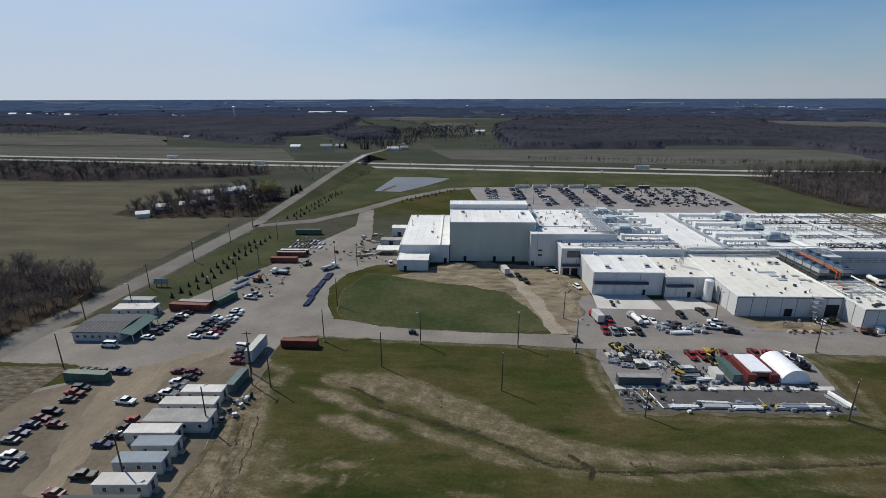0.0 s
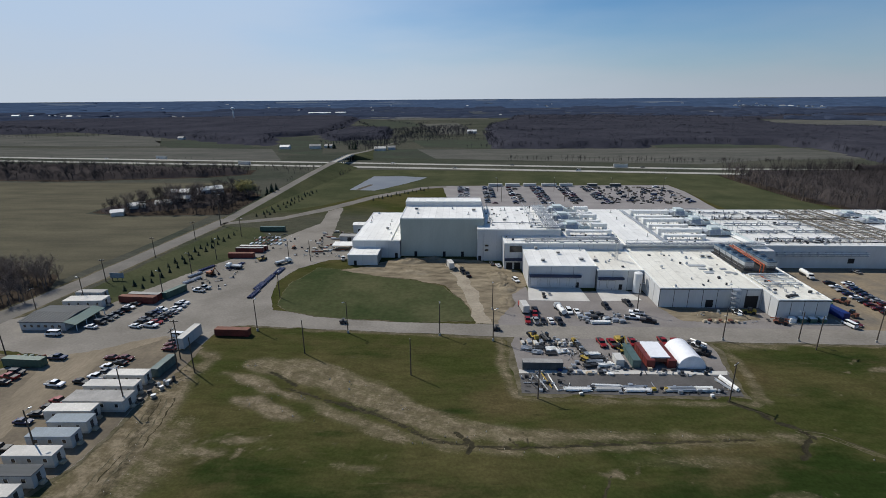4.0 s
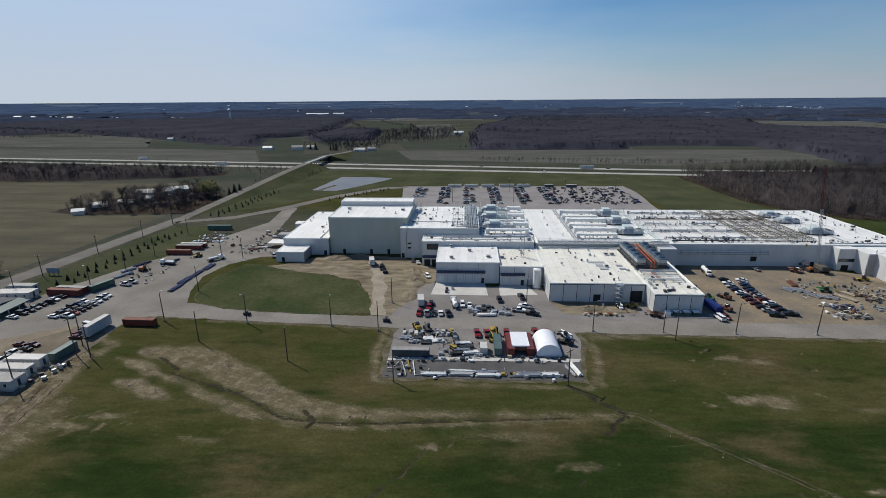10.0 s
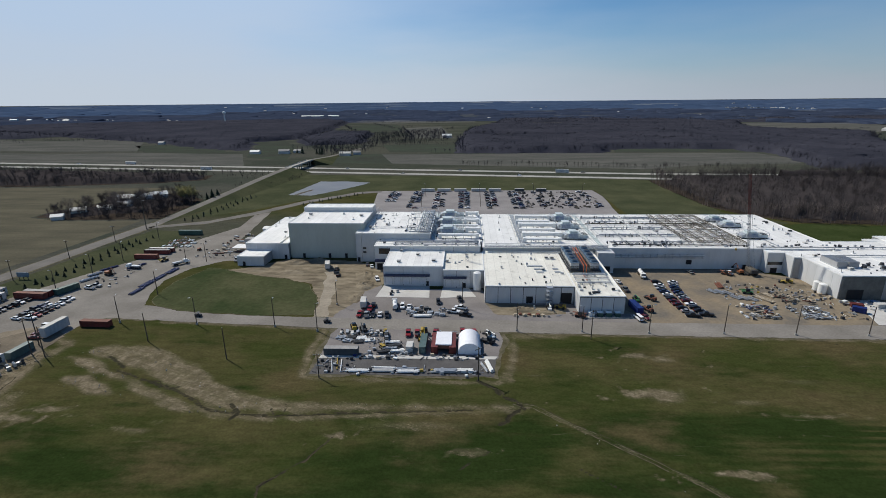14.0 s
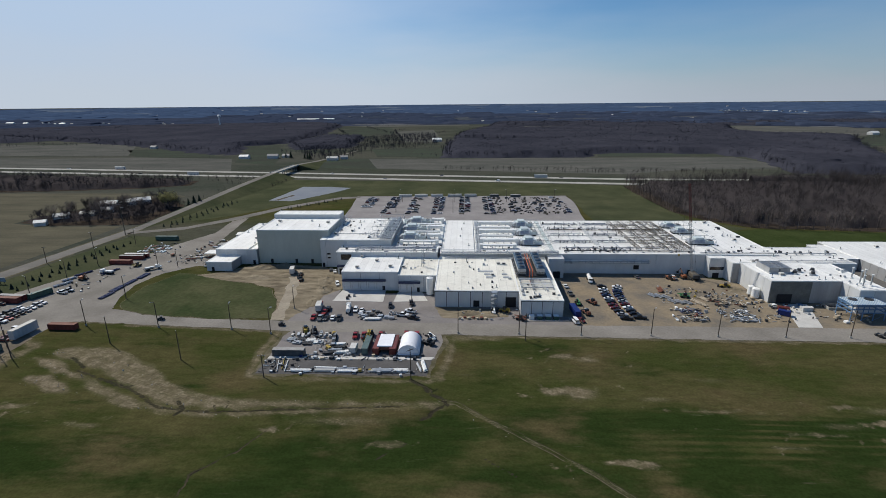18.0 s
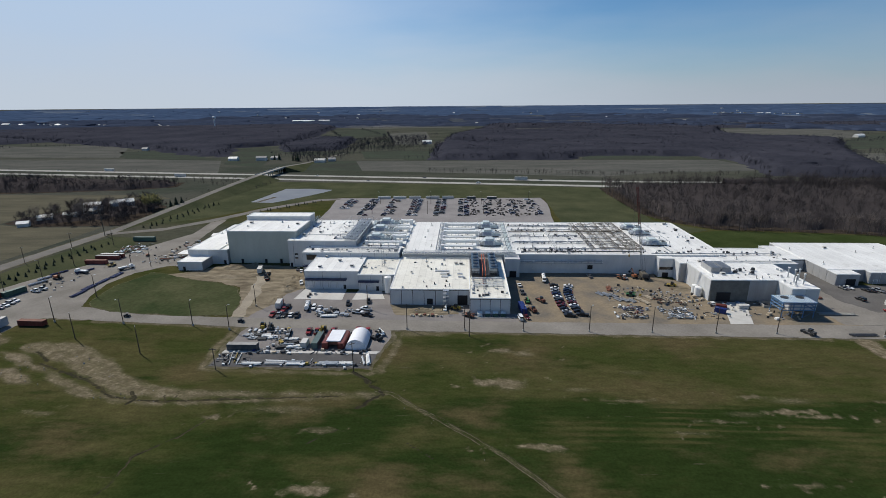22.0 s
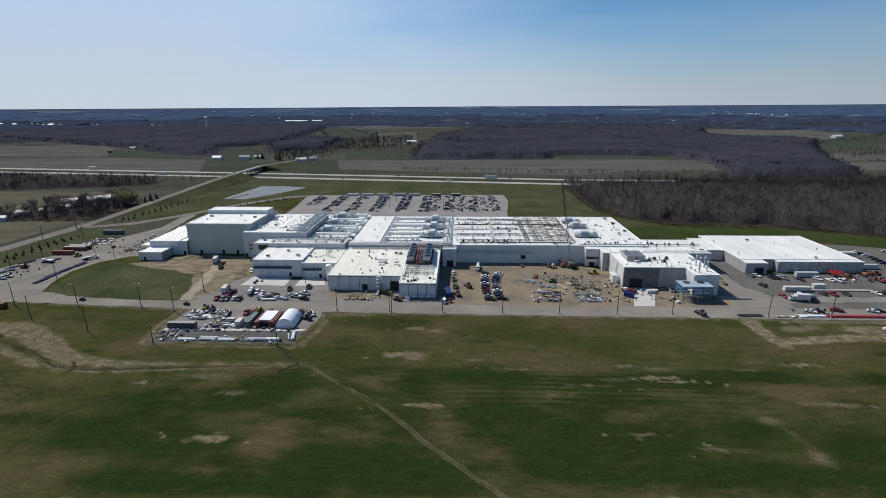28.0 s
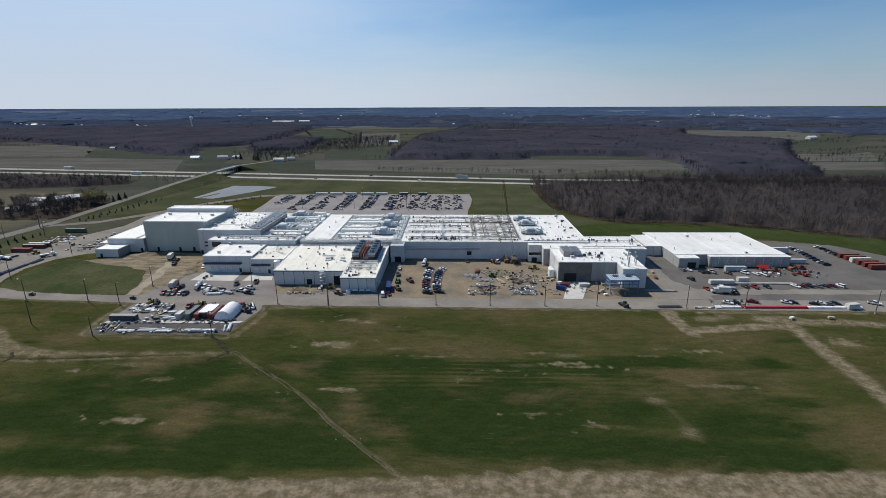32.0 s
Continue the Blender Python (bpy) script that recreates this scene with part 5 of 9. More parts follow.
for k in range(12):
    put("post", box(145.95 + (k % 2) * 14.6, 146.15 + (k % 2) * 14.6, 188 + (k // 2) * 5.1, 188.2 + (k // 2) * 5.1, 8.2, 9.6), DARK_STEEL, plat)
for x in (145.95, 160.7):
    put("rail", box(x, x + 0.06, 187.6, 214.4, 11.0, 11.08), GALV, plat)
for k, (xa, xb) in enumerate(((152.2, 152.2), (153.6, 153.6))):
    u = root("header_pipe", xa, 186.4, 8.1, label="slim orange red cooling water header pipe", category="pipe", group="cooling water headers")
    part("riser", rod((0, 0, 0), (0, 0, 4.9), 0.2, sides=8), ORANGE, u)
    part("header", rod((0, 0, 4.9), (0, 25, 5.9), 0.2, sides=8), ORANGE, u)
    part("elbow", rod((0, -0.2, 4.6), (0, 0.4, 5.05), 0.27, sides=8), ORANGE, u)
    part("branch", rod((0, 0, 0.6), (0, -8, 0.6), 0.2, sides=8), ORANGE if k == 0 else GALV, u)
for k in range(9):
    pipe_rack([(147 + k * 1.9, 172), (147 + k * 1.9, 186)] if k % 3 == 0 else [(147, 173 + k * 1.5), (162, 173 + k * 1.5)], 8.3 + 0.055 * (0 if k % 3 == 0 else 1.5 * k), 0.12, 2, 0.5, 4, GALV if k % 2 else TRIM_WHITE, "pale pipe run on low roof stands")


def vent(x, y, z, kind=0):
    u = root("roof_vent", x, y, z, label="small grey roof vent", category="roof vent", group="small roof vents")
    s = 0.7 + 0.5 * random.random()
    part("curb", box(-0.6 * s, 0.6 * s, -0.6 * s, 0.6 * s, 0, 0.4), TRIM_WHITE, u)
    if kind == 0:
        part("cowl", rod((0, 0, 0.4), (0, 0, 1.1), 0.55 * s, sides=10, r2=0.4 * s), GALV, u)
    elif kind == 1:
        part("casing", box(-0.9 * s, 0.9 * s, -0.75 * s, 0.75 * s, 0.4, 1.25, bevel=0.06), WHITE_TRAILER, u)
        part("grille", box(-0.6 * s, 0.6 * s, -0.81 * s, -0.75 * s, 0.6, 1.1), DARK_STEEL, u)
    else:
        part("flue", rod((0, 0, 0.4), (0, 0, 1.6), 0.14, sides=6), DARK_STEEL, u)


rv = random.Random(5)
for x0, x1, y0, y1, z, n, slope in ((108, 144, 173, 217, 8.1, 9, 1.65), (59, 85, 193, 215, 10.0, 5, 0.58), (88, 105, 191, 215, 8.9, 3, 0.88), (41, 74, 232, 280, 16.4, 14, 0), (-27, -10, 236, 295, 9.2, 7, 0), (-2, 38, 237, 263, 20.4, 5, 0),
                             (178, 286, 224, 294, 11.3, 40, 0), (255, 320, 208, 234, 10.6, 9, 0), (266, 294, 182, 205, 11.0, 9, 0), (342, 404, 206, 258, 6.6, 7, 0), (110, 124, 223, 294, 11.8, 5, 0), (297, 307, 171, 205, 10.8, 5, 0), (62, 104, 230, 298, 11.9, 14, 0)):
    for k in range(n):
        vx, vy = rv.uniform(x0, x1), rv.uniform(y0, y1)
        vent(vx, vy, z + slope * (vy - y0) / (y1 - y0), rv.choice((0, 1, 2, 2)))


def solids(name, bars, pipes, material, label, category="roof pipework"):
    """Small steelwork too fine to pick apart, joined: boxes by their bounds, pipes by ends and radius."""
    V, F = [], []
    for x0, x1, y0, y1, z0, z1 in bars:
        n = len(V)
        V += [(x0, y0, z0), (x1, y0, z0), (x1, y1, z0), (x0, y1, z0), (x0, y0, z1), (x1, y0, z1), (x1, y1, z1), (x0, y1, z1)]
        F += [tuple(n + i for i in f) for f in ((3, 2, 1, 0), (4, 5, 6, 7), (0, 1, 5, 4), (1, 2, 6, 5), (2, 3, 7, 6), (3, 0, 4, 7))]
    for a, b, r in pipes:
        a, b, n = Vector(a), Vector(b), len(V)
        q = (b - a).to_track_quat("Z", "Y")
        for p in (a, b):
            V += [tuple(p + q @ Vector((r * math.cos(k * 1.0472), r * math.sin(k * 1.0472), 0))) for k in range(6)]
        F += [(n + k, n + (k + 1) % 6, n + 6 + (k + 1) % 6, n + 6 + k) for k in range(6)]
        F += [tuple(n + k for k in range(5, -1, -1)), tuple(n + 6 + k for k in range(6))]
    me = bpy.data.meshes.new(name)
    me.from_pydata(V, [], F)
    me.materials.append(material)
    return tagged(new(name, me), label, category, kind="stuff")


def frame_rows(x0, x1, y0, y1, z, rows, cols, r, miss=0.15, h=1.5):
    """Bars and posts of a light grid of steel over a roof."""
    bars = []
    for x in rows:
        bars.append((x - 0.09, x + 0.09, y0, y1, z + h - 0.2, z + h))
        for y in np.arange(y0, y1, 6.0):
            bars.append((x - 0.07, x + 0.07, y, y + 0.14, z, z + h - 0.2))
    for y in cols:
        a = x0
        while a < x1:
            b = min(x1, a + r.uniform(2.5, 6))
            if r.random() > miss:
                bars.append((a, b, y - 0.07, y + 0.07, z + h - 0.45, z + h - 0.22))
            a = b
    return bars


rs = random.Random(77)
solids("roof_steel_grid", frame_rows(234.5, 247, 226, 292, 11.3, (234.5, 238.6, 242.8, 247), [226 + k * 2.2 for k in range(31)], rs, 0.3) + frame_rows(217.5, 234, 226, 292, 11.3, (217.5, 219.5, 225.5, 227.5, 234), [227 + k * 3.3 for k in range(20)], rs, 0.35)
       + frame_rows(172, 247, 268, 270, 11.3, (), (268.2, 269.0, 270.1), rs, 0.1, 1.2), [], BROWN_STEEL, "weathered brown steel pipe frames over the roof")
bars, pipes = [], []
for y in (228, 243, 244.2, 258, 259.2, 273, 274, 285, 286.5):
    x = 174.0
    while x < 216:
        L = rs.uniform(3, 14)
        if rs.random() < 0.82:
            pipes.append(((x, y, 12.2), (min(216, x + L), y, 12.2), rs.choice((0.1, 0.16, 0.24))))
        x += L + rs.uniform(0, 1.5)
        bars.append((x, x + 0.14, y - 0.5, y + 0.5, 11.3, rs.uniform(12.0, 13.6)))
for x in (184, 196.4, 197.6, 208):
    pipes.append(((x, 225, 12.4), (x, rs.uniform(262, 292), 12.4), 0.14))
solids("roof_pipework", bars, pipes, GALV, "grey pipes and posts across the white roof")
bars = []
for k in range(190):
    x, y = rs.uniform(173, 216), rs.choice((227, 229.5, 243, 258.6, 273.4, 285.5)) + rs.gauss(0, 1.0)
    s = rs.uniform(0.2, 0.8)
    bars.append((x, x + s * rs.uniform(0.5, 2), y, y + s, 11.3, 11.3 + rs.uniform(0.3, 1.6)))
for k in range(70):
    x, y = rs.uniform(172, 322), rs.uniform(221.5, 226)
    bars.append((x, x + rs.uniform(0.3, 1.2), y, y + rs.uniform(0.3, 1.0), 10.6, 11.3 + rs.uniform(0.3, 1.1)))
for x0, x1, y0, y1, z, n in ((108, 143, 174, 190, 8.4, 7), (108, 143, 190, 216, 9.3, 9), (146, 163, 163, 186, 8.2, 22), (88, 105, 192, 214, 9.2, 6), (50, 104, 217, 227, 12.9, 36), (62, 77, 232, 280, 16.4, 44), (41, 62, 230, 280, 16.4, 16), (80, 106, 230, 297, 11.9, 50), (127, 170, 221, 296, 11.3, 60), (266, 307, 182, 205, 11.0, 14), (262, 320, 209, 235, 10.6, 14), (251, 288, 224, 295, 11.3, 26)):
    for k in range(n):
        x, y, s = rs.uniform(x0, x1), rs.uniform(y0, y1), rs.uniform(0.25, 0.9)
        bars.append((x, x + s * rs.uniform(0.6, 2.6), y, y + s * rs.uniform(0.6, 1.8), z - 0.1, z + rs.uniform(0.25, 1.0)))
dark_bits, pale_bits = bars[::2], bars[1::2]
solids("roof_fittings_dark", dark_bits, [], DARK_STEEL, "small dark boxes and curbs on the roofs", "roof fittings")
solids("roof_fittings_pale", pale_bits, [], GALV, "small grey boxes and curbs on the roofs", "roof fittings")
# walkways, frames and handrails round the large units
bars, pipes = [], []
for x0, x1, ys, z in ((64, 80, (233, 246, 262, 279), 16.4), (79.5, 97.5, (242.6, 252, 263.5, 273, 283.6, 292), 11.9), (152, 171, (234.6, 243, 255.8, 264.5, 276, 285.4), 11.3), (250, 265, (237, 246, 261, 270, 283), 11.3)):
    for y in ys:
        for zz in (1.1, 3.6):
            pipes.append(((x0, y, z + zz), (x1, y, z + zz), 0.08))
        for x in np.arange(x0, x1, 2.6):
            bars.append((x, x + 0.12, y - 0.06, y + 0.06, z, z + 3.6))
    for x in (x0, x1):
        pipes.append(((x, ys[0], z + 3.6), (x, ys[-1], z + 3.6), 0.1))
for k, x in enumerate((70.5, 71.7, 72.9, 74.1)):
    pipes.append(((x, 229, 17.6), (x, 281, 17.6), 0.36))
for x in (60, 68, 92, 99):
    bars += [(x, x + 0.15, 216.6, 216.75, 12.9, 16.4), (x + 1.4, x + 1.55, 216.6, 216.75, 12.9, 16.4)]
    pipes += [((x, 216.7, 13 + q * 0.8), (x + 1.5, 216.7, 13.8 + q * 0.8), 0.05) for q in range(4)]
pipes += [((49.5, 222, 14.0), (104.5, 222, 14.0), 0.3), ((60, 220.4, 13.8), (104.5, 220.4, 13.8), 0.2), ((66, 229.6, 17.4), (80, 229.6, 17.4), 0.25)]
for y in np.arange(238, 281, 3.5):
    bars += [(40.1, 40.25, y, y + 0.15, 16.4, 20.2), (43.2, 43.35, y, y + 0.15, 16.4, 19.0)]
    pipes += [((40.2, y, 19.8), (43.3, y, 18.8), 0.06), ((40.2, y, 17.0), (40.2, y + 3.5, 19.6), 0.05)]
for z in (17.6, 18.8, 20.0):
    pipes.append(((40.2, 238, z), (40.2, 280, z), 0.12))
solids("roof_access_frames", bars, pipes, GALV, "pale steel walkways and handrails round the roof units", "roof steelwork")
u = root("roof_mast", 98.2, 203, 9.2, label="slim pale lattice mast on the link roof", category="mast")
for ax, ay in ((-0.6, -0.6), (0.6, -0.6), (0.6, 0.6), (-0.6, 0.6)):
    part("leg", rod((ax, ay, 0), (ax, ay, 9.5), 0.08, sides=5), GALV, u)
for k in range(9):
    part("brace", joined(rod((-0.6, -0.6, k), (0.6, -0.6, k + 1), 0.05, sides=4), rod((0.6, 0.6, k), (-0.6, 0.6, k + 1), 0.05, sides=4)), GALV, u)
for x, y, w, d in ((131, 196.4, 7.5, 1.8), (131.8, 192.6, 3.2, 2.2), (132.6, 188.6, 3.4, 2.4), (140.4, 192.5, 2.6, 1.6), (140.9, 188.5, 2.8, 1.6)):
    z = 8.1 + 1.7 * (y - d / 2 - 172) / 46
    u = root("roof_panel_stack", x, y, z, label="flat blue grey panels lying on the roof", category="panel stack", group="panels on the roof")
    part("sheet", box(-w / 2, w / 2, -d / 2, d / 2, 0.02, 0.35), GREY_SIDING if w > 3 else GALV, u)
    part("bearer", box(-w / 2 + 0.2, -w / 2 + 0.4, -d / 2, d / 2, -0.05, 0.02), LUMBER, u)
air_handler(256, 279, 11.3, 12, 5, 3.4, "large grey roof air handler")
air_handler(257.5, 265, 11.3, 12, 5, 3.4, "large grey roof air handler")
air_handler(258, 241, 11.3, 14, 5.5, 3.6, "large grey roof air handler")
for dx in (0, 5.2):
    u = root("condenser", 270.6 + dx, 196, 11.0, label="dark grey louvred roof condenser", category="condenser", group="roof condensers")
    part("casing", box(-2.3, 2.3, -5.5, 5.5, 0.5, 2.9), GREY_PANEL, u)
    bm = bmesh.new()
    for k in range(14):
        box(-2.36, 2.36, -5.4 + k * 0.78, -5.1 + k * 0.78, 2.9, 3.02, bm)
    part("top_slats", bm, GALV, u)
    part("base", box(-2.3, 2.3, -5.5, 5.5, 0, 0.5), GALV, u)
for x, y in ((280, 190), (284, 193), (288, 189), (291, 194)):
    u = root("exhaust_fan", x, y, 11.0, label="black round roof exhaust fan", category="exhaust fan", group="roof exhaust fans")
    part("curb", box(-0.9, 0.9, -0.9, 0.9, 0, 0.6), GALV, u)
    part("cowl", rod((0, 0, 0.6), (0, 0, 1.7), 1.0, sides=14, r2=0.75), DARK_STEEL, u)
for x, y, h in ((299.5, 173.5, 5.4), (301.5, 178, 6.2), (304, 175, 5.2), (305.5, 181, 5.6), (303, 185, 5.0)):
    u = root("exhaust_stack", x, y, 10.8, label="slim pale steel exhaust stack", category="stack", group="exhaust stacks")
    part("pipe", rod((0, 0, 0), (0, 0, h), 0.3, sides=12), GALV, u)
    part("cap", rod((0, 0, h), (0, 0, h + 0.35), 0.5, sides=12), TRIM_WHITE, u)
    part("collar", rod((0, 0, 0), (0, 0, 0.4), 0.8, sides=12), TRIM_WHITE, u)
# wall pipes on the yard face
u = root("wall_pipe_rack", 174.2, 219.2, 6.0, label="grey pipe rack bracketed along the wall", category="pipe rack")
for k, z in enumerate((6.5, 7.0, 7.5, 8.0)):
    put("pipe", rod((174.6, 218.4 - 0.1 * k, z), (222, 218.4 - 0.1 * k, z), 0.17, sides=6), TRIM_WHITE if k % 2 else GALV, u)
for k in range(13):
    put("bracket", box(175.5 + k * 3.8, 175.7 + k * 3.8, 218.1, 219.4, 6.2, 8.2), GALV, u)


def silo(x, y, r, h, label):
    u = root("storage_silo", x, y, 0.05, label=label, category="silo")
    part("shell", rod((0, 0, 0.4), (0, 0, h), r, sides=24), TRIM_WHITE, u, smooth=False)
    part("dome", rod((0, 0, h), (0, 0, h + 0.5), r, sides=24, r2=r * 0.35), TRIM_WHITE, u)
    part("base_ring", rod((0, 0, 0), (0, 0, 0.4), r + 0.15, sides=24), CONCRETE, u)
    for k in range(2):
        part("ladder_rail", rod((r + 0.15, -0.2 + k * 0.4, 0.4), (r + 0.15, -0.2 + k * 0.4, h), 0.04, sides=4), GALV, u)


silo(103.0, 187.0, 1.75, 8.8, "tall white cylindrical silo beside the link building")
silo(261.2, 186.5, 1.7, 4.6, "white cylindrical tank at the boiler block")
silo(261.4, 190.6, 1.5, 4.2, "white cylindrical tank at the boiler block")

# blue steel structure in front of the boiler wing
u = root("steel_platform", 294.0, 164.8, 0.1, label="unfinished blue steel platform with roof fans", category="steel frame")
for i in range(4):
    for j in range(2):
        put("column", box(286.8 + i * 4.7, 287.1 + i * 4.7, 160.6 + j * 8.4, 160.9 + j * 8.4, 0.1, 7.4), BLUE_STEEL, u)
for z in (3.6, 5.2, 6.6):
    for y in (160.6, 169.0):
        put("beam", box(286.6, 301.4, y, y + 0.3, z, z + 0.35), BLUE_STEEL, u)
    for x in (286.7, 301.1):
        put("beam", box(x, x + 0.3, 160.9, 169.0, z, z + 0.35), BLUE_STEEL, u)
put("deck", box(286.4, 301.6, 160.4, 169.4, 7.4, 7.75), BLUE_STEEL, u, "slatted blue roof deck")
for k in range(14):
    put("slat", box(286.6 + k * 1.07, 287.1 + k * 1.07, 160.5, 169.3, 7.75, 7.83), UNIT, u)
for x in (290.5, 297.5):
    put("fan_opening", rod((x, 166.4, 7.83), (x, 166.4, 8.05), 1.7, sides=18), DARK_STEEL, u)
for i in range(3):
    put("brace", rod((287 + i * 4.7, 160.5, 0.4), (291.7 + i * 4.7, 160.5, 3.6), 0.08, sides=4), BLUE_STEEL, u)


def crane(x, y):
    u = root("crawler_crane", x, y, 0.08, label="crawler crane with a tall grey and rust lattice boom", category="crane")
    for s in (-1.9, 1.9):
        part("track", box(s - 0.5, s + 0.5, -3.4, 3.4, 0, 1.1, bevel=0.25), RUBBER, u)
    part("house", box(-1.6, 1.6, -3.6, 1.8, 1.3, 3.4, bevel=0.12), BROWN_STEEL, u)
    part("cab", box(0.7, 1.9, 1.8, 3.2, 1.3, 3.4, bevel=0.15), GLASS, u)
    part("counterweight", box(-1.8, 1.8, -4.8, -3.6, 1.4, 3.2, bevel=0.1), DARK_STEEL, u)
    part("turntable", rod((0, 0, 1.0), (0, 0, 1.35), 1.3, sides=16), DARK_STEEL, u)
    tip, foot = Vector((-8.5, -0.5, 51.5)), Vector((0, 1.6, 2.2))
    for lo, hi, m in ((0.0, 0.58, GALV), (0.58, 1.0, RED_BOX)):
        bm = bmesh.new()
        n = int(34 * (hi - lo))
        for k in range(n):
            a, b = foot.lerp(tip, lo + (hi - lo) * k / n), foot.lerp(tip, lo + (hi - lo) * (k + 1) / n)
            c = [Vector((sx * 0.42, sy * 0.42, 0)) for sx, sy in ((-1, -1), (1, -1), (1, 1), (-1, 1))]
            for i in range(4):
                rod(a + c[i], b + c[i], 0.1, bm, 4)
                rod(a + c[i], b + c[(i + 1) % 4], 0.055, bm, 3)
        part("boom_section", bm, m, u)
    part("hoist_rope", rod(tip, tip + Vector((-0.5, 0, -38)), 0.04, sides=4), DARK_STEEL, u)
    part("hook_block", box(-9.4, -8.6, -0.8, -0.2, 12.6, 13.8, bevel=0.1), YELLOW, u)
    part("pendant", rod((0, -3.6, 4.2), tip, 0.04, sides=4), DARK_STEEL, u)


crane(243.0, 212.5)


# ---- poles ----
def pole(x, y, h, kind="lamp", turn=0.0, label="weathered wooden pole with a floodlight"):
    u = root("light_pole" if kind != "cross" else "utility_pole", x, y, 0.0, turn, label, "pole", "poles round the plant")
    part("shaft", rod((0, 0, -0.3), (0, 0, h), 0.2, sides=8, r2=0.13), WOOD_POLE, u)
    if kind == "base":
        part("footing", rod((0, 0, 0), (0, 0, 0.9), 0.42, sides=10, r2=0.38), CONCRETE, u)
    if kind == "cross":
        part("crossarm", box(-1.4, 1.4, -0.09, 0.09, h - 0.7, h - 0.52), WOOD_POLE, u)
        for s in (-1.2, -0.5, 0.5, 1.2):
            part("insulator", rod((s, 0, h - 0.52), (s, 0, h - 0.28), 0.07, sides=6), TRIM_WHITE, u)
    elif kind == "plain":
        part("cap", rod((0, 0, h), (0, 0, h + 0.06), 0.15, sides=8), GALV, u)
    else:
        part("arm", rod((0, 0, h - 0.4), (1.1, 0, h + 0.1), 0.05, sides=5), GALV, u)
        part("lamp_head", box(0.8, 1.6, -0.22, 0.22, h - 0.02, h + 0.22, bevel=0.06), GALV, u)
    return u


made = {}


def poles(spec, kind, label):
    for x, y, h in spec:
        key = (kind, h)
        turn = random.choice((0, 40, 180, 220, 90))
        if key in made:
            copy_thing(made[key], pose(x, y, 0, 0, 0, turn))
        else:
            made[key] = pole(x, y, h, kind, turn, label)


poles([(39.2, 142.4, 12), (20.7, 146, 12), (-12.1, 147, 12), (-45.3, 147.9, 12), (117.7, 144.7, 12), (142.9, 144.6, 11), (168.3, 144.2, 12), (196.6, 144.4, 12), (223.2, 144.2, 12), (250, 144.3, 12),
       (275.4, 144.5, 12), (318, 142.6, 12), (345.6, 142.1, 12), (96.2, 166.5, 12), (40.5, 168, 11), (403.5, 137.5, 12)], "base", "weathered pole with floodlight on a pale concrete footing")
poles([(13.1, 120.5, 12), (-23.1, 132.2, 12), (-53.5, 120, 12), (-122, 129, 12)], "plain", "bare weathered wooden pole in the grass")
poles([(-63, 102, 12), (-128, 172, 11), (-99.5, 180, 11), (-100.5, 205, 11), (-99.5, 227.5, 11), (-106, 272, 11), (-59.5, 223, 12), (-49.5, 226, 11), (-48, 178, 12), (-72.5, 84, 12),
       (60, 420, 12), (110, 420, 12), (160, 420, 12), (205, 420, 12), (60, 375, 12), (110, 375, 12), (160, 375, 12)], "lamp", "weathered wooden pole with a floodlight")
poles([(49.6, 109.3, 9), (101.8, 109.4, 12), (144.9, 138.8, 12), (-59.4, 121.2, 14), (-138, 160, 11), (-135.5, 195, 11), (-134.5, 231, 11), (-131, 265, 11), (-62.2, 127.6, 14)], "cross", "dark wooden utility pole with a crossarm")
u = root("transmission_pole", -131.3, 297.7, 0.0, label="tall grey steel transmission pole", category="pole")
part("shaft", rod((0, 0, -0.3), (0, 0, 25), 0.3, sides=10, r2=0.15), BROWN_STEEL, u)
for z in (20.5, 22.6, 24.5):
    part("davit_arm", rod((0, 0, z), (2.4 if z != 22.6 else -2.4, 0, z + 0.5), 0.1, sides=5), GALV, u)


# ---- vehicles ----
KINDS = {"s": "sedan", "u": "suv", "p": "pickup_truck", "v": "van"}
COLOURS = {"w": "white", "s": "silver", "g": "grey", "x": "black", "r": "red", "m": "maroon", "b": "blue", "t": "tan"}


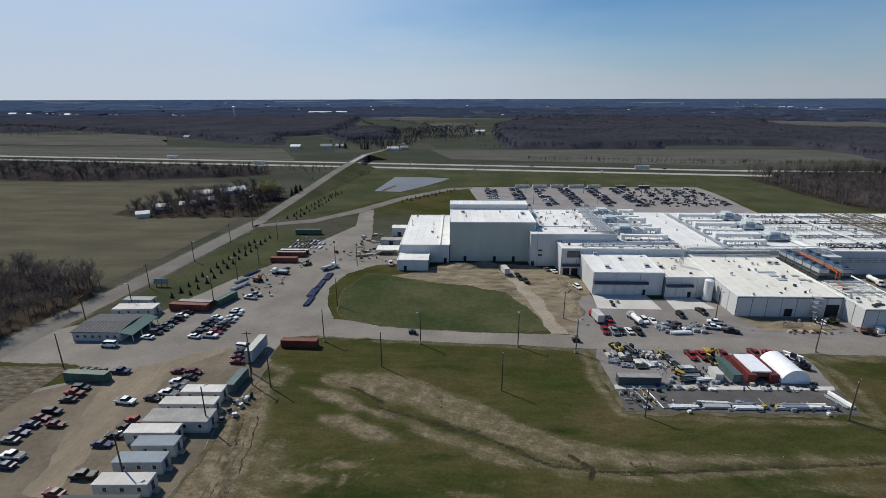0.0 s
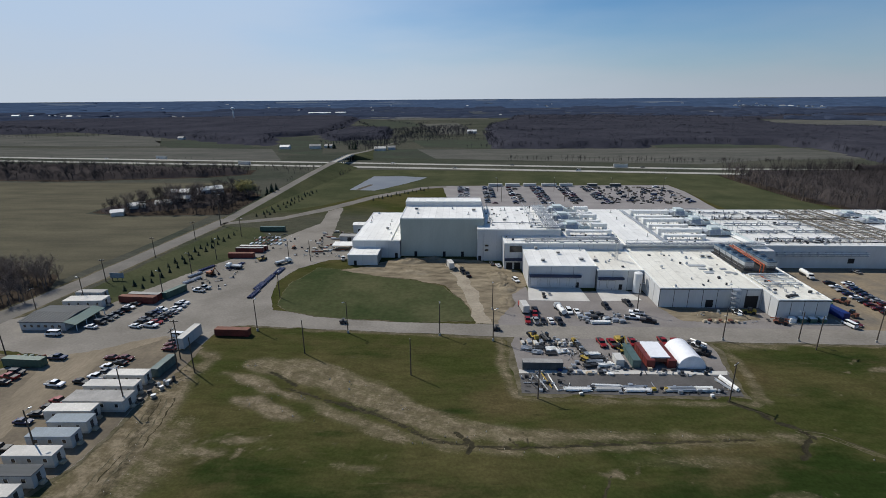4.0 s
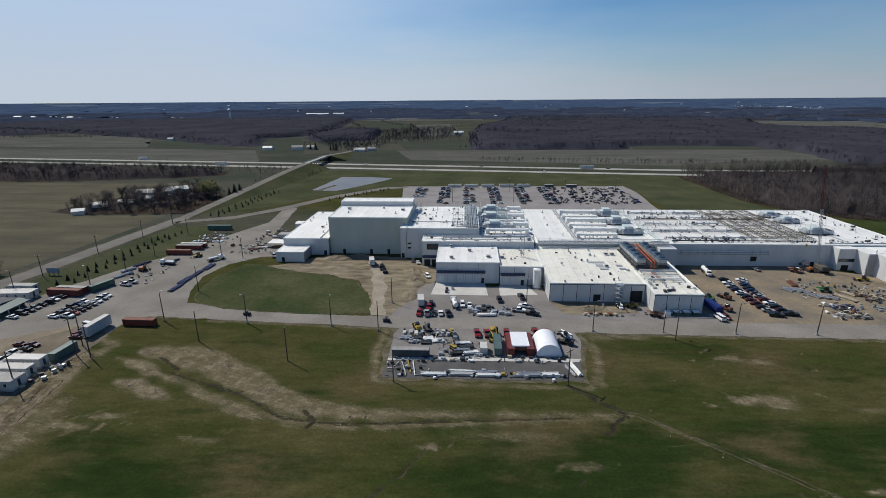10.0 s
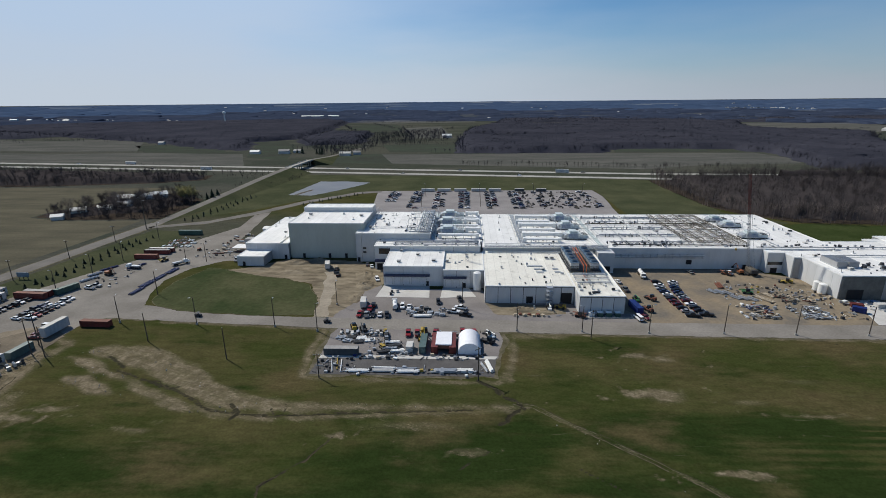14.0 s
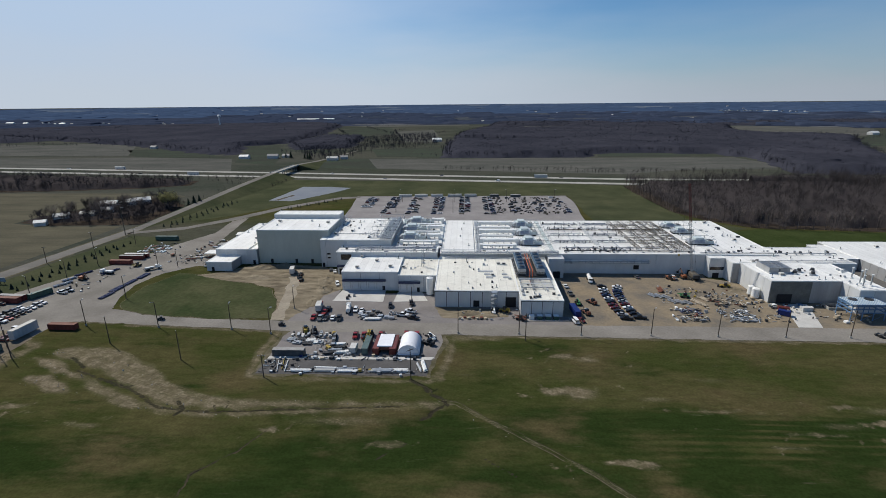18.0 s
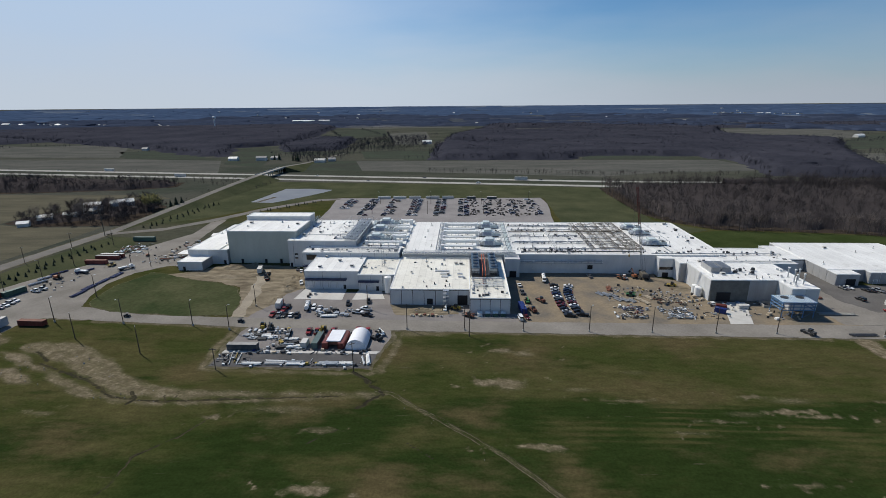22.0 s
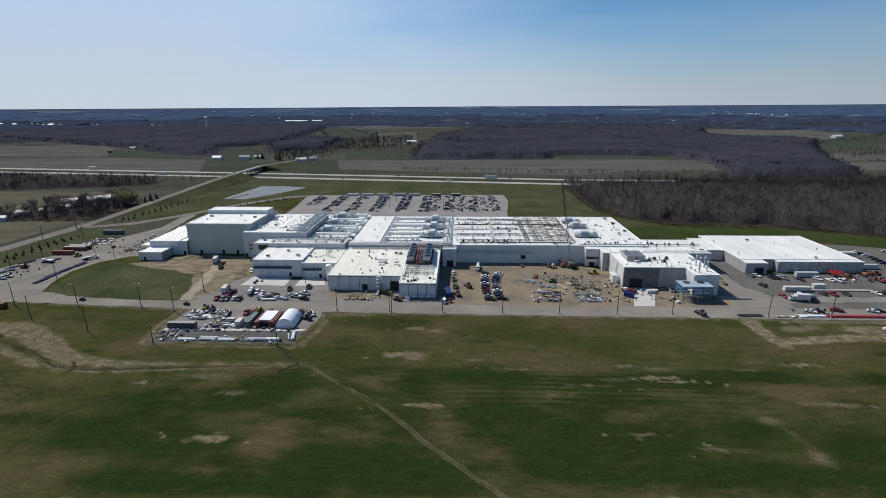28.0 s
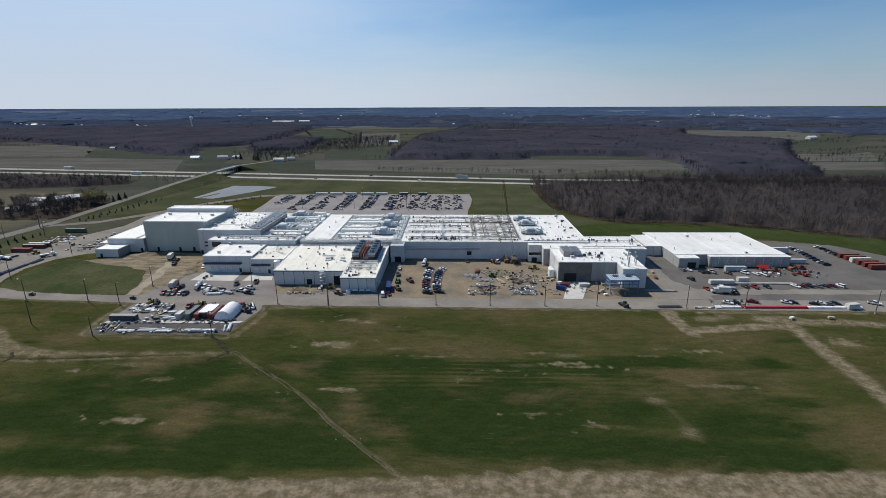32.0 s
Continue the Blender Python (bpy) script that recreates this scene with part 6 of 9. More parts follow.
def car_meshes(kind, paint):
    p = PAINTS[paint]
    if kind == "s":
        low = [(-2.35, 0.35), (2.3, 0.35), (2.38, 0.62), (2.2, 0.78), (1.0, 0.95), (-1.65, 1.0), (-2.35, 0.92)]
        glass, top, w, h = [(1.0, 0.93), (0.25, 1.38), (-0.95, 1.38), (-1.75, 0.97)], (-0.95, 0.25, 1.38), 0.9, 0.32
    elif kind == "u":
        low = [(-2.35, 0.4), (2.3, 0.4), (2.38, 0.75), (2.25, 0.95), (1.1, 1.08), (-2.3, 1.12)]
        glass, top, w, h = [(1.1, 1.06), (0.5, 1.7), (-2.05, 1.72), (-2.3, 1.1)], (-2.05, 0.5, 1.71), 0.95, 0.36
    elif kind == "p":
        low = [(-2.9, 0.5), (2.75, 0.5), (2.85, 0.85), (2.7, 1.05), (1.35, 1.15), (-2.9, 1.15)]
        glass, top, w, h = [(1.35, 1.13), (0.75, 1.82), (-0.75, 1.82), (-0.95, 1.13)], (-0.75, 0.75, 1.82), 0.98, 0.4
    else:
        low = [(-2.7, 0.4), (2.6, 0.4), (2.7, 0.8), (2.5, 1.05), (2.0, 1.2), (-2.7, 1.2)]
        glass, top, w, h = [(2.0, 1.18), (1.35, 2.02), (-2.6, 2.05), (-2.7, 1.18)], (-2.6, 1.35, 2.04), 0.97, 0.36
    body = prism(low, -w, w)
    bmesh.ops.bevel(body, geom=body.edges[:], offset=0.06, segments=1, affect="EDGES")
    house = prism(glass, -w + 0.06, w - 0.06)
    for v in house.verts:
        if v.co.z > 1.25:
            v.co.x *= 0.84
    roof = box(-(w - 0.06) * 0.84, (w - 0.06) * 0.84, top[0], top[1], top[2] - 0.03, top[2] + 0.05, bevel=0.03)
    if kind == "v":
        box(-w + 0.03, w - 0.03, -2.68, 0.2, 1.15, 1.5, roof)
    joined(body, roof)
    out = {"body": mesh_of(body, "body", p), "glasshouse": mesh_of(house, "glasshouse", CAR_GLASS)}
    if kind == "p":
        out["bed"] = mesh_of(box(-0.82, 0.82, -2.75, -1.05, 1.02, 1.19), "bed", DARK_STEEL)
    return out, (low[1][0] - 0.85, low[0][0] + 0.85), w, h


parts_of = {}
first_car = {}


def car(code, x, y, turn, fine=True, group="parked cars"):
    kind, colour = code[0], COLOURS[code[1]]
    m = pose(x, y, 0.12, 0, 0, turn)
    key = (code, fine, group)
    if key in first_car:
        return copy_thing(first_car[key], m)
    name = KINDS[kind]
    words = {"s": "saloon car", "u": "sport utility car", "p": "pickup truck", "v": "passenger van"}[kind]
    u = root(name, label=f"{colour} {words} parked on the lot", category={"p": "pickup", "v": "van"}.get(kind, "car"), group=group)
    u.matrix_basis = m
    shapes, axles, w, r = car_meshes(kind, colour)
    for nm, me in shapes.items():
        part(nm, me, None, u)
    for ax in axles:
        for s in (-1, 1):
            if "wheel" + str(r) not in parts_of:
                parts_of["wheel" + str(r)] = mesh_of(rod((-0.11, 0, 0), (0.11, 0, 0), r, sides=12), "tyre", RUBBER)
            wheel = part("wheel", parts_of["wheel" + str(r)], None, u)
            wheel.matrix_basis = Matrix.Translation((s * (w - 0.1), ax, r - 0.05))
    if fine:
        front, back = axles[0] + 0.83, axles[1] - 0.83
        for s in (-0.62, 0.62):
            part("headlight", box(s - 0.2, s + 0.2, front - 0.05, front + 0.1, 0.62, 0.78), LAMP, u)
            part("tail_light", box(s - 0.16, s + 0.16, back - 0.1, back + 0.08, 0.72, 0.92), TAIL, u)
    first_car[key] = u
    return u


def park(text, turn, wobble, group):
    rp = random.Random(len(text))
    for item in text.split(", "):
        x, y, code = item.split()
        car(code, float(x), float(y), turn + rp.uniform(-wobble, wobble) + rp.choice((0, 180)), True, group)


park("-102 126.5 pb, -107.5 117.5 ux, -107.5 115 pr, -107 112 sx, -107 106.5 ux, -108 104 sm, -108.5 101.2 sb, -102 101.5 sm, -108.5 98.2 sb, -108.5 95.4 sg, -103 90 pw, -102 87 sb", 84, 8, "cars in the sandy lot")
park("-84.5 127 sm, -79.5 127 sm, -79.5 124 sx, -81 121 pw, -80 118.3 sg, -81 115.6 pw, -84 113.2 sx, -90.5 111.5 pw, -82.5 103.4 pr, -83 100.6 sx, -84 97.8 sx, -85 94.6 sb, -82 84.5 px, -84.5 79.5 sm, -117 142.6 vw", 84, 8, "cars in the sandy lot")
park("-107.5 148.5 sw, -106.5 152 ux, -106 154.8 sx, -106 157.6 sg, -106 160.4 sx, -105 163.2 ux, -105 166 sw, -104.5 168.8 sx, -69 133 sm, -70 136 sm, -70 138.8 sx, -70.5 142 vw", 84, 6, "cars in the gravel lot")
park("-91.5 149.5 sw, -86 150 pw, -91.5 152.5 ux, -85.5 153 sr, -91.5 155.5 sg, -85.5 156 sx, -91 158.5 ux, -85.5 159 sx, -91 161.5 sb, -85 162 ss, -90.5 164.5 sw, -85 165 sw, -85 168 us, -85.5 171 sw, -86 184 pw, -85 187 ps", 80, 6, "cars in the gravel lot")
park("53 157.5 pr, 56 157 ps, 58.7 157 sx, 61.5 157.5 sw, 64.5 157 px, 57 167 ux, 56.4 163 pr, 70 166 uw, 73 165.5 sw, 85.5 171 ux, 95 174.5 px, 75.5 140.5 pr, 79 140.5 pr, 86 141 pr, 101 141.5 pr, 96.5 142 pr", 4, 8, "cars in the main yard")
park("95.5 165.0 pw, 92.5 161.0 pw, 97.5 158 px", 70, 10, "cars in the main yard")
park("-33 228.5 pw, 43.5 222 sg, 46.5 219 sw, 53 199 uw, 28.5 214.0 sx, 31 206 px, 29 209.5 ux", 14, 8, "cars on the dirt track")
park("191 198.5 sx, 190.5 194 sw, 190 190 ss, 190 186 sb, 190 182 sw, 190 178 sx, 190 174.4 sm, 190 171 sm, 190.5 167.5 sx, 191 164 ss, 191.5 159.8 px", 86, 7, "cars in the dirt yard")
park("198.5 198 sw, 197.5 194.5 ss, 196.8 191.2 sb, 196.2 188 sx, 196 184.8 sb, 196 181.7 sg, 195.8 178.6 ss, 195.8 175 sm, 195.8 171.5 sw, 196 168 sx, 196.5 164.7 sx, 197.5 160.8 px", 86, 7, "cars in the dirt yard")
park("172.5 198.5 sw, 172.8 188 pg, 168.5 156.5 vw, 171.5 157.5 sm, 232.5 212 pw, 213.5 213 sg", 8, 8, "cars in the dirt yard")
park("338.5 182.5 ux, 356 194.5 ps, 350.5 195 sx, 353.2 194.5 sx, 341 198 sg, 344 198 sw, 364.5 192.5 sx, 374.5 193 uw, 380 191.5 sw, 384 190.5 pw, 340 167.5 sr, 366.5 170.5 pr, 373.5 170.5 sx, 351.5 162 ux, 362 171 sx", 20, 20, "cars beside the low hall")
park("341 148.5 sw, 344.5 148.5 sx, 353.5 150 pr, 370 149.5 sw, 373.2 149.5 sx, 382.5 148 sx, 386 148.5 sw, 389.2 147.5 sg, 393 148.5 sx, 412 148.5 pw", 60, 10, "cars beside the low hall")
park("389.5 172 sw, 393 172 sm, 396.6 172.5 px, 401 172 sg, 405.5 172.5 sx, 409.5 172.5 sm, 413.5 172.5 uw", 30, 10, "cars beside the low hall")
park("434 245 sw, 434.5 241.5 sx, 435 238 sw, 434.5 234 sg, 434 230 sx, 433.5 226 sx, 433 222 sb, 432.5 217.5 sx, 432.3 213.5 ss, 432.5 209 ux, 454 247 sw, 454.5 243 sx, 454.5 238 sx, 454 234 sg, 454 230 sx, 454.5 226 sm", 84, 6, "cars beside the low hall")
rc = random.Random(21)
for cx in (30, 52, 74, 96, 120, 142, 165, 188, 208):
    for side in (-2.7, 2.7):
        for k in range(24):
            y = 368 + k * 3.1
            if rc.random() < (0.5 if cx < 150 else 0.16) and not (cx < 40 and y < 395):
                code = rc.choice("ssssuup") + rc.choice("wssgggxxxxxxbbmmt")
                car(code, cx + side + rc.uniform(-0.3, 0.3), y, 90 + rc.uniform(-3, 3) + rc.choice((0, 180)), False, "cars behind the plant")

# stored material and plant at the far end of the rear car park
bars = []
for k in range(300):
    cx = rc.choice((150, 165, 176, 188, 198, 208)) + rc.gauss(0, 2.6)
    y, w, d = rc.uniform(366, 442), rc.uniform(0.4, 2.2), rc.uniform(0.3, 1.4)
    bars.append((cx, cx + w, y, y + d, 0.06, rc.uniform(0.3, 1.3)))
solids("stored_material_dark", bars[::2], [], DARK_STEEL, "dark crates and steel stored on the car park", "stored material")
solids("stored_material_grey", bars[1::2], [], BROWN_STEEL, "grey crates and steel stored on the car park", "stored material")

# ---- containers, trailers and clutter ----
def container(x, y, length, material, turn=0.0, label="", h=2.6, top=None, name="shipping_container", z=0.1, group="shipping containers"):
    u = root(name, x, y, z, turn, label, "container", group)
    L = length / 2
    part("shell", box(-L, L, -1.2, 1.2, 0.12, h - 0.06), material, u)
    for s in (-1.2, 1.2):
        bm = bmesh.new()
        n = int(length / 0.45)
        rows = [[bm.verts.new((-L + 0.15 + (length - 0.3) * k / n, s + math.copysign(0.06 if k % 4 in (1, 2) else 0.005, s), z)) for k in range(n + 1)] for z in (0.22, h - 0.18)]
        for k in range(n):
            bm.faces.new((rows[0][k], rows[0][k + 1], rows[1][k + 1], rows[1][k]))
        part("side_panel", bm, material, u)
    part("roof", box(-L, L, -1.22, 1.22, h - 0.06, h), top or material, u)
    for sx in (-L, L - 0.14):
        for sy in (-1.26, 1.12):
            part("corner_post", box(sx, sx + 0.14, sy, sy + 0.14, 0, h + 0.02), material, u)
    for s in (-1.15, 0.02):
        part("door", box(L, L + 0.07, s, s + 1.13, 0.2, h - 0.15), material, u)
    return u


def office_trailer(x, y, length, roof, wall, turn=0.0, label="white site office trailer", w=3.4, h=3.3):
    u = root("site_trailer", x, y, 0.12, turn, label, "site trailer", "site office trailers")
    L, W = length / 2, w / 2
    part("body", box(-L, L, -W, W, 0.7, h), wall, u)
    part("skirt", box(-L + 0.1, L - 0.1, -W + 0.08, W - 0.08, 0, 0.7), GREY_SIDING, u)
    part("roof", box(-L - 0.12, L + 0.12, -W - 0.12, W + 0.12, h, h + 0.16, bevel=0.05), roof, u)
    n = int(length / 3.6)
    for k in range(n):
        cx = -L + (k + 0.7) * length / (n + 0.2)
        win = part("window", box(cx - 0.45, cx + 0.45, -W - 0.05, -W, 1.6, 2.5), GLASS, u)
        part("window_frame", joined(box(cx - 0.53, cx - 0.45, -W - 0.08, -W, 1.52, 2.58), box(cx + 0.45, cx + 0.53, -W - 0.08, -W, 1.52, 2.58)), TRIM_WHITE, win)
    door = part("door", box(L, L + 0.06, -0.5, 0.45, 0.75, 2.75), TRIM_DARK, u)
    part("handle", box(L + 0.06, L + 0.12, 0.26, 0.36, 1.6, 1.75), GALV, door)
    part("steps", joined(box(L + 0.06, L + 1.1, -0.6, 0.6, 0, 0.35), box(L + 0.06, L + 0.7, -0.6, 0.6, 0.35, 0.7)), LUMBER, u)
    part("hitch", rod((-L, 0, 0.5), (-L - 1.1, 0, 0.45), 0.08, sides=5), DARK_STEEL, u)
    return u


office_trailer(-69.8, 80.8, 11.6, TRAILER_ROOF, WHITE_TRAILER, 2)
office_trailer(-70.3, 87.2, 11.0, TRAILER_ROOF_BLUE, GREY_SIDING, 2, "pale grey site office trailer")
office_trailer(-70.0, 92.6, 10.0, TRAILER_ROOF_BLUE, WHITE_TRAILER, 2)
office_trailer(-73.5, 97.0, 12.4, TRAILER_ROOF, WHITE_TRAILER, 2)
office_trailer(-69.8, 102.2, 16.4, TRAILER_ROOF_GREY, WHITE_TRAILER, 1, "long white site office trailer with grey roof", 5.2)
office_trailer(-70.6, 108.4, 14.6, TRAILER_ROOF, WHITE_TRAILER, 1)
office_trailer(-69.6, 114.0, 11.2, TRAILER_ROOF, WHITE_TRAILER, 1)
office_trailer(-71.5, 74.6, 16.0, CHARCOAL_ROOF, GREY_SIDING, 2, "grey site office trailer")
office_trailer(-69.5, 69.0, 12.0, TRAILER_ROOF, WHITE_TRAILER, 2)
office_trailer(-127, 175.5, 11.6, TRAILER_ROOF_GREY, GREY_SIDING, 0, "grey site office trailer by the verge")
office_trailer(-123.5, 167.8, 15.5, TRAILER_ROOF, WHITE_TRAILER, 4, "long white site office trailer by the verge", 5.4)
container(-63.6, 121.2, 9.0, TEAL_BOX, 87, "blue grey shipping container on the lot edge", 2.9)
container(-64.9, 138.6, 11.2, GREY_SIDING, 88, "white semi trailer parked on the lot edge", 4.0, TRAILER_ROOF, "semi_trailer", 0.5, "semi trailers")
container(-52.6, 144.4, 12.2, RED_BOX, -2, "rust red shipping container by the road", 2.6, RUST)
container(-109.2, 122.4, 13.0, GREEN_BOX, -3, "green storage container on the sandy lot", 2.8)
container(-105.0, 172.0, 15.5, RED_BOX, -4, "red shipping container", 2.9, RUST)
container(-104.0, 175.0, 13.5, RED_BOX, -4, "red shipping container with pale roof", 2.9, TRAILER_ROOF_GREY)
container(-94.5, 180.5, 10.5, GREEN_BOX, 72, "green storage container", 2.8)
container(-87.8, 231.2, 13.5, RED_BOX, 0, "red storage trailer", 2.6, RUST)
container(-87.2, 240.5, 15, RED_BOX, 0, "red storage trailer with a pale roof", 2.6, TRAILER_ROOF_GREY)
container(-86.8, 244.4, 15, RED_BOX, 0, "red storage trailer with a pale roof", 2.6, TRAILER_ROOF)
container(-91, 284, 15.5, GREEN_BOX, 0, "green storage trailer", 3.0)
container(53.2, 124.9, 12.2, SLATE_BOX, 0, "dark slate shipping container with pale roof", 2.7, TRAILER_ROOF_GREY)
container(82.2, 131.2, 11.0, TEAL_BOX, 90, "blue grey shipping container", 2.7)
container(86.5, 131.6, 11.6, RED_BOX, 90, "red shipping container", 2.7)
container(92.9, 131.6, 11.6, RED_BOX, 90, "red shipping container", 2.7)
u = root("shelter_roof", 89.7, 132.2, 2.7, label="white tarpaulin roof spanning two red containers", category="shelter")
part("sheet", prism([(-5.0, 0.1), (5.0, 0.1), (5.0, 0.5), (-5.0, 0.5)], -2.9, 2.9), FABRIC, u)
part("front_board", box(-2.0, 2.0, -5.1, -5.0, -1.2, 0.1), RUST, u)
container(77.4, 128.6, 4.5, WHITE_TRAILER, 90, "small white storage box", 2.4)
for k, (x, y) in enumerate(((451.5, 227), (452, 222.5), (452.2, 218), (452.4, 213.5), (452.6, 209), (452.8, 204.5))):
    container(x + 6, y - 2, 12.2, WHITE_TRAILER if k == 2 else RED_BOX, 2, "white shipping container in the row" if k == 2 else "rust red shipping container in the row", 2.7, None if k == 2 else RUST, group="row of containers by the bank")
container(371.5, 198.0, 12.0, GREY_SIDING, 0, "pale grey storage container at the hall", 2.8)
container(352, 176.0, 13.0, WHITE_TRAILER, 0, "white flat trailer in the lot", 2.4, TRAILER_ROOF)
container(365.5, 179.5, 6.0, WHITE_TRAILER, 0, "small white storage container", 2.6)
container(397.0, 143.2, 6.1, WHITE_TRAILER, 12, "white storage container beside the road", 2.6)
container(418, 234, 14, WHITE_TRAILER, 0, "white semi trailer behind the hall", 3.6, TRAILER_ROOF, "semi_trailer", 0.3, "semi trailers")
container(416, 213, 12.2, GREY_SIDING, 0, "grey storage container behind the hall", 2.6)
container(170.4, 166.0, 9.5, BLUE_TARP, 96, "blue covered roll container", 2.8)
container(262.5, 166.0, 4.6, BLUE_TARP, -35, "bright blue waste container", 2.3)

# long covered pipe lines beside the road
for x0, x1, m, lab in ((332, 344, FABRIC, "white covered pipe line"), (344.5, 376, RED_PAINT, "red covered pipe line"), (376.5, 402, FABRIC, "white covered pipe line")):
    u = root("covered_pipe_line", (x0 + x1) / 2, 143.4, 0.1, label=lab + " lying beside the road", category="pipe line", group="covered pipe lines")
    w = (x1 - x0) / 2
    part("cover", prism([(-0.9, 0), (0.9, 0), (0.7, 0.8), (-0.7, 0.8)], -w, w), m, u)
    part("lashing", joined(box(-w * 0.5, -w * 0.5 + 0.1, -0.95, 0.95, 0, 0.84), box(w * 0.5, w * 0.5 + 0.1, -0.95, 0.95, 0, 0.84)), DARK_STEEL, u)
u = root("long_trailer_wall", 374, 176.5, 0.1, label="long white lot divider strip", category="divider")
part("slab", box(-17, 17, -0.9, 0.9, 0, 0.5, bevel=0.05), CONCRETE, u)


def quonset(x, y, w, length, h):
    u = root("fabric_shelter", x, y, 0.1, label="white arched fabric storage shelter", category="shelter")
    arch = [(w * math.cos(a), h * math.sin(a)) for a in [math.pi * k / 20 for k in range(21)]]
    bm = bmesh.new()
    n = 9
    rings = []
    for j in range(n):
        sag = 1.0 - (0.012 if j % 2 else 0.0)
        rings.append([bm.verts.new((px * sag, -length / 2 + j * length / (n - 1), pz * sag)) for px, pz in arch])
    for a, b in zip(rings, rings[1:]):
        for k in range(20):
            bm.faces.new((a[k], a[k + 1], b[k + 1], b[k]))
    part("cover", bm, FABRIC, u)
    for s in (-1, 1):
        bm = bmesh.new()
        bm.faces.new([bm.verts.new((px * 0.985, s * (length / 2 - 0.05), pz * 0.985)) for px, pz in arch])
        bm.faces.new([bm.verts.new((px * 0.985, s * (length / 2 - 0.15), pz * 0.985)) for px, pz in reversed(arch)])
        part("end_wall", bm, FABRIC, u)
    part("door", box(-1.6, 1.6, -length / 2 - 0.06, -length / 2 + 0.02, 0, 3.2), FABRIC, u)
    for s in (-w, w):
        part("base_rail", box(s - 0.15, s + 0.15, -length / 2, length / 2, 0, 0.3), DARK_STEEL, u)


quonset(99.0, 131.6, 4.25, 11.6, 4.3)
u = root("event_tent", 388, 199.0, 0.1, label="red tent beside the low hall", category="tent")
part("canopy", prism([(-2.5, 2.0), (2.5, 2.0), (0, 3.6)], -2.6, 2.6), RED_PAINT, u)
for s in (-2.4, 2.4):
    for q in (-2.3, 2.3):
        part("leg", rod((s, q, 0), (s, q, 2.0), 0.06, sides=5), GALV, u)

# large site office with green roof
u = root("site_office", -122.5, 153.2, 0.1, label="low site office with charcoal roof and green lean-to", category="office building")
put("wall_south", box(-132.2, -115.2, 146.2, 146.5, 0.1, 3.2), GREY_SIDING, u)
put("wall_north", box(-132.2, -113.0, 160.2, 160.5, 0.1, 3.2), GREY_SIDING, u)
put("wall_west", box(-132.2, -131.9, 146.5, 160.2, 0.1, 3.2), GREY_SIDING, u)
put("wall_east", box(-115.5, -115.2, 146.5, 160.2, 0.1, 3.2), GREY_SIDING, u)
put("roof", prism([(146.0, 3.2), (160.8, 3.2), (160.8, 3.5), (153.4, 4.2), (146.0, 3.5)], -132.6, -115.4), CHARCOAL_ROOF, u)
bm = bmesh.new()
for k in range(12):
    prism([(146.0, 3.52), (153.4, 4.22), (153.4, 4.28), (146.0, 3.58)], -132.2 + k * 1.4, -132.15 + k * 1.4, bm)
put("roof_seams", bm, TRAILER_ROOF_GREY, u)
bm = bmesh.new()
c = [bm.verts.new(p) for p in ((-115.3, 145.8, 3.6), (-115.3, 160.9, 3.6), (-110.8, 160.9, 2.6), (-110.8, 145.8, 2.6), (-115.3, 145.8, 3.45), (-115.3, 160.9, 3.45), (-110.8, 160.9, 2.45), (-110.8, 145.8, 2.45))]
for f in ((0, 3, 2, 1), (4, 5, 6, 7), (0, 4, 7, 3), (3, 7, 6, 2), (2, 6, 5, 1), (1, 5, 4, 0)):
    bm.faces.new([c[i] for i in f])
put("lean_to_roof", bm, GREEN_ROOF, u, "dark green lean-to roof")
for y in (146.2, 151, 155.8, 160.4):
    put("porch_post", box(-111.2, -111.0, y, y + 0.2, 0.1, 2.6), TRIM_WHITE, u)
for k in range(6):
    win = put("window", box(-130.8 + k * 2.6, -129.9 + k * 2.6, 146.1, 146.2, 1.3, 2.2), GLASS, u)


def shed(name, x0, x1, y0, y1, h, wall, roof, label, rise=0.8):
    u = root(name, (x0 + x1) / 2, (y0 + y1) / 2, 0.05, label=label, category="shed")
    my = (y0 + y1) / 2
    for nm, a in (("wall_south", (x0, x1, y0, y0 + 0.2)), ("wall_north", (x0, x1, y1 - 0.2, y1)), ("wall_west", (x0, x0 + 0.2, y0 + 0.2, y1 - 0.2)), ("wall_east", (x1 - 0.2, x1, y0 + 0.2, y1 - 0.2))):
        put(nm, box(*a, 0.05, h), wall, u)
    put("roof", prism([(y0 - 0.3, h), (y1 + 0.3, h), (y1 + 0.3, h + 0.15), (my, h + rise), (y0 - 0.3, h + 0.15)], x0 - 0.3, x1 + 0.3), roof, u)
    opening(u, (x0 + x1) / 2 - 1.2, (x0 + x1) / 2 + 1.2, y0, 0.05, min(2.6, h - 0.4), "door", TRIM_DARK, TRIM_WHITE, 0.08)
    return u


shed("gas_shed", -39, -30.4, 281, 288, 5.0, PANEL, ROOF, "small pale blue shed behind the west hall")
shed("pipe_shed", -43, -31.5, 262, 267.5, 3.0, GREY_SIDING, TRAILER_ROOF_GREY, "low grey storage shed", 0.3)
u = root("storage_canopy", -37, 248, 0.05, label="low white loading canopy beside the hall", category="canopy")
part("roof", box(-6, 6, -4, 4, 2.6, 2.9), ROOF, u)
for s in (-5.6, 5.6):
    for q in (-3.6, 3.6):
        part("post", box(s - 0.1, s + 0.1, q - 0.1, q + 0.1, 0, 2.6), GALV, u)


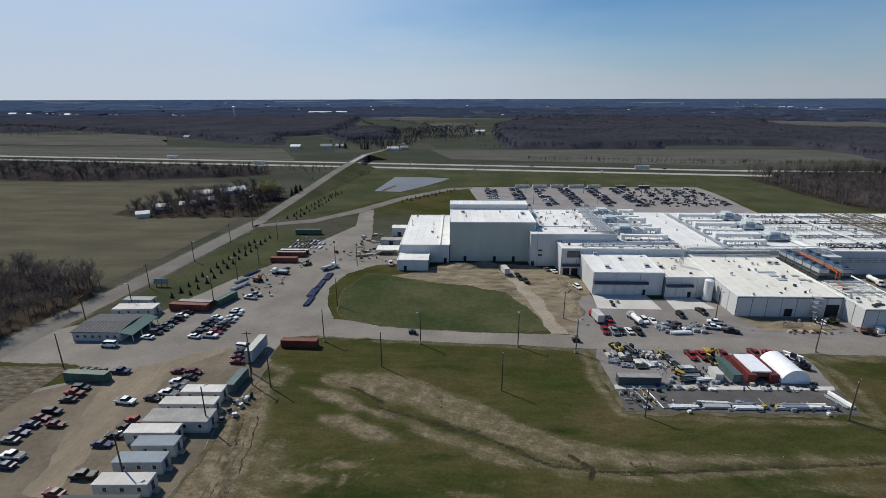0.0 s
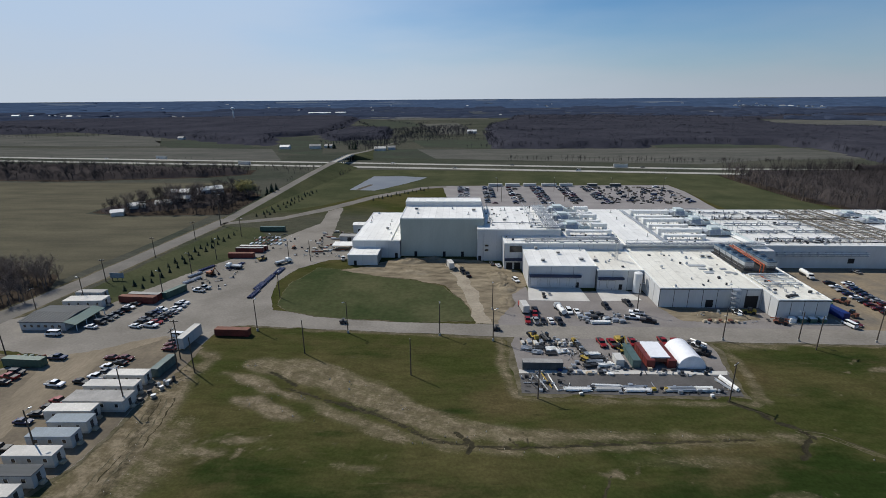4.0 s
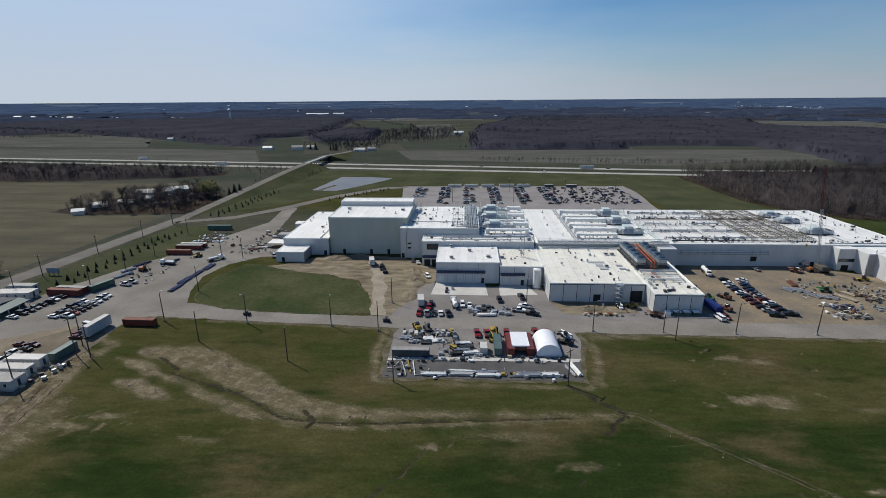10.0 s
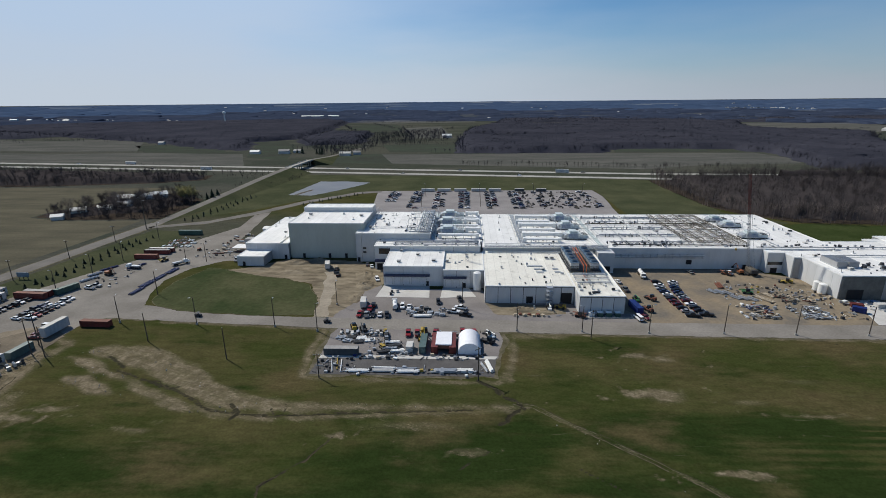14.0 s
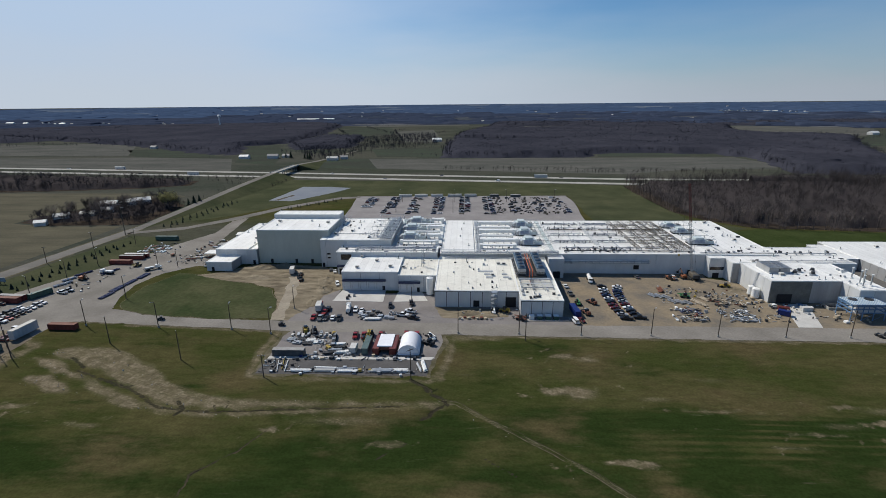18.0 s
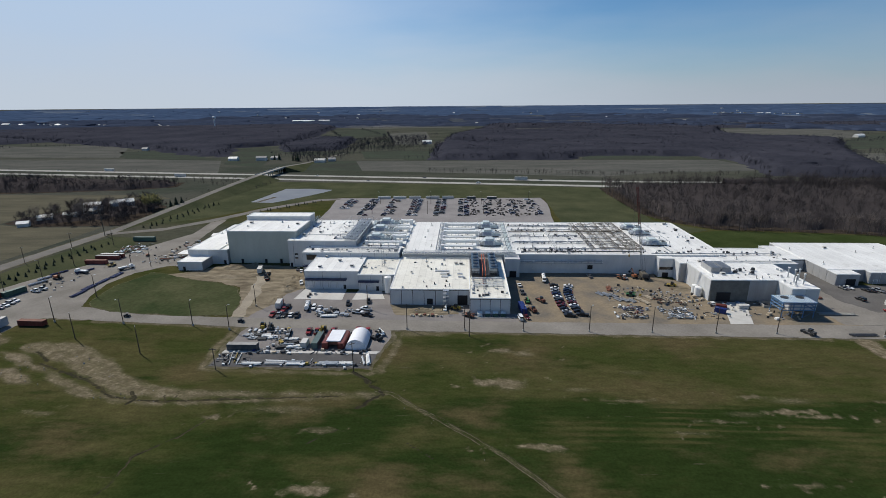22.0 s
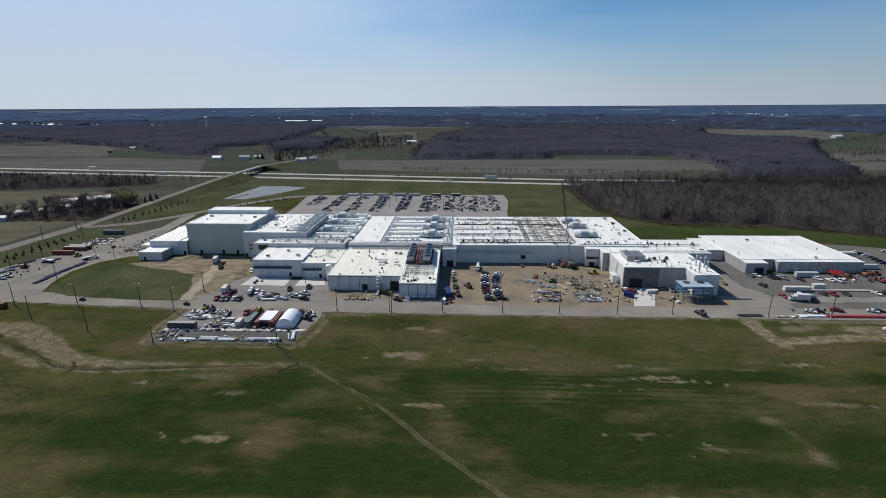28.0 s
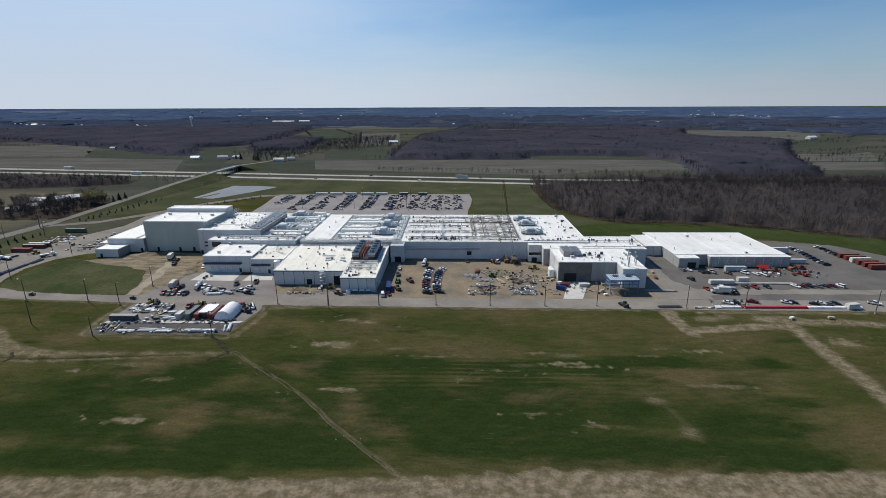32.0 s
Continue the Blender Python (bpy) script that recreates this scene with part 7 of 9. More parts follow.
def bundle(x, y, length, rows, material, turn=0.0, r=0.25, label="bundle of pale pipes on timbers", name="pipe_bundle", layers=2):
    u = root(name, x, y, 0.1, turn, label, "pipe bundle", "stacked material")
    r *= 0.62
    me = mesh_of(rod((-length / 2, 0, 0), (length / 2, 0, 0), r, sides=7), "pipe", material)
    rb = random.Random(int(x * 7 + y * 3))
    for j in range(layers):
        for k in range(rows - j):
            ob = part("pipe", me, None, u)
            ob.matrix_basis = Matrix.Translation((rb.uniform(-0.5, 0.5), (k + j * 0.5 - rows / 2) * r * 2.1, 0.2 + r + j * r * 1.8))
    for s in (-0.35, 0.35):
        part("bearer", box(s * length - 0.1, s * length + 0.1, -rows * r * 1.1, rows * r * 1.1, 0, 0.2), LUMBER, u)
    return u


def stack(x, y, w, d, h, material, turn=0.0, label="pallet stack of building material", name="pallet_stack", n=2):
    w, d, h = w * 0.8, d * 0.8, h * 0.72
    u = root(name, x, y, 0.1, turn, label, "pallet stack", "stacked material")
    rb = random.Random(int(x * 5 + y * 11))
    part("pallet", box(-w / 2, w / 2, -d / 2, d / 2, 0, 0.15), LUMBER, u)
    z = 0.15
    for k in range(n):
        hh = h / n * rb.uniform(0.7, 1.1)
        s = rb.uniform(0.72, 1.0)
        ox, oy = rb.uniform(-0.1, 0.1) * w, rb.uniform(-0.1, 0.1) * d
        part("layer", box(-w / 2 * s + ox, w / 2 * s + ox, -d / 2 * s + oy, d / 2 * s + oy, z, z + hh, bevel=0.04), material, u)
        z += hh
    return u


def beams(x, y, length, count, material, turn=0.0, label="stack of steel beams on timbers", h=0.35):
    u = root("steel_stack", x, y, 0.1, turn, label, "steel stack", "stacked material")
    rb = random.Random(int(x * 3 + y * 13))
    for k in range(count):
        l = length * rb.uniform(0.8, 1.0) / 2
        yy, z = (k % 4 - 1.5) * 0.62, 0.2 + (k // 4) * (h + 0.04)
        bm = box(-l, l, yy - 0.2, yy + 0.2, z, z + 0.06)
        box(-l, l, yy - 0.04, yy + 0.04, z + 0.06, z + h - 0.06, bm)
        box(-l, l, yy - 0.2, yy + 0.2, z + h - 0.06, z + h, bm)
        part("beam", bm, material, u)
    for s in (-0.35, 0.35):
        part("bearer", box(s * length - 0.1, s * length + 0.1, -1.4, 1.4, 0, 0.2), LUMBER, u)


def machine(x, y, turn, material, kind, label):
    u = root(kind, x, y, 0.1, turn, label, "machine", "site machines")
    big = kind in ("excavator", "telehandler", "wheel_loader")
    r = 0.62 if big else 0.35
    if kind == "excavator":
        for s in (-1.1, 1.1):
            part("track", box(s - 0.3, s + 0.3, -1.9, 1.9, 0, 0.85, bevel=0.2), RUBBER, u)
        part("house", box(-1.2, 1.2, -1.8, 0.9, 1.0, 2.2, bevel=0.15), material, u)
        part("cab", box(-1.2, -0.2, 0.0, 1.4, 1.0, 2.9, bevel=0.12), GLASS, u)
        part("boom", rod((0.3, 0.8, 1.6), (0.3, 3.6, 4.6), 0.24, sides=4), material, u)
        part("stick", rod((0.3, 3.6, 4.6), (0.3, 5.6, 2.2), 0.18, sides=4), material, u)
        part("bucket", box(-0.2, 0.8, 5.2, 6.1, 1.2, 2.2, bevel=0.12), DARK_STEEL, u)
    else:
        L, W = (2.3, 1.05) if big else (1.3, 0.7)
        for sx in (-W, W):
            for sy in (-L * 0.6, L * 0.6):
                wheel = part("wheel", rod((-0.18, 0, 0), (0.18, 0, 0), r, sides=12), RUBBER, u)
                wheel.matrix_basis = Matrix.Translation((sx, sy, r))
        part("chassis", box(-W * 0.8, W * 0.8, -L, L, r * 0.8, r * 1.8, bevel=0.1), material, u)
        if kind == "scissor_lift":
            part("scissor_stack", box(-0.5, 0.5, -1.1, 1.1, 0.65, 1.3), DARK_STEEL, u)
            part("platform", box(-0.65, 0.65, -1.3, 1.3, 1.3, 1.45), material, u)
            part("guard_rail", joined(box(-0.65, 0.65, -1.3, -1.24, 2.3, 2.36), box(-0.65, 0.65, 1.24, 1.3, 2.3, 2.36)), material, u)
        elif kind == "telehandler":
            part("cab", box(-0.95, -0.1, -0.8, 0.8, 1.0, 2.5, bevel=0.12), GLASS, u)
            part("boom", rod((0.4, -2.4, 2.1), (0.4, 3.4, 1.5), 0.24, sides=4), material, u)
            part("fork", box(-0.2, 1.0, 3.4, 4.4, 0.5, 0.62), DARK_STEEL, u)
        else:
            part("cab", box(-0.7, 0.7, -0.9, 0.6, 1.1, 2.7, bevel=0.15), GLASS, u)
            part("bonnet", box(-0.75, 0.75, -2.3, -0.9, 1.1, 1.9, bevel=0.12), material, u)
            part("lift_arm", joined(rod((-0.6, 0.6, 1.4), (-0.6, 2.9, 0.7), 0.12, sides=4), rod((0.6, 0.6, 1.4), (0.6, 2.9, 0.7), 0.12, sides=4)), material, u)
            part("bucket", box(-1.2, 1.2, 2.7, 3.5, 0.15, 1.0, bevel=0.15), DARK_STEEL, u)
    return u


def truck(x, y, turn, kind, paint, label):
    u = root(kind, x, y, 0.12, turn, label, "truck", "site trucks")
    part("cab", box(-1.15, 1.15, 1.7, 3.7, 0.7, 2.6, bevel=0.18), paint, u)
    part("windscreen", box(-1.0, 1.0, 3.5, 3.72, 1.6, 2.4), GLASS, u)
    part("bonnet", box(-0.95, 0.95, 3.7, 4.7, 0.6, 1.5, bevel=0.15), paint, u)
    part("frame", box(-0.5, 0.5, -4.4, 3.7, 0.55, 0.85), DARK_STEEL, u)
    if kind == "box_truck":
        part("cargo_box", box(-1.25, 1.25, -4.5, 1.6, 0.9, 3.6, bevel=0.05), WHITE_TRAILER, u)
    elif kind == "tank_truck":
        part("tank", rod((0, -4.4, 1.75), (0, 1.5, 1.75), 1.0, sides=16), TRIM_WHITE, u)
        part("manway", rod((0, -1.4, 2.7), (0, -1.4, 3.0), 0.35, sides=10), GALV, u)
    else:
        part("flat_bed", box(-1.25, 1.25, -4.6, 1.6, 0.9, 1.1), DARK_STEEL, u)
        part("load", box(-1.0, 1.0, -4.0, 0.8, 1.1, 1.9, bevel=0.1), GALV, u)
    for sx in (-0.95, 0.95):
        for sy in (-3.2, -2.1, 3.2):
            wheel = part("wheel", rod((-0.16, 0, 0), (0.16, 0, 0), 0.5, sides=12), RUBBER, u)
            wheel.matrix_basis = Matrix.Translation((sx, sy, 0.4))


truck(52.6, 167.8, 8, "box_truck", RED_PAINT, "red box truck with pale grey body")
truck(66.6, 166.6, 10, "tank_truck", GREY_SIDING, "white tank truck")
truck(22.6, 217.5, 14, "box_truck", DARK_STEEL, "dark truck with a white box body")
truck(-62, 221.5, -40, "flat_bed_truck", TRIM_WHITE, "white flat bed truck")
truck(-84, 214, 80, "flat_bed_truck", TRIM_WHITE, "white flat bed truck with a load")
truck(344.5, 162.5, 84, "box_truck", GREY_SIDING, "white box truck in the lot")
truck(350, 166.5, 80, "flat_bed_truck", TRIM_WHITE, "white flat bed truck in the lot")
truck(187, 207.5, 175, "tank_truck", TRIM_WHITE, "white tank truck at the yard wall")
# laydown yard
for k in range(4):
    bundle(61.5 + k * 8.4 + (k > 2) * 3, 113.6 + (k % 2) * 0.3, 7.2, 6, (TRIM_WHITE, WHITE_TRAILER)[k % 2], 1, 0.22, "bundle of white pipes on timbers")
bundle(70.2, 115.6, 8, 4, TRIM_WHITE, -2, 0.2, "bundle of white pipes on timbers")
bundle(78, 115.2, 7, 5, GALV, 2, 0.18)
beams(91, 114.2, 8, 7, GALV, 1)
beams(97.5, 114.4, 6, 5, TRIM_WHITE, 3)
bundle(105.5, 117.5, 7, 4, TRIM_WHITE, 104, 0.3, "bundle of white pipes on timbers")
bundle(103.8, 116.8, 6, 3, GALV, 110, 0.22)
for k in range(5):
    bundle(48.6 + k * 1.6, 116.8 + (k % 2), 8, 3, (DARK_STEEL, DARK_STEEL, GALV, YELLOW, TRIM_WHITE)[k], 112 - k * 3, 0.1, ("bundle of dark steel bars", "bundle of dark steel bars", "bundle of grey pipes", "bundle of yellow pipes", "bundle of white pipes")[k] + " on timbers")
for x, y, w, d, h, m in ((64, 122.6, 2.2, 1.6, 1.1, GALV), (67, 122.2, 2.4, 1.6, 0.9, LUMBER), (70.4, 122.4, 2.0, 1.8, 1.2, DARK_STEEL), (73, 121.8, 2.4, 1.4, 0.8, TRIM_WHITE), (61.5, 122.9, 1.8, 1.4, 1.3, DARK_STEEL), (86, 124.5, 2, 1.4, 1.2, LUMBER),
                         (58.4, 123.2, 1.6, 1.2, 1.1, BLUE_TARP), (90, 124.4, 1.8, 1.4, 0.9, DARK_STEEL), (76.5, 125.6, 1.8, 1.4, 0.9, GALV), (103, 124, 1.4, 1.2, 0.8, DARK_STEEL), (83, 113.8, 1.4, 1.2, 1.3, YELLOW), (86.4, 113.9, 1.2, 1.2, 1.2, YELLOW), (62, 111.4, 1.3, 1.0, 0.9, TRIM_WHITE), (98, 111.2, 1.2, 1.0, 0.9, TRIM_WHITE)):
    stack(x, y, w, d, h, m, random.uniform(-20, 20))
for k in range(4):
    stack(49.2 + k * 2.1, 140.8 + (k % 2) * 0.9, 1.6, 3.4, 1.0, (WHITE_TRAILER, GALV)[k % 2], 8, "white wrapped material stack")
for k in range(5):
    stack(61.2 + (k % 3) * 1.9, 139.6 + (k // 3) * 2.2, 1.5, 1.5, 1.5, (WHITE_TRAILER, GALV)[k % 2], 15, "white wrapped material stack")
for k, (x, y) in enumerate(((50, 137), (54, 137.5), (58, 136.8), (53, 134.5), (57.5, 133.8), (61.5, 135.2))):
    beams(x, y, 4.2, 4, (GALV, DARK_STEEL, TRIM_WHITE)[k % 3], 10 * (k % 3) - 8)
for k, (x, y) in enumerate(((70.5, 133.5), (71.5, 131), (70, 129), (73, 127.2), (68.5, 126.6))):
    beams(x, y, 5.5, 6, (TRIM_WHITE, DARK_STEEL, GALV)[k % 3], 3 * k)
machine(53.4, 144.6, 20, YELLOW, "wheel_loader", "yellow wheel loader")
machine(57.2, 143.8, 200, DARK_STEEL, "telehandler", "black telehandler")
machine(66.4, 141.2, 10, YELLOW, "scissor_lift", "yellow scissor lift")
for k in range(5):
    machine(67.0 + k * 0.35, 140.0 - k * 1.9, 12, DARK_STEEL if k % 2 else GALV, "scissor_lift", "dark scissor lift in a row")
machine(67.2, 129.6, 40, YELLOW, "scissor_lift", "yellow scissor lift")
machine(81.6, 141.4, 190, YELLOW, "excavator", "yellow excavator with folded boom")
machine(80.6, 136.8, 10, YELLOW, "telehandler", "yellow telehandler")
machine(107.2, 139.4, 30, TRIM_WHITE, "telehandler", "white telehandler with a raised boom")
machine(106.4, 134.6, 60, DARK_STEEL, "wheel_loader", "dark skid loader")
# main yard
for k, (x, y) in enumerate(((75, 160), (78.5, 161), (82.5, 159.6), (85.5, 158.6), (76.5, 163.5), (80.6, 164), (73.4, 161.5), (87.6, 157.8))):
    stack(x, y, 3.0, 2.4, 1.5, (GALV, DARK_STEEL, GALV, GALV)[k % 4], 8 * (k % 3), "grey pile of duct sections", "duct_stack", 4)
beams(79.5, 157, 8, 6, TRIM_WHITE, 4)
for x, y in ((63, 183), (65.4, 183.6), (62.8, 180)):
    stack(x, y, 1.5, 1.8, 1.5, DARK_STEEL if x < 64 else GALV, 8)
for k in range(7):
    stack(118.5 + k * 1.9, 158.6 + (k % 2) * 0.8, 2.2, 1.6, 1.0, RUST if k % 2 else LUMBER, 20 * k, "rusty scrap stack")
machine(138.6, 166.6, 70, YELLOW, "wheel_loader", "yellow wheel loader by the wall")
machine(145.2, 158.0, 60, RUST, "telehandler", "brown telehandler by the wall")
machine(133.6, 165.6, 0, TRIM_WHITE, "telehandler", "white boom lift at the wall")


def cart(x, y, turn):
    u = root("utility_cart", x, y, 0.14, turn, "small dark utility cart on the road", "utility cart", "utility carts")
    part("body", box(-1.3, 1.3, -0.7, 0.7, 0.35, 0.85, bevel=0.1), DARK_STEEL, u)
    part("cargo_bed", box(-1.4, -0.35, -0.72, 0.72, 0.85, 1.15, bevel=0.05), TRIM_DARK, u)
    part("seat", box(-0.3, 0.25, -0.6, 0.6, 0.85, 1.35, bevel=0.08), TRIM_DARK, u)
    part("roof", box(-0.5, 0.75, -0.68, 0.68, 1.85, 1.93, bevel=0.03), DARK_STEEL, u)
    for px, py in ((-0.45, -0.62), (-0.45, 0.62), (0.7, -0.62), (0.7, 0.62)):
        part("post", rod((px, py, 0.85), (px * 0.95, py, 1.86), 0.04, sides=5), TRIM_DARK, u)
    for px in (-0.9, 0.9):
        for py in (-0.72, 0.72):
            part("wheel", rod((px, py - 0.12, 0.32), (px, py + 0.12, 0.32), 0.32, sides=12), RUBBER, u)


cart(41, 150.2, 3)
cart(-15.5, 154.5, 3)
for k in range(4):
    u = root("transformer", 150.0 + k * 3.6, 159.2, 0.1, label="pale green pad transformer with white hood" if k else "white generator on the pad", category="transformer", group="transformers at the corner block")
    part("case", box(-1.1, 1.1, -0.8, 0.9, 0, 1.7, bevel=0.06), GREEN_BOX if k else TRIM_WHITE, u)
    part("hood", prism([(-0.9, 1.7), (1.0, 1.7), (1.0, 1.95)], -1.2, 1.2), TRIM_WHITE, u)
    part("plinth", box(-1.5, 1.5, -1.3, 1.2, -0.05, 0.02), CONCRETE, u)
u = root("kerb", 156.0, 157.2, 0.08, label="pale concrete kerb round the transformers", category="kerb")
part("run", box(-11, 10.5, -0.2, 0.2, 0, 0.3), CONCRETE, u)
part("return", box(10.5, 10.9, -0.2, 3.4, 0, 0.3), CONCRETE, u)
# steel stair tower in front of the south block
u = root("stair_tower", 134.0, 169.0, 0.1, label="galvanised scaffold stair tower at the wall", category="stair tower")
for sx in (-1.4, 1.4):
    for sy in (-1.0, 1.6):
        part("upright", rod((sx, sy, 0), (sx, sy, 9.4), 0.06, sides=5), GALV, u)
for k in range(5):
    z = 1.6 + k * 1.8
    part("landing", box(-1.4, 1.4, -1.0, 1.6, z, z + 0.06), GALV, u)
    part("flight", rod((-1.2 if k % 2 else 1.2, 0, z - 1.7), (1.2 if k % 2 else -1.2, 0, z), 0.09, sides=4), GALV, u)
    part("brace", rod((-1.4, -1.0, z), (1.4, -1.0, z + 1.6 if k < 4 else z), 0.04, sides=4), GALV, u)
# dirt yard
beams(219, 194.5, 7, 6, RUST, 80, "rusty steel sections")
for x, y, n in ((212.6, 187.2, 5), (215.4, 186.4, 7), (218.4, 185.4, 6), (219.6, 180.2, 6), (222.6, 179.4, 8), (225.8, 178.6, 6)):
    beams(x, y, 5.4, n, GALV if n % 2 else DULL_METAL, 118, "flat stack of grey steel sections", 0.22)
beams(231, 178.5, 9, 4, LUMBER, 118, "pale timber stack")
beams(235.5, 183, 6, 4, LUMBER, 112, "pale timber stack")
machine(227.5, 185.5, 70, GREEN_PAINT, "telehandler", "green telehandler")
machine(253.5, 199.2, 60, YELLOW, "wheel_loader", "yellow wheel loader")
machine(230.5, 210.5, 40, RUSTY_ORANGE, "telehandler", "orange telehandler")
machine(238, 212.4, 10, RUSTY_ORANGE, "excavator", "orange mini excavator")
machine(175.4, 165.0, 20, RUST, "wheel_loader", "brown skid loader")
machine(181, 177, 30, RUST, "wheel_loader", "brown skid loader")
machine(174, 176, 0, GREEN_PAINT, "telehandler", "green telehandler by the corner block")
rg = random.Random(77)
GREYS, BROWNS = (DULL_METAL, GALV, GREY_SIDING, DULL_METAL, DARK_STEEL, TRIM_WHITE), (LUMBER, RUST, DULL_METAL, BROWN_STEEL, LUMBER, DARK_STEEL)
for hx, hy, hw, hd, count, choice in ((243.5, 178, 6.5, 4.5, 46, BROWNS), (241.5, 164, 6.4, 5.6, 84, GREYS), (221.5, 161.5, 6.0, 3.2, 40, (LUMBER, DULL_METAL, WHITE_TRAILER, DARK_STEEL)), (223, 168.5, 5.0, 2.6, 26, (DARK_STEEL, NAVY_PIPE, DULL_METAL))):
    u = root("duct_heap", hx, hy, 0.1, label="loose heap of sheet metal ducts and pipes", category="duct heap", group="heaps in the dirt yard")
    for k in range(count):
        l, w, h = rg.uniform(1.2, 3.6), rg.uniform(0.2, 0.65), rg.uniform(0.15, 0.5)
        ob = part("duct_section", box(-l / 2, l / 2, -w / 2, w / 2, 0, h, bevel=0.04), rg.choice(choice), u)
        ob.matrix_basis = pose(rg.uniform(-hw, hw), rg.uniform(-hd, hd), rg.uniform(0, 0.6), rg.uniform(-8, 8), rg.uniform(-8, 8), rg.choice((0, 90, 0)) + rg.uniform(-30, 30))
for k in range(18):
    x, y = rg.uniform(213, 226), rg.uniform(157, 173)
    stack(x, y, rg.uniform(1.0, 2.6), rg.uniform(0.8, 1.5), rg.uniform(0.5, 1.3), rg.choice((TRIM_WHITE, LUMBER, DARK_STEEL, GALV, RUST)), rg.uniform(0, 180), "loose site material on a pallet")
for k in range(24):
    x, y = rg.uniform(226, 252), rg.uniform(172, 196)
    stack(x, y, rg.uniform(0.8, 2.0), rg.uniform(0.6, 1.4), rg.uniform(0.4, 1.2), rg.choice((LUMBER, LUMBER, DARK_STEEL, RUST, YELLOW)), rg.uniform(0, 180), "loose site material on a pallet")
for x, y, m in ((258.5, 184, LUMBER), (261, 181, LUMBER), (264, 176, TRIM_WHITE), (266, 173, DARK_STEEL), (276, 176, BLUE_STEEL), (279, 173.5, TRIM_WHITE), (283.5, 163.5, LUMBER), (284, 158.5, TRIM_WHITE)):
    stack(x, y, 2.6, 2.0, 1.4, m, 15)
beams(314.6, 164.8, 17, 4, CONCRETE, -2, "long pale beams laid beside the platform")
beams(310.5, 143.6, 12, 4, DARK_STEEL, 2, "dark steel sections beside the road", 0.25)
machine(288.7, 144.2, 20, DARK_STEEL, "wheel_loader", "dark skid loader beside the road")
machine(394.5, 196.3, 30, RUSTY_ORANGE, "telehandler", "orange telehandler at the hall")
machine(404.5, 198.4, 190, RUSTY_ORANGE, "excavator", "orange excavator with a folded boom")
machine(412.5, 201.5, 60, RED_PAINT, "telehandler", "red boom lift at the hall")
machine(406.4, 190.4, 4, RED_PAINT, "wheel_loader", "red loader in the car park")
stack(360.8, 131, 3.2, 1.8, 1.2, TRIM_WHITE, 20, "white wrapped material lying on bare dirt")
stack(379, 131.4, 3.4, 1.8, 1.2, LUMBER, -10, "pale material lying on bare dirt")
for k in range(14):
    stack(322 + rg.uniform(0, 14), 142.6 + rg.uniform(-0.6, 1.2), rg.uniform(1.5, 4), 1.2, 0.8, rg.choice((LUMBER, TRIM_WHITE, GALV)), rg.uniform(-10, 10), "loose site material beside the road")
for k in range(12):
    stack(rg.uniform(388, 415), rg.uniform(190, 200), rg.uniform(1.5, 3.2), 1.6, 1.2, rg.choice((RED_PAINT, RUST, DARK_STEEL, TRIM_WHITE)), rg.uniform(0, 180), "red and dark material stack at the hall")
for k in range(10):
    stack(rg.uniform(408, 440), rg.uniform(140, 147), rg.uniform(1.5, 3.0), 1.6, 1.0, rg.choice((GALV, DARK_STEEL, TRIM_WHITE)), rg.uniform(0, 180), "loose site material beside the road")
for k in range(12):
    stack(rg.uniform(311, 322), rg.uniform(182, 200), rg.uniform(1.5, 3.0), 1.6, 1.3, rg.choice((RUST, DARK_STEEL, LUMBER)), rg.uniform(0, 180), "dark site material between the buildings")
# pit, bins and boxes on the slab before the unfinished front
u = root("concrete_pit", 291, 174.6, 0.1, label="low open concrete basin beside the slab", category="basin")
for x0, x1, y0, y1 in ((-5, 5, -2.6, -2.3), (-5, 5, 2.3, 2.6), (-5, -4.7, -2.3, 2.3), (4.7, 5, -2.3, 2.3)):
    part("wall", box(x0, x1, y0, y1, 0, 1.3, bevel=0.03), CONCRETE, u)
part("floor", box(-4.7, 4.7, -2.3, 2.3, 0, 0.12), DARK_ASPHALT, u)
container(275.6, 171.4, 4.6, WHITE_TRAILER, 3, "small white storage box on the slab", 1.7)
container(265.6, 171.4, 4.4, RED_BOX, -20, "small red waste bin on the slab", 1.6)
for k in range(15):
    stack(rg.uniform(253, 272), rg.uniform(168, 179), rg.uniform(0.8, 2.2), rg.uniform(0.6, 1.4), rg.uniform(0.5, 1.4), rg.choice((LUMBER, DULL_METAL, DARK_STEEL, WHITE_TRAILER, RUST)), rg.uniform(0, 180), "loose site material at the slab")
for k in range(9):
    stack(rg.uniform(283, 300), rg.uniform(158, 170), rg.uniform(0.8, 2.2), rg.uniform(0.6, 1.2), rg.uniform(0.4, 1.1), rg.choice((LUMBER, DULL_METAL, WHITE_TRAILER, BROWN_STEEL)), rg.uniform(0, 180), "loose site material near the platform")
# heaps beside the long white hall
for k in range(26):
    stack(rg.uniform(-57, -40), rg.uniform(242, 283), rg.uniform(1.4, 4.0), rg.uniform(0.8, 2.0), rg.uniform(0.6, 1.6), rg.choice((RUST, RUST, BROWN_STEEL, DARK_STEEL, WHITE_TRAILER, LUMBER)), rg.uniform(-30, 30), "brown and rusty material stack beside the hall")
# west lot
for x, y, n in ((-60.6, 181.2, 9), (-61.6, 190.6, 13), (-61.0, 200, 10), (-60.2, 210, 12)):
    bundle(x, y, 8.6, n, NAVY_PIPE, 88, 0.2, "stack of dark blue coated pipes", layers=2)
bundle(-84.5, 217, 10, 8, NAVY_PIPE, 70, 0.2, "stack of dark blue coated pipes")
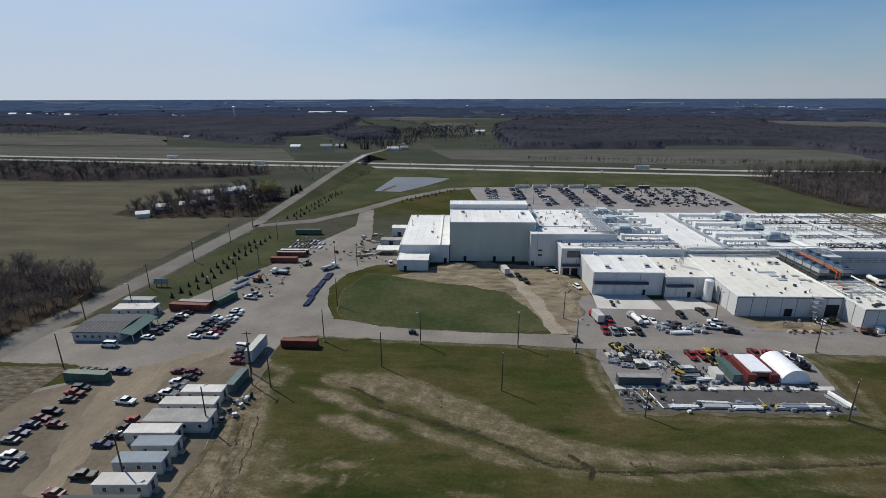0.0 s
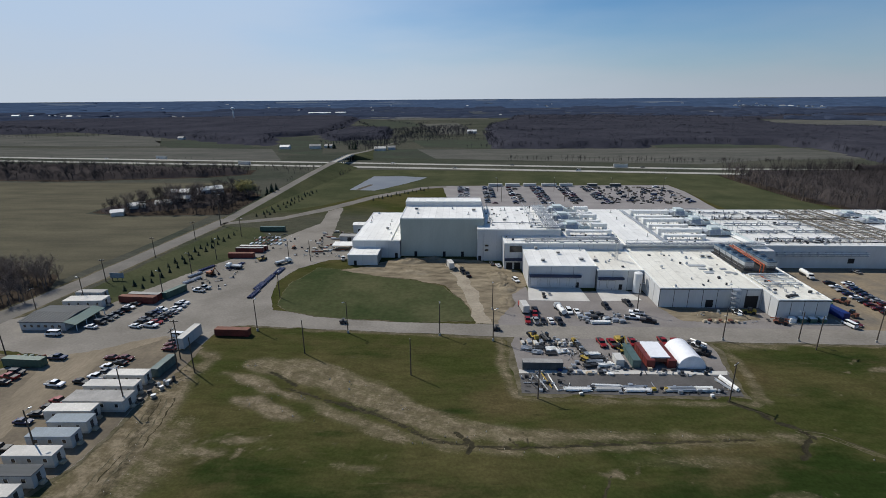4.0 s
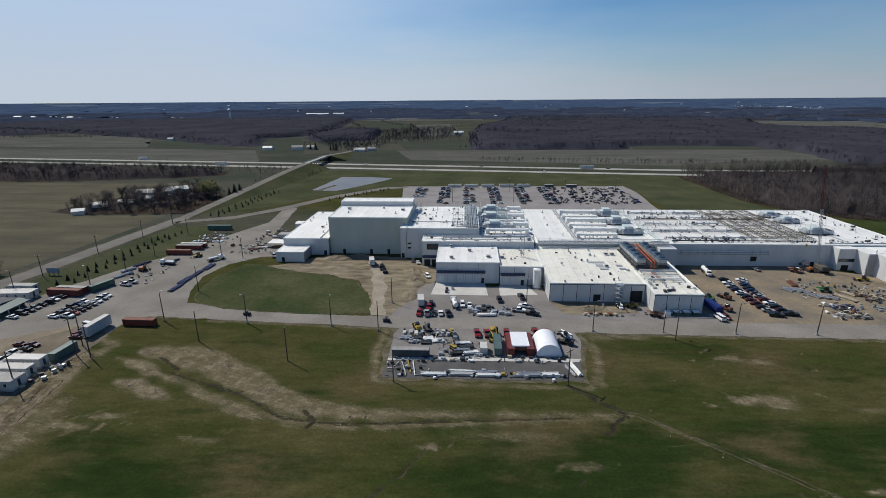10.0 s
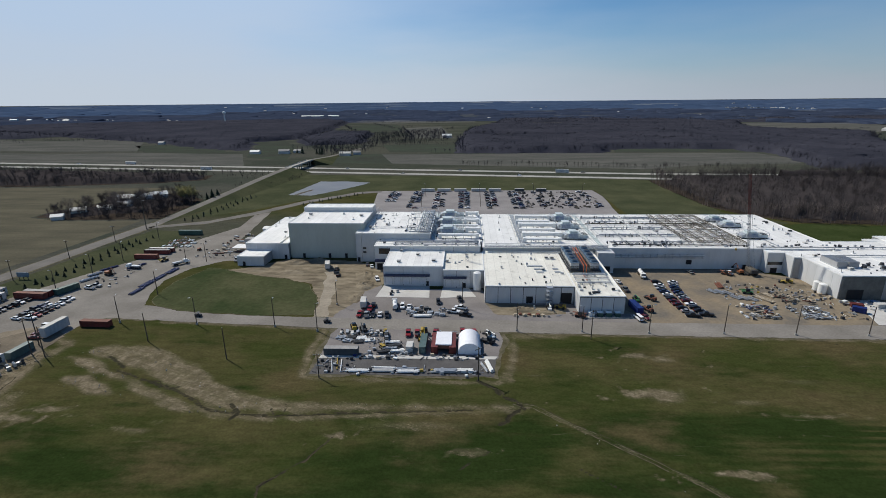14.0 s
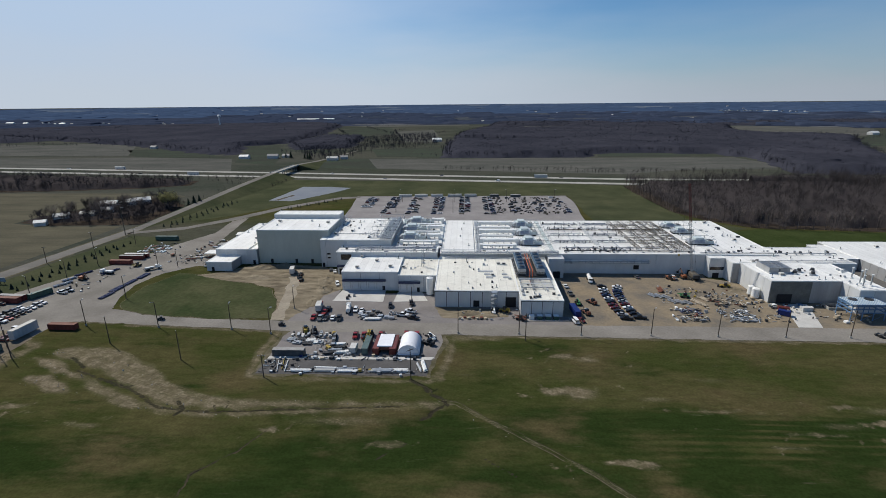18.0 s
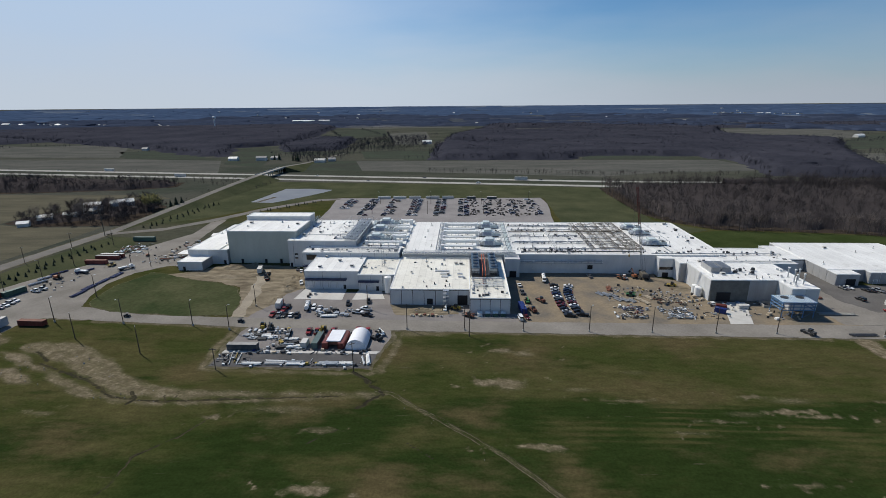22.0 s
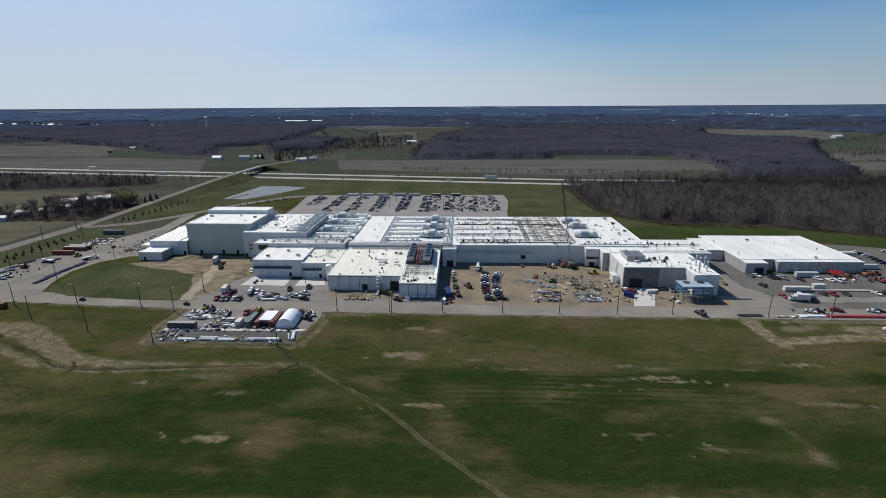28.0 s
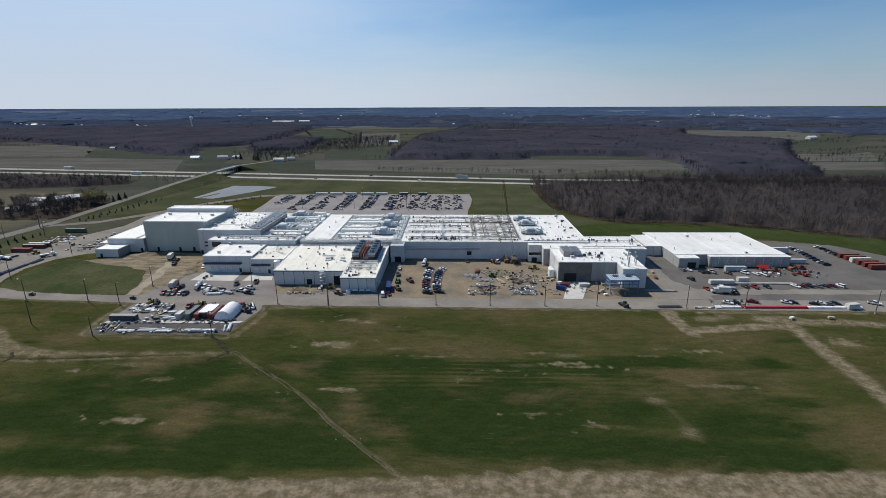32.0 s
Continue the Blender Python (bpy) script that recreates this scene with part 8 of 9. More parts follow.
bundle(-97.5, 213.5, 9, 8, NAVY_PIPE, 66, 0.2, "stack of dark blue coated pipes")
bundle(-96, 196.5, 9, 6, GALV, 66, 0.3)
bundle(-98.4, 204, 7, 5, GALV, 66, 0.3)
stack(-93.2, 206.5, 3, 2.4, 1.6, BLUE_TARP, 20, "blue tarpaulin covered stack")
machine(-90.5, 203.5, 250, RUSTY_ORANGE, "excavator", "orange crane loader with a raised boom")
machine(-75, 227, 150, YELLOW, "telehandler", "yellow telehandler")
machine(-81.5, 243, 160, TRIM_WHITE, "wheel_loader", "white loader")
machine(-65.4, 247.6, 0, RUSTY_ORANGE, "scissor_lift", "orange lift on the lot")
for k in range(22):
    stack(-93 + (k % 8) * 2.4, 256 + (k // 8) * 6.5 + rg.uniform(-1, 1), 1.6, 4.4, rg.uniform(0.4, 0.8), rg.choice((GALV, GALV, UNIT, DARK_STEEL, RUST)), rg.uniform(-8, 8), "grey material stack on the lot")
for k in range(8):
    bundle(-50 + (k % 4) * 4.2, 243 + (k // 4) * 25 + rg.uniform(-2, 2), 6, 5, (RUST, GALV, DARK_STEEL, RUST)[k % 4], rg.uniform(-12, 12), 0.2, ("bundle of rusty pipes", "bundle of grey pipes", "bundle of dark pipes", "bundle of rusty pipes")[k % 4] + " on timbers")
for k in range(6):
    stack(-60.5 + (k % 2) * 2.4, 104.8 + k * 1.9, 1.8, 1.4, 1.3, GALV if k % 2 else DARK_STEEL, 20 * k, "grey scrap stack on the lot edge")
for k in range(5):
    stack(-116 + k * 2.2, 127.5, 1.5, 1.3, 1.0, (RUST, GREEN_BOX, GREEN_BOX, DARK_STEEL, RUST)[k], 12 * k, "green and brown bins on the lot")
u = root("billboard", -131, 196.5, 0.0, label="blue grey sign board on posts", category="sign board")
part("board", box(-3.2, 3.2, -0.12, 0.12, 1.4, 3.8), TRAILER_ROOF_BLUE, u)
for s in (-2.4, 0, 2.4):
    part("post", box(s - 0.1, s + 0.1, -0.1, 0.1, 0, 3.8), WOOD_POLE, u)


def mound(x, y, rx, ry, h, turn=0.0, material=None):
    """A heap of loose earth with a rough top and an uneven foot."""
    bm = bmesh.new()
    rings = []
    for i in range(1, 12):
        f = i / 11
        ring = []
        for j in range(36):
            a = j * math.pi / 18
            q = Vector((math.cos(a) * rx * f + x, math.sin(a) * ry * f + y, 0))
            out = f * (1 + 0.22 * noise.noise((math.cos(a) * 1.7 + x, math.sin(a) * 1.7 + y, 2)))
            rough = 0.75 + 0.5 * noise.fractal(q * 0.35, 0.7, 2.1, 4) + 0.3 * noise.noise(q * 1.3)
            ring.append(bm.verts.new((math.cos(a) * rx * out, math.sin(a) * ry * out, h * (1 - f * f) * rough - 0.25 * f ** 6)))
        rings.append(ring)
    tip = bm.verts.new((0, 0, h * 0.8))
    for j in range(36):
        n = (j + 1) % 36
        bm.faces.new((tip, rings[0][j], rings[0][n]))
        for p, q in zip(rings, rings[1:]):
            bm.faces.new((p[j], q[j], q[n], p[n]))
    ob = part("dirt_mound", bm, material or DIRT, None, smooth=True)
    ob.matrix_basis = pose(x, y, 0.1, 0, 0, turn)
    tagged(ob, "heap of loose brown dirt", "dirt heap", "dirt heaps by the plant")


for x, y, rx, ry, h, turn in ((3, 226, 9, 5, 1.8, 5), (14, 229, 8, 4, 1.6, -5), (22, 214, 5, 4, 0.8, 20), (45, 206, 5, 9, 1.5, 10), (48, 192, 4.5, 8, 1.7, 5), (47, 176, 3.5, 7, 1.0, 0), (-14, 213, 7, 4, 0.8, 0), (6, 211, 9, 4.5, 1.0, -10), (-22, 212, 5, 3, 0.6, 0),
                             (122, 165, 6, 3.5, 0.9, 0), (132, 163, 5, 3, 0.7, 10), (256, 196, 5, 4, 0.8, 0), (318, 190, 5, 8, 0.9, 0)):
    mound(x, y, rx, ry, h, turn)

def stones(name, lines, count, spread_m, size, material, label):
    """Loose stones strewn along lines, too many to count."""
    r = random.Random(count)
    bm = bmesh.new()
    for k in range(count):
        (ax, ay), (bx, by) = r.choice(lines)
        f = r.random()
        x, y = ax + (bx - ax) * f + r.gauss(0, spread_m), ay + (by - ay) * f + r.gauss(0, spread_m)
        s = size * r.uniform(0.4, 1.0) * (2.2 if r.random() < 0.06 else 1.0)
        base = [Vector((math.cos(q) * r.uniform(0.6, 1), math.sin(q) * r.uniform(0.6, 1), 0)) for q in (0, 1.3, 2.5, 3.8, 5.0)]
        low = [bm.verts.new((x + v.x * s, y + v.y * s, -0.3)) for v in base]
        top = [bm.verts.new((x + v.x * s * 0.6, y + v.y * s * 0.6, 0.04 + s * r.uniform(0.2, 0.5))) for v in base]
        for i in range(5):
            bm.faces.new((low[i], low[(i + 1) % 5], top[(i + 1) % 5], top[i]))
        bm.faces.new(top)
    ob = part(name, bm, material)
    tagged(ob, label, "stones", kind="stuff")


stones("field_stones", [((-44, 118), (-16, 108)), ((-36, 106), (-12, 99)), ((-45, 121), (-34, 127)), ((-12, 118), (26, 97)), ((28, 96), (114, 95)), ((10, 95), (52, 86)), ((-58, 104), (-44, 66)), ((115, 96), (190, 31))], 110, 1.4, 0.2, CONCRETE, "loose pale stones on the graded dirt")
stones("clod_rubble", [((-30, 212), (40, 226)), ((40, 160), (52, 214)), ((306, 132), (420, 124)), ((-128, 126), (-126, 90)), ((-60, 106), (-56, 118))], 900, 2.2, 0.26, YARD_DIRT, "loose brown clods and rubble")

for k, (x, y, w) in enumerate(((60, 446, 13), (76, 446, 13), (92, 446.5, 12), (110, 447, 14), (126, 447, 12), (150, 446, 9), (171, 445, 10))):
    container(x, y, w, WHITE_TRAILER if k < 5 else SLATE_BOX, 2, "white semi trailer at the rear car park" if k < 5 else "dark container at the rear car park", 2.5, TRAILER_ROOF, "semi_trailer" if k < 5 else "shipping_container", 0.3, "trailers behind the plant")

# small kit strewn over the storage yards
bars, pipes = [], []
for x0, x1, y0, y1, n in ((48, 66, 133, 144, 70), (60, 78, 124, 136, 60), (72, 90, 156, 166, 70), (46, 58, 112, 122, 30), (58, 104, 112, 116, 50), (84, 108, 136, 143, 26), (58, 104, 121, 125.5, 50), (238, 262, 158, 192, 90), (214, 240, 165, 200, 40), (262, 290, 160, 178, 36), (118, 136, 157, 168, 24), (-62, -32, 232, 262, 60), (-96, -70, 246, 276, 50), (-100, -78, 186, 214, 30), (385, 420, 186, 202, 40), (330, 352, 142, 152, 30)):
    for k in range(n):
        x, y = rg.uniform(x0, x1), rg.uniform(y0, y1)
        if k % 2:
            a, L = rg.uniform(-0.4, 0.4) + rg.choice((0, 1.4)), rg.uniform(0.8, 2.6)
            pipes.append(((x, y, 0.3), (x + L * math.cos(a), y + L * math.sin(a), 0.3), rg.uniform(0.05, 0.16)))
        else:
            bars.append((x, x + rg.uniform(0.2, 1.3), y, y + rg.uniform(0.2, 1.0), 0.05, rg.uniform(0.3, 1.2)))
solids("loose_kit_dark", bars[::2], pipes[::3], DARK_STEEL, "small dark kit strewn over the yards", "site material")
solids("loose_kit_grey", bars[1::2], pipes[1::3], GALV, "small grey kit strewn over the yards", "site material")
solids("loose_kit_pale", [], pipes[2::3], WHITE_TRAILER, "pale pipes strewn over the yards", "site material")
for x, y, m in ((-59.4, 111.6, WHITE_TRAILER), (-58.4, 112.9, GALV), (-57.4, 112.4, WHITE_TRAILER), (-57.0, 115.0, DARK_STEEL)):
    u = root("gas_tank", x, y, 0.1, label="small pale gas tank on legs", category="tank", group="small gas tanks")
    part("shell", rod((0, 0, 0.3), (0, 0, 1.5), 0.45, sides=12), m, u)
    part("dome", rod((0, 0, 1.5), (0, 0, 1.75), 0.45, sides=12, r2=0.15), m, u)
    part("legs", box(-0.35, 0.35, -0.35, 0.35, 0, 0.3), DARK_STEEL, u)

# ---- trees, woods and the far country ----
def arrays_mesh(name, verts, faces, material, smooth=False):
    """A mesh from arrays of points and triangles."""
    me = bpy.data.meshes.new(name)
    v, f = np.asarray(verts, np.float32), np.asarray(faces, np.int32)
    me.vertices.add(len(v))
    me.vertices.foreach_set("co", v.ravel())
    me.loops.add(f.size)
    me.loops.foreach_set("vertex_index", f.ravel())
    me.polygons.add(len(f))
    me.polygons.foreach_set("loop_start", np.arange(0, f.size, f.shape[1], dtype=np.int32))
    me.update(calc_edges=True)
    if smooth:
        me.shade_smooth()
    me.materials.append(material)
    return me


def spike(V, F, a, b, ra, rb, sides=3):
    """A tapered stick from a to b."""
    a, b = np.asarray(a, float), np.asarray(b, float)
    d = (b - a) / (np.linalg.norm(b - a) + 1e-9)
    s = np.cross(d, (0.3, 0.9, 0.1) if abs(d[2]) > 0.7 else (0, 0, 1))
    s /= np.linalg.norm(s) + 1e-9
    q = np.cross(d, s)
    k0 = len(V)
    for p, r in ((a, ra), (b, rb)):
        for k in range(sides):
            t = 2 * math.pi * k / sides
            V.append(p + r * (math.cos(t) * s + math.sin(t) * q))
    for k in range(sides):
        n = (k + 1) % sides
        F.append((k0 + k, k0 + n, k0 + sides + n))
        F.append((k0 + k, k0 + sides + n, k0 + sides + k))


def bare_tree(seed, limbs=14, twigs=5, wide=0.34, twig=0.009, low=0.28):
    """Points and triangles of a leafless tree one unit high: wood, and twigs."""
    r = np.random.RandomState(seed)
    V, F, TV, TF = [], [], [], []
    lean = r.uniform(-0.05, 0.05, 2)
    top = np.array((lean[0], lean[1], 0.62))
    spike(V, F, (0, 0, -0.01), top * 0.5, 0.018, 0.013, 5)
    spike(V, F, top * 0.5, top, 0.013, 0.006, 4)
    for k in range(limbs):
        h = low + (0.62 - low) * (k / limbs) ** 0.8
        a = k * 2.4 + r.uniform(-0.5, 0.5)
        reach = wide * r.uniform(0.55, 1.0) * (1.15 - 0.6 * abs(h - 0.42))
        base = top * (h / 0.62)
        tip = base + np.array((math.cos(a) * reach, math.sin(a) * reach, r.uniform(0.18, 0.38)))
        tip[2] = min(tip[2], r.uniform(0.86, 1.0))
        mid = (base + tip) / 2 + np.array((math.cos(a), math.sin(a), -0.6)) * 0.035
        spike(V, F, base, mid, 0.0075, 0.005)
        spike(V, F, mid, tip, 0.005, 0.002)
        for j in range(twigs):
            u = r.uniform(0.25, 1.0)
            o = base + (tip - base) * u
            e = o + np.array((r.normal(0, 0.10), r.normal(0, 0.10), abs(r.normal(0.07, 0.06))))
            s = np.array((r.normal(), r.normal(), r.normal() * 0.4))
            s *= twig / (np.linalg.norm(s) + 1e-9)
            n = len(TV)
            TV.extend((o - s, o + s, e))
            TF.append((n, n + 1, n + 2))
            o2 = (o + e) / 2
            e2 = o2 + np.array((r.normal(0, 0.07), r.normal(0, 0.07), abs(r.normal(0.05, 0.04))))
            n = len(TV)
            TV.extend((o2 - s * 0.8, o2 + s * 0.8, e2))
            TF.append((n, n + 1, n + 2))
    return np.array(V), np.array(F), np.array(TV), np.array(TF)


def spread(protos, places, rng):
    """Many copies of point sets joined: places are rows of x, y, z, height."""
    VV, FF, n = [], [], 0
    for x, y, z, h in places:
        v, f = protos[rng.randint(len(protos))]
        a = rng.uniform(0, 6.283)
        c, s = math.cos(a) * h, math.sin(a) * h
        VV.append(np.stack([v[:, 0] * c - v[:, 1] * s + x, v[:, 0] * s + v[:, 1] * c + y, v[:, 2] * h + z], -1))
        FF.append(f + n)
        n += len(v)
    return np.concatenate(VV), np.concatenate(FF)


def scatter(pts, spacing, rng):
    P = np.array(pts)
    (x0, y0), (x1, y1) = P.min(0), P.max(0)
    n = int((x1 - x0) * (y1 - y0) / spacing ** 2)
    x, y = rng.uniform(x0, x1, n), rng.uniform(y0, y1, n)
    ok = inside(x, y, pts)
    return x[ok], y[ok]



def brush(seed, blades, wide, girth, low=0.3, twigs=0):
    """A leafless tree one unit high for the middle distance: a stem and upswept boughs, each one tapered triangle."""
    r = np.random.RandomState(seed)
    V, F = [], []
    lean = np.array((r.uniform(-0.04, 0.04), r.uniform(-0.04, 0.04), 0.0))

    def blade(a, b, w):
        t = r.uniform(0, 6.283)
        q = np.array((math.cos(t), math.sin(t), r.uniform(-0.3, 0.3))) * w
        n = len(V)
        V.extend((a - q, a + q, b))
        F.append((n, n + 1, n + 2))

    spike(V, F, (0, 0, -0.02), lean + np.array((0, 0, r.uniform(0.6, 0.72))), girth * 1.3, girth * 0.3)
    for k in range(blades):
        h = low + (0.6 - low) * (k / blades) ** 0.8
        a = k * 2.4 + r.uniform(-0.6, 0.6)
        out = r.uniform(0.15, 1.0) ** 0.6
        base = lean * h + np.array((0, 0, h))
        tip = np.array((math.cos(a) * wide * out, math.sin(a) * wide * out, 0.56 + 0.42 * math.sqrt(1 - out * out * 0.98) * r.uniform(0.7, 1.05) - 0.16 * (k % 3 == 0)))
        blade(base, tip, girth * r.uniform(0.6, 1.1))
        for j in range(twigs):
            o = base + (tip - base) * r.uniform(0.35, 0.95)
            blade(o, o + np.array((r.normal(0, 0.075), r.normal(0, 0.075), abs(r.normal(0.08, 0.05)))), girth * r.uniform(0.35, 0.6))
    return np.array(V), np.array(F)


rt = np.random.RandomState(4)
FINE = [(lambda a: (np.concatenate([a[0], a[2]]), np.concatenate([a[1], a[3] + len(a[0])])))(bare_tree(s + 70, 15, 11, 0.30, 0.006)) for s in range(5)]
NEAR = [brush(s, 16, 0.27, 0.0048, 0.25, 3) for s in range(9)]
TALL = [brush(s + 20, 12, 0.22, 0.0065, 0.38, 3) for s in range(7)]
FAR = [brush(s + 40, 15, 0.34, 0.010, 0.2, 2) for s in range(8)]
BUSH = [brush(s + 60, 12, 0.46, 0.016, 0.08, 1) for s in range(6)]


def wood(name, pts, spacing, h0, h1, label, protos, floor=True, material=BARK):
    x, y = scatter(pts, spacing, rt)
    h = rt.uniform(h0, h1, len(x)) * (1 + 0.10 * waves(x, y, 55, 6))
    v, f = spread(protos, np.stack([x, y, np.zeros(len(x)), h], -1), rt)
    tagged(new(name, arrays_mesh(name, v, f, material)), label, "woods", kind="stuff")
    if floor:
        sheet(name + "_floor", pts, 0.03, LITTER, "brown leaf litter under bare trees", "woodland floor", 2.0, 12)


EAST = [(297, 512), (296, 440), (299, 372), (312, 345), (337, 322), (437, 309), (525, 264), (640, 192), (900, 150), (1000, 330), (800, 420), (705, 498), (600, 504), (500, 510), (400, 518)]
wood("east_woods", EAST, 5.9, 12, 19, "bare grey brown woods behind the plant", NEAR, True, WOOD_TWIGS)
wood("east_woods_edge", [(295, 500), (294, 440), (297, 372), (311, 343), (337, 319), (437, 306), (525, 261), (640, 189), (645, 199), (530, 272), (440, 318), (341, 331), (318, 352), (306, 380), (304, 500)], 4.2, 13, 19, "pale stemmed trees along the edge of the woods", TALL, False, BARK)
wood("east_woods_rear", [(330, 480), (400, 516), (500, 508), (690, 500), (760, 440), (690, 430), (500, 470), (400, 482)], 6.5, 18, 22, "taller bare trees at the back of the woods", NEAR, False, WOOD_TWIGS)
wood("east_woods_back", [(470, 494), (600, 490), (700, 482), (800, 415), (980, 330), (1000, 336), (810, 430), (712, 500), (600, 507), (470, 512)], 4.6, 17, 23, "tall bare trees before the highway", NEAR, False, WOOD_TWIGS)
wood("west_woods", [(-157, 146), (-150, 180), (-165, 203), (-222, 216), (-300, 190), (-260, 140)], 8.0, 8, 15, "bare grey brown thicket along the road", FINE, True, BARK)
wood("west_scrub", [(-157, 146), (-150, 180), (-165, 203), (-222, 216), (-300, 190), (-260, 140)], 4.6, 2, 7, "bare scrub under the thicket", BUSH, False, WOOD_TWIGS)
wood("farm_grove", [(-246, 334), (-215, 325), (-163, 327), (-140, 330), (-142, 372), (-146, 404), (-180, 436), (-200, 440), (-228, 400), (-246, 352)], 6.6, 6, 11, "bare trees round the farmstead", FINE, True, WOOD_TWIGS)
wood("farm_scrub", [(-250, 336), (-215, 322), (-163, 325), (-141, 330), (-142, 372), (-146, 404), (-180, 432), (-200, 436), (-228, 400), (-250, 352)], 5.2, 1.5, 4.0, "bare scrub round the farmstead", BUSH, False, WOOD_TWIGS)
wood("highway_belt", [(-900, 515), (-384, 474), (-252, 497), (-205, 520), (-215, 556), (-256, 560), (-520, 596), (-1000, 660)], 6.0, 8, 14, "bare tree belt along the highway", FAR, True, WOOD_TWIGS)
wood("highway_shrubs", [(-210, 585), (-142, 580), (-146, 520), (-148, 432), (-150, 430), (-150, 520), (-220, 560)], 8, 3, 8, "thin bare shrubs by the bridge", BUSH, False, WOOD_TWIGS)
wood("bank_shrubs", [(-118, 470), (-96, 520), (-104, 590), (-112, 590)], 5, 2, 5, "low bare scrub on the road bank", BUSH, False, WOOD_TWIGS)
wood("field_fringe", [(90, 642), (300, 606), (420, 602), (545, 606), (550, 614), (420, 612), (300, 618), (90, 650)], 5.6, 5, 11, "row of bare trees on the field edge", FAR, False, WOOD_TWIGS)
wood("house_trees", [(-222, 960), (-196, 1240), (28, 1446), (61, 1056), (-73, 934), (-75, 815), (-110, 750), (-160, 800)], 8.5, 7, 13, "bare trees round distant houses", FAR, False, HAZY_WOOD)


def canopy(name, pts, cell, h, material, label, seed, spacing=0.0, low=0.5):
    """Distant woodland: a soft mass of inner crowns with a ragged rim, and bare trees standing close over it."""
    P = np.array(pts, float)
    xs, ys = np.arange(P[:, 0].min(), P[:, 0].max() + cell, cell), np.arange(P[:, 1].min(), P[:, 1].max() + cell, cell)
    X, Y = np.meshgrid(xs, ys)
    r = np.random.RandomState(seed)
    ok = inside(X, Y, pts)
    core = ok.copy()
    core[1:, :] &= ok[:-1, :]
    core[:-1, :] &= ok[1:, :]
    core[:, 1:] &= ok[:, :-1]
    core[:, :-1] &= ok[:, 1:]
    Z = np.where(core, h * (low + 0.10 * r.rand(*X.shape) + 0.05 * waves(X, Y, 70, seed)), np.where(ok, h * 0.2, -1.0)) + far_rise(X, Y)
    X, Y = X + r.uniform(-0.35, 0.35, X.shape) * cell, Y + r.uniform(-0.35, 0.35, Y.shape) * cell
    idx = np.arange(X.size).reshape(X.shape)
    keep = ok[:-1, :-1] | ok[:-1, 1:] | ok[1:, 1:] | ok[1:, :-1]
    q = np.stack([idx[:-1, :-1], idx[:-1, 1:], idx[1:, 1:], idx[1:, :-1]], -1)[keep]
    v, f = np.stack([X, Y, Z], -1).reshape(-1, 3), np.concatenate([q[:, [0, 1, 2]], q[:, [0, 2, 3]]])
    if spacing:
        x, y = scatter(pts, spacing, r)
        hh = r.uniform(0.72, 1.1, len(x)) * h * (1 + 0.12 * waves(x, y, 90, seed))
        tv, tf = spread(FAR, np.stack([x, y, far_rise(x, y), hh], -1), r)
        v, f = np.concatenate([v, tv]), np.concatenate([f, tf + len(v)])
    tagged(new(name, arrays_mesh(name, v, f, material, True)), label, "woods", kind="stuff")


canopy("east_woods_core", [(310, 500), (309, 372), (324, 352), (344, 334), (440, 320), (530, 276), (645, 206), (880, 170), (970, 325), (760, 430), (690, 486), (555, 496), (400, 508)], 6.0, 14, CROWNS, "inner crowns of the bare woods", 21)
canopy("east_woods_back_core", [(430, 486), (600, 482), (700, 470), (780, 420), (960, 326), (985, 332), (800, 430), (706, 496), (600, 503), (430, 508)], 6.0, 22, CROWNS, "inner crowns at the back of the woods", 24)
canopy("highway_belt_core", [(-880, 525), (-384, 482), (-255, 503), (-215, 522), (-224, 550), (-262, 553), (-520, 586), (-980, 650)], 6.0, 10, CROWNS, "inner crowns of the tree belt", 22)
canopy("farm_grove_core", [(-236, 328), (-206, 337), (-168, 356), (-150, 388), (-156, 412), (-188, 410), (-222, 374), (-250, 350)], 5.0, 3.0, CROWNS, "inner undergrowth of the farm grove", 23)
canopy("north_woods", [(77, 806), (169, 802), (247, 806), (330, 800), (345, 850), (400, 870), (470, 862), (560, 850), (572, 806), (592, 796), (548, 604), (640, 585), (715, 600), (764, 715), (827, 831), (909, 974), (974, 1070), (1050, 1175), (1010, 1250), (920, 1300), (900, 1411), (955, 1560), (1040, 1740), (960, 1860), (514, 1862), (440, 1700), (420, 1670), (215, 1684), (213, 1818), (105, 1440), (90, 1240), (200, 1240), (196, 1172), (345, 1166), (340, 1130), (75, 1150)], 13, 14, HAZY_WOOD, "broad haze tinted bare woodland beyond the highway", 3, 9.4, 0.66)
canopy("clearing_woods", [(360, 945), (470, 1010), (560, 960), (590, 1050), (440, 1060)], 13, 14, HAZY_WOOD, "haze tinted bare woodland behind the clearing", 5, 9.4, 0.66)
canopy("northwest_woods", [(-1500, 1923), (-970, 2115), (-545, 2216), (-382, 1984), (-311, 1426), (-303, 1123), (-381, 1052), (-304, 855), (-423, 920), (-628, 1070), (-977, 1260), (-1700, 1600)], 16, 14, HAZY_WOOD, "broad haze tinted bare woodland beyond the farms", 4, 12.0, 0.7)
canopy("mid_woods", [(-300, 1120), (-230, 960), (-120, 1000), (-160, 1320), (-290, 1380)], 14, 12, HAZY_WOOD, "haze tinted bare woodland behind distant houses", 6, 9.5, 0.62)
canopy("northeast_woods", [(1000, 1900), (1060, 1810), (1560, 1840), (1700, 1880), (2300, 1760), (2300, 2100), (1000, 2080)], 20, 14, HAZY_WOOD, "distant haze tinted bare woodland", 7, 15)
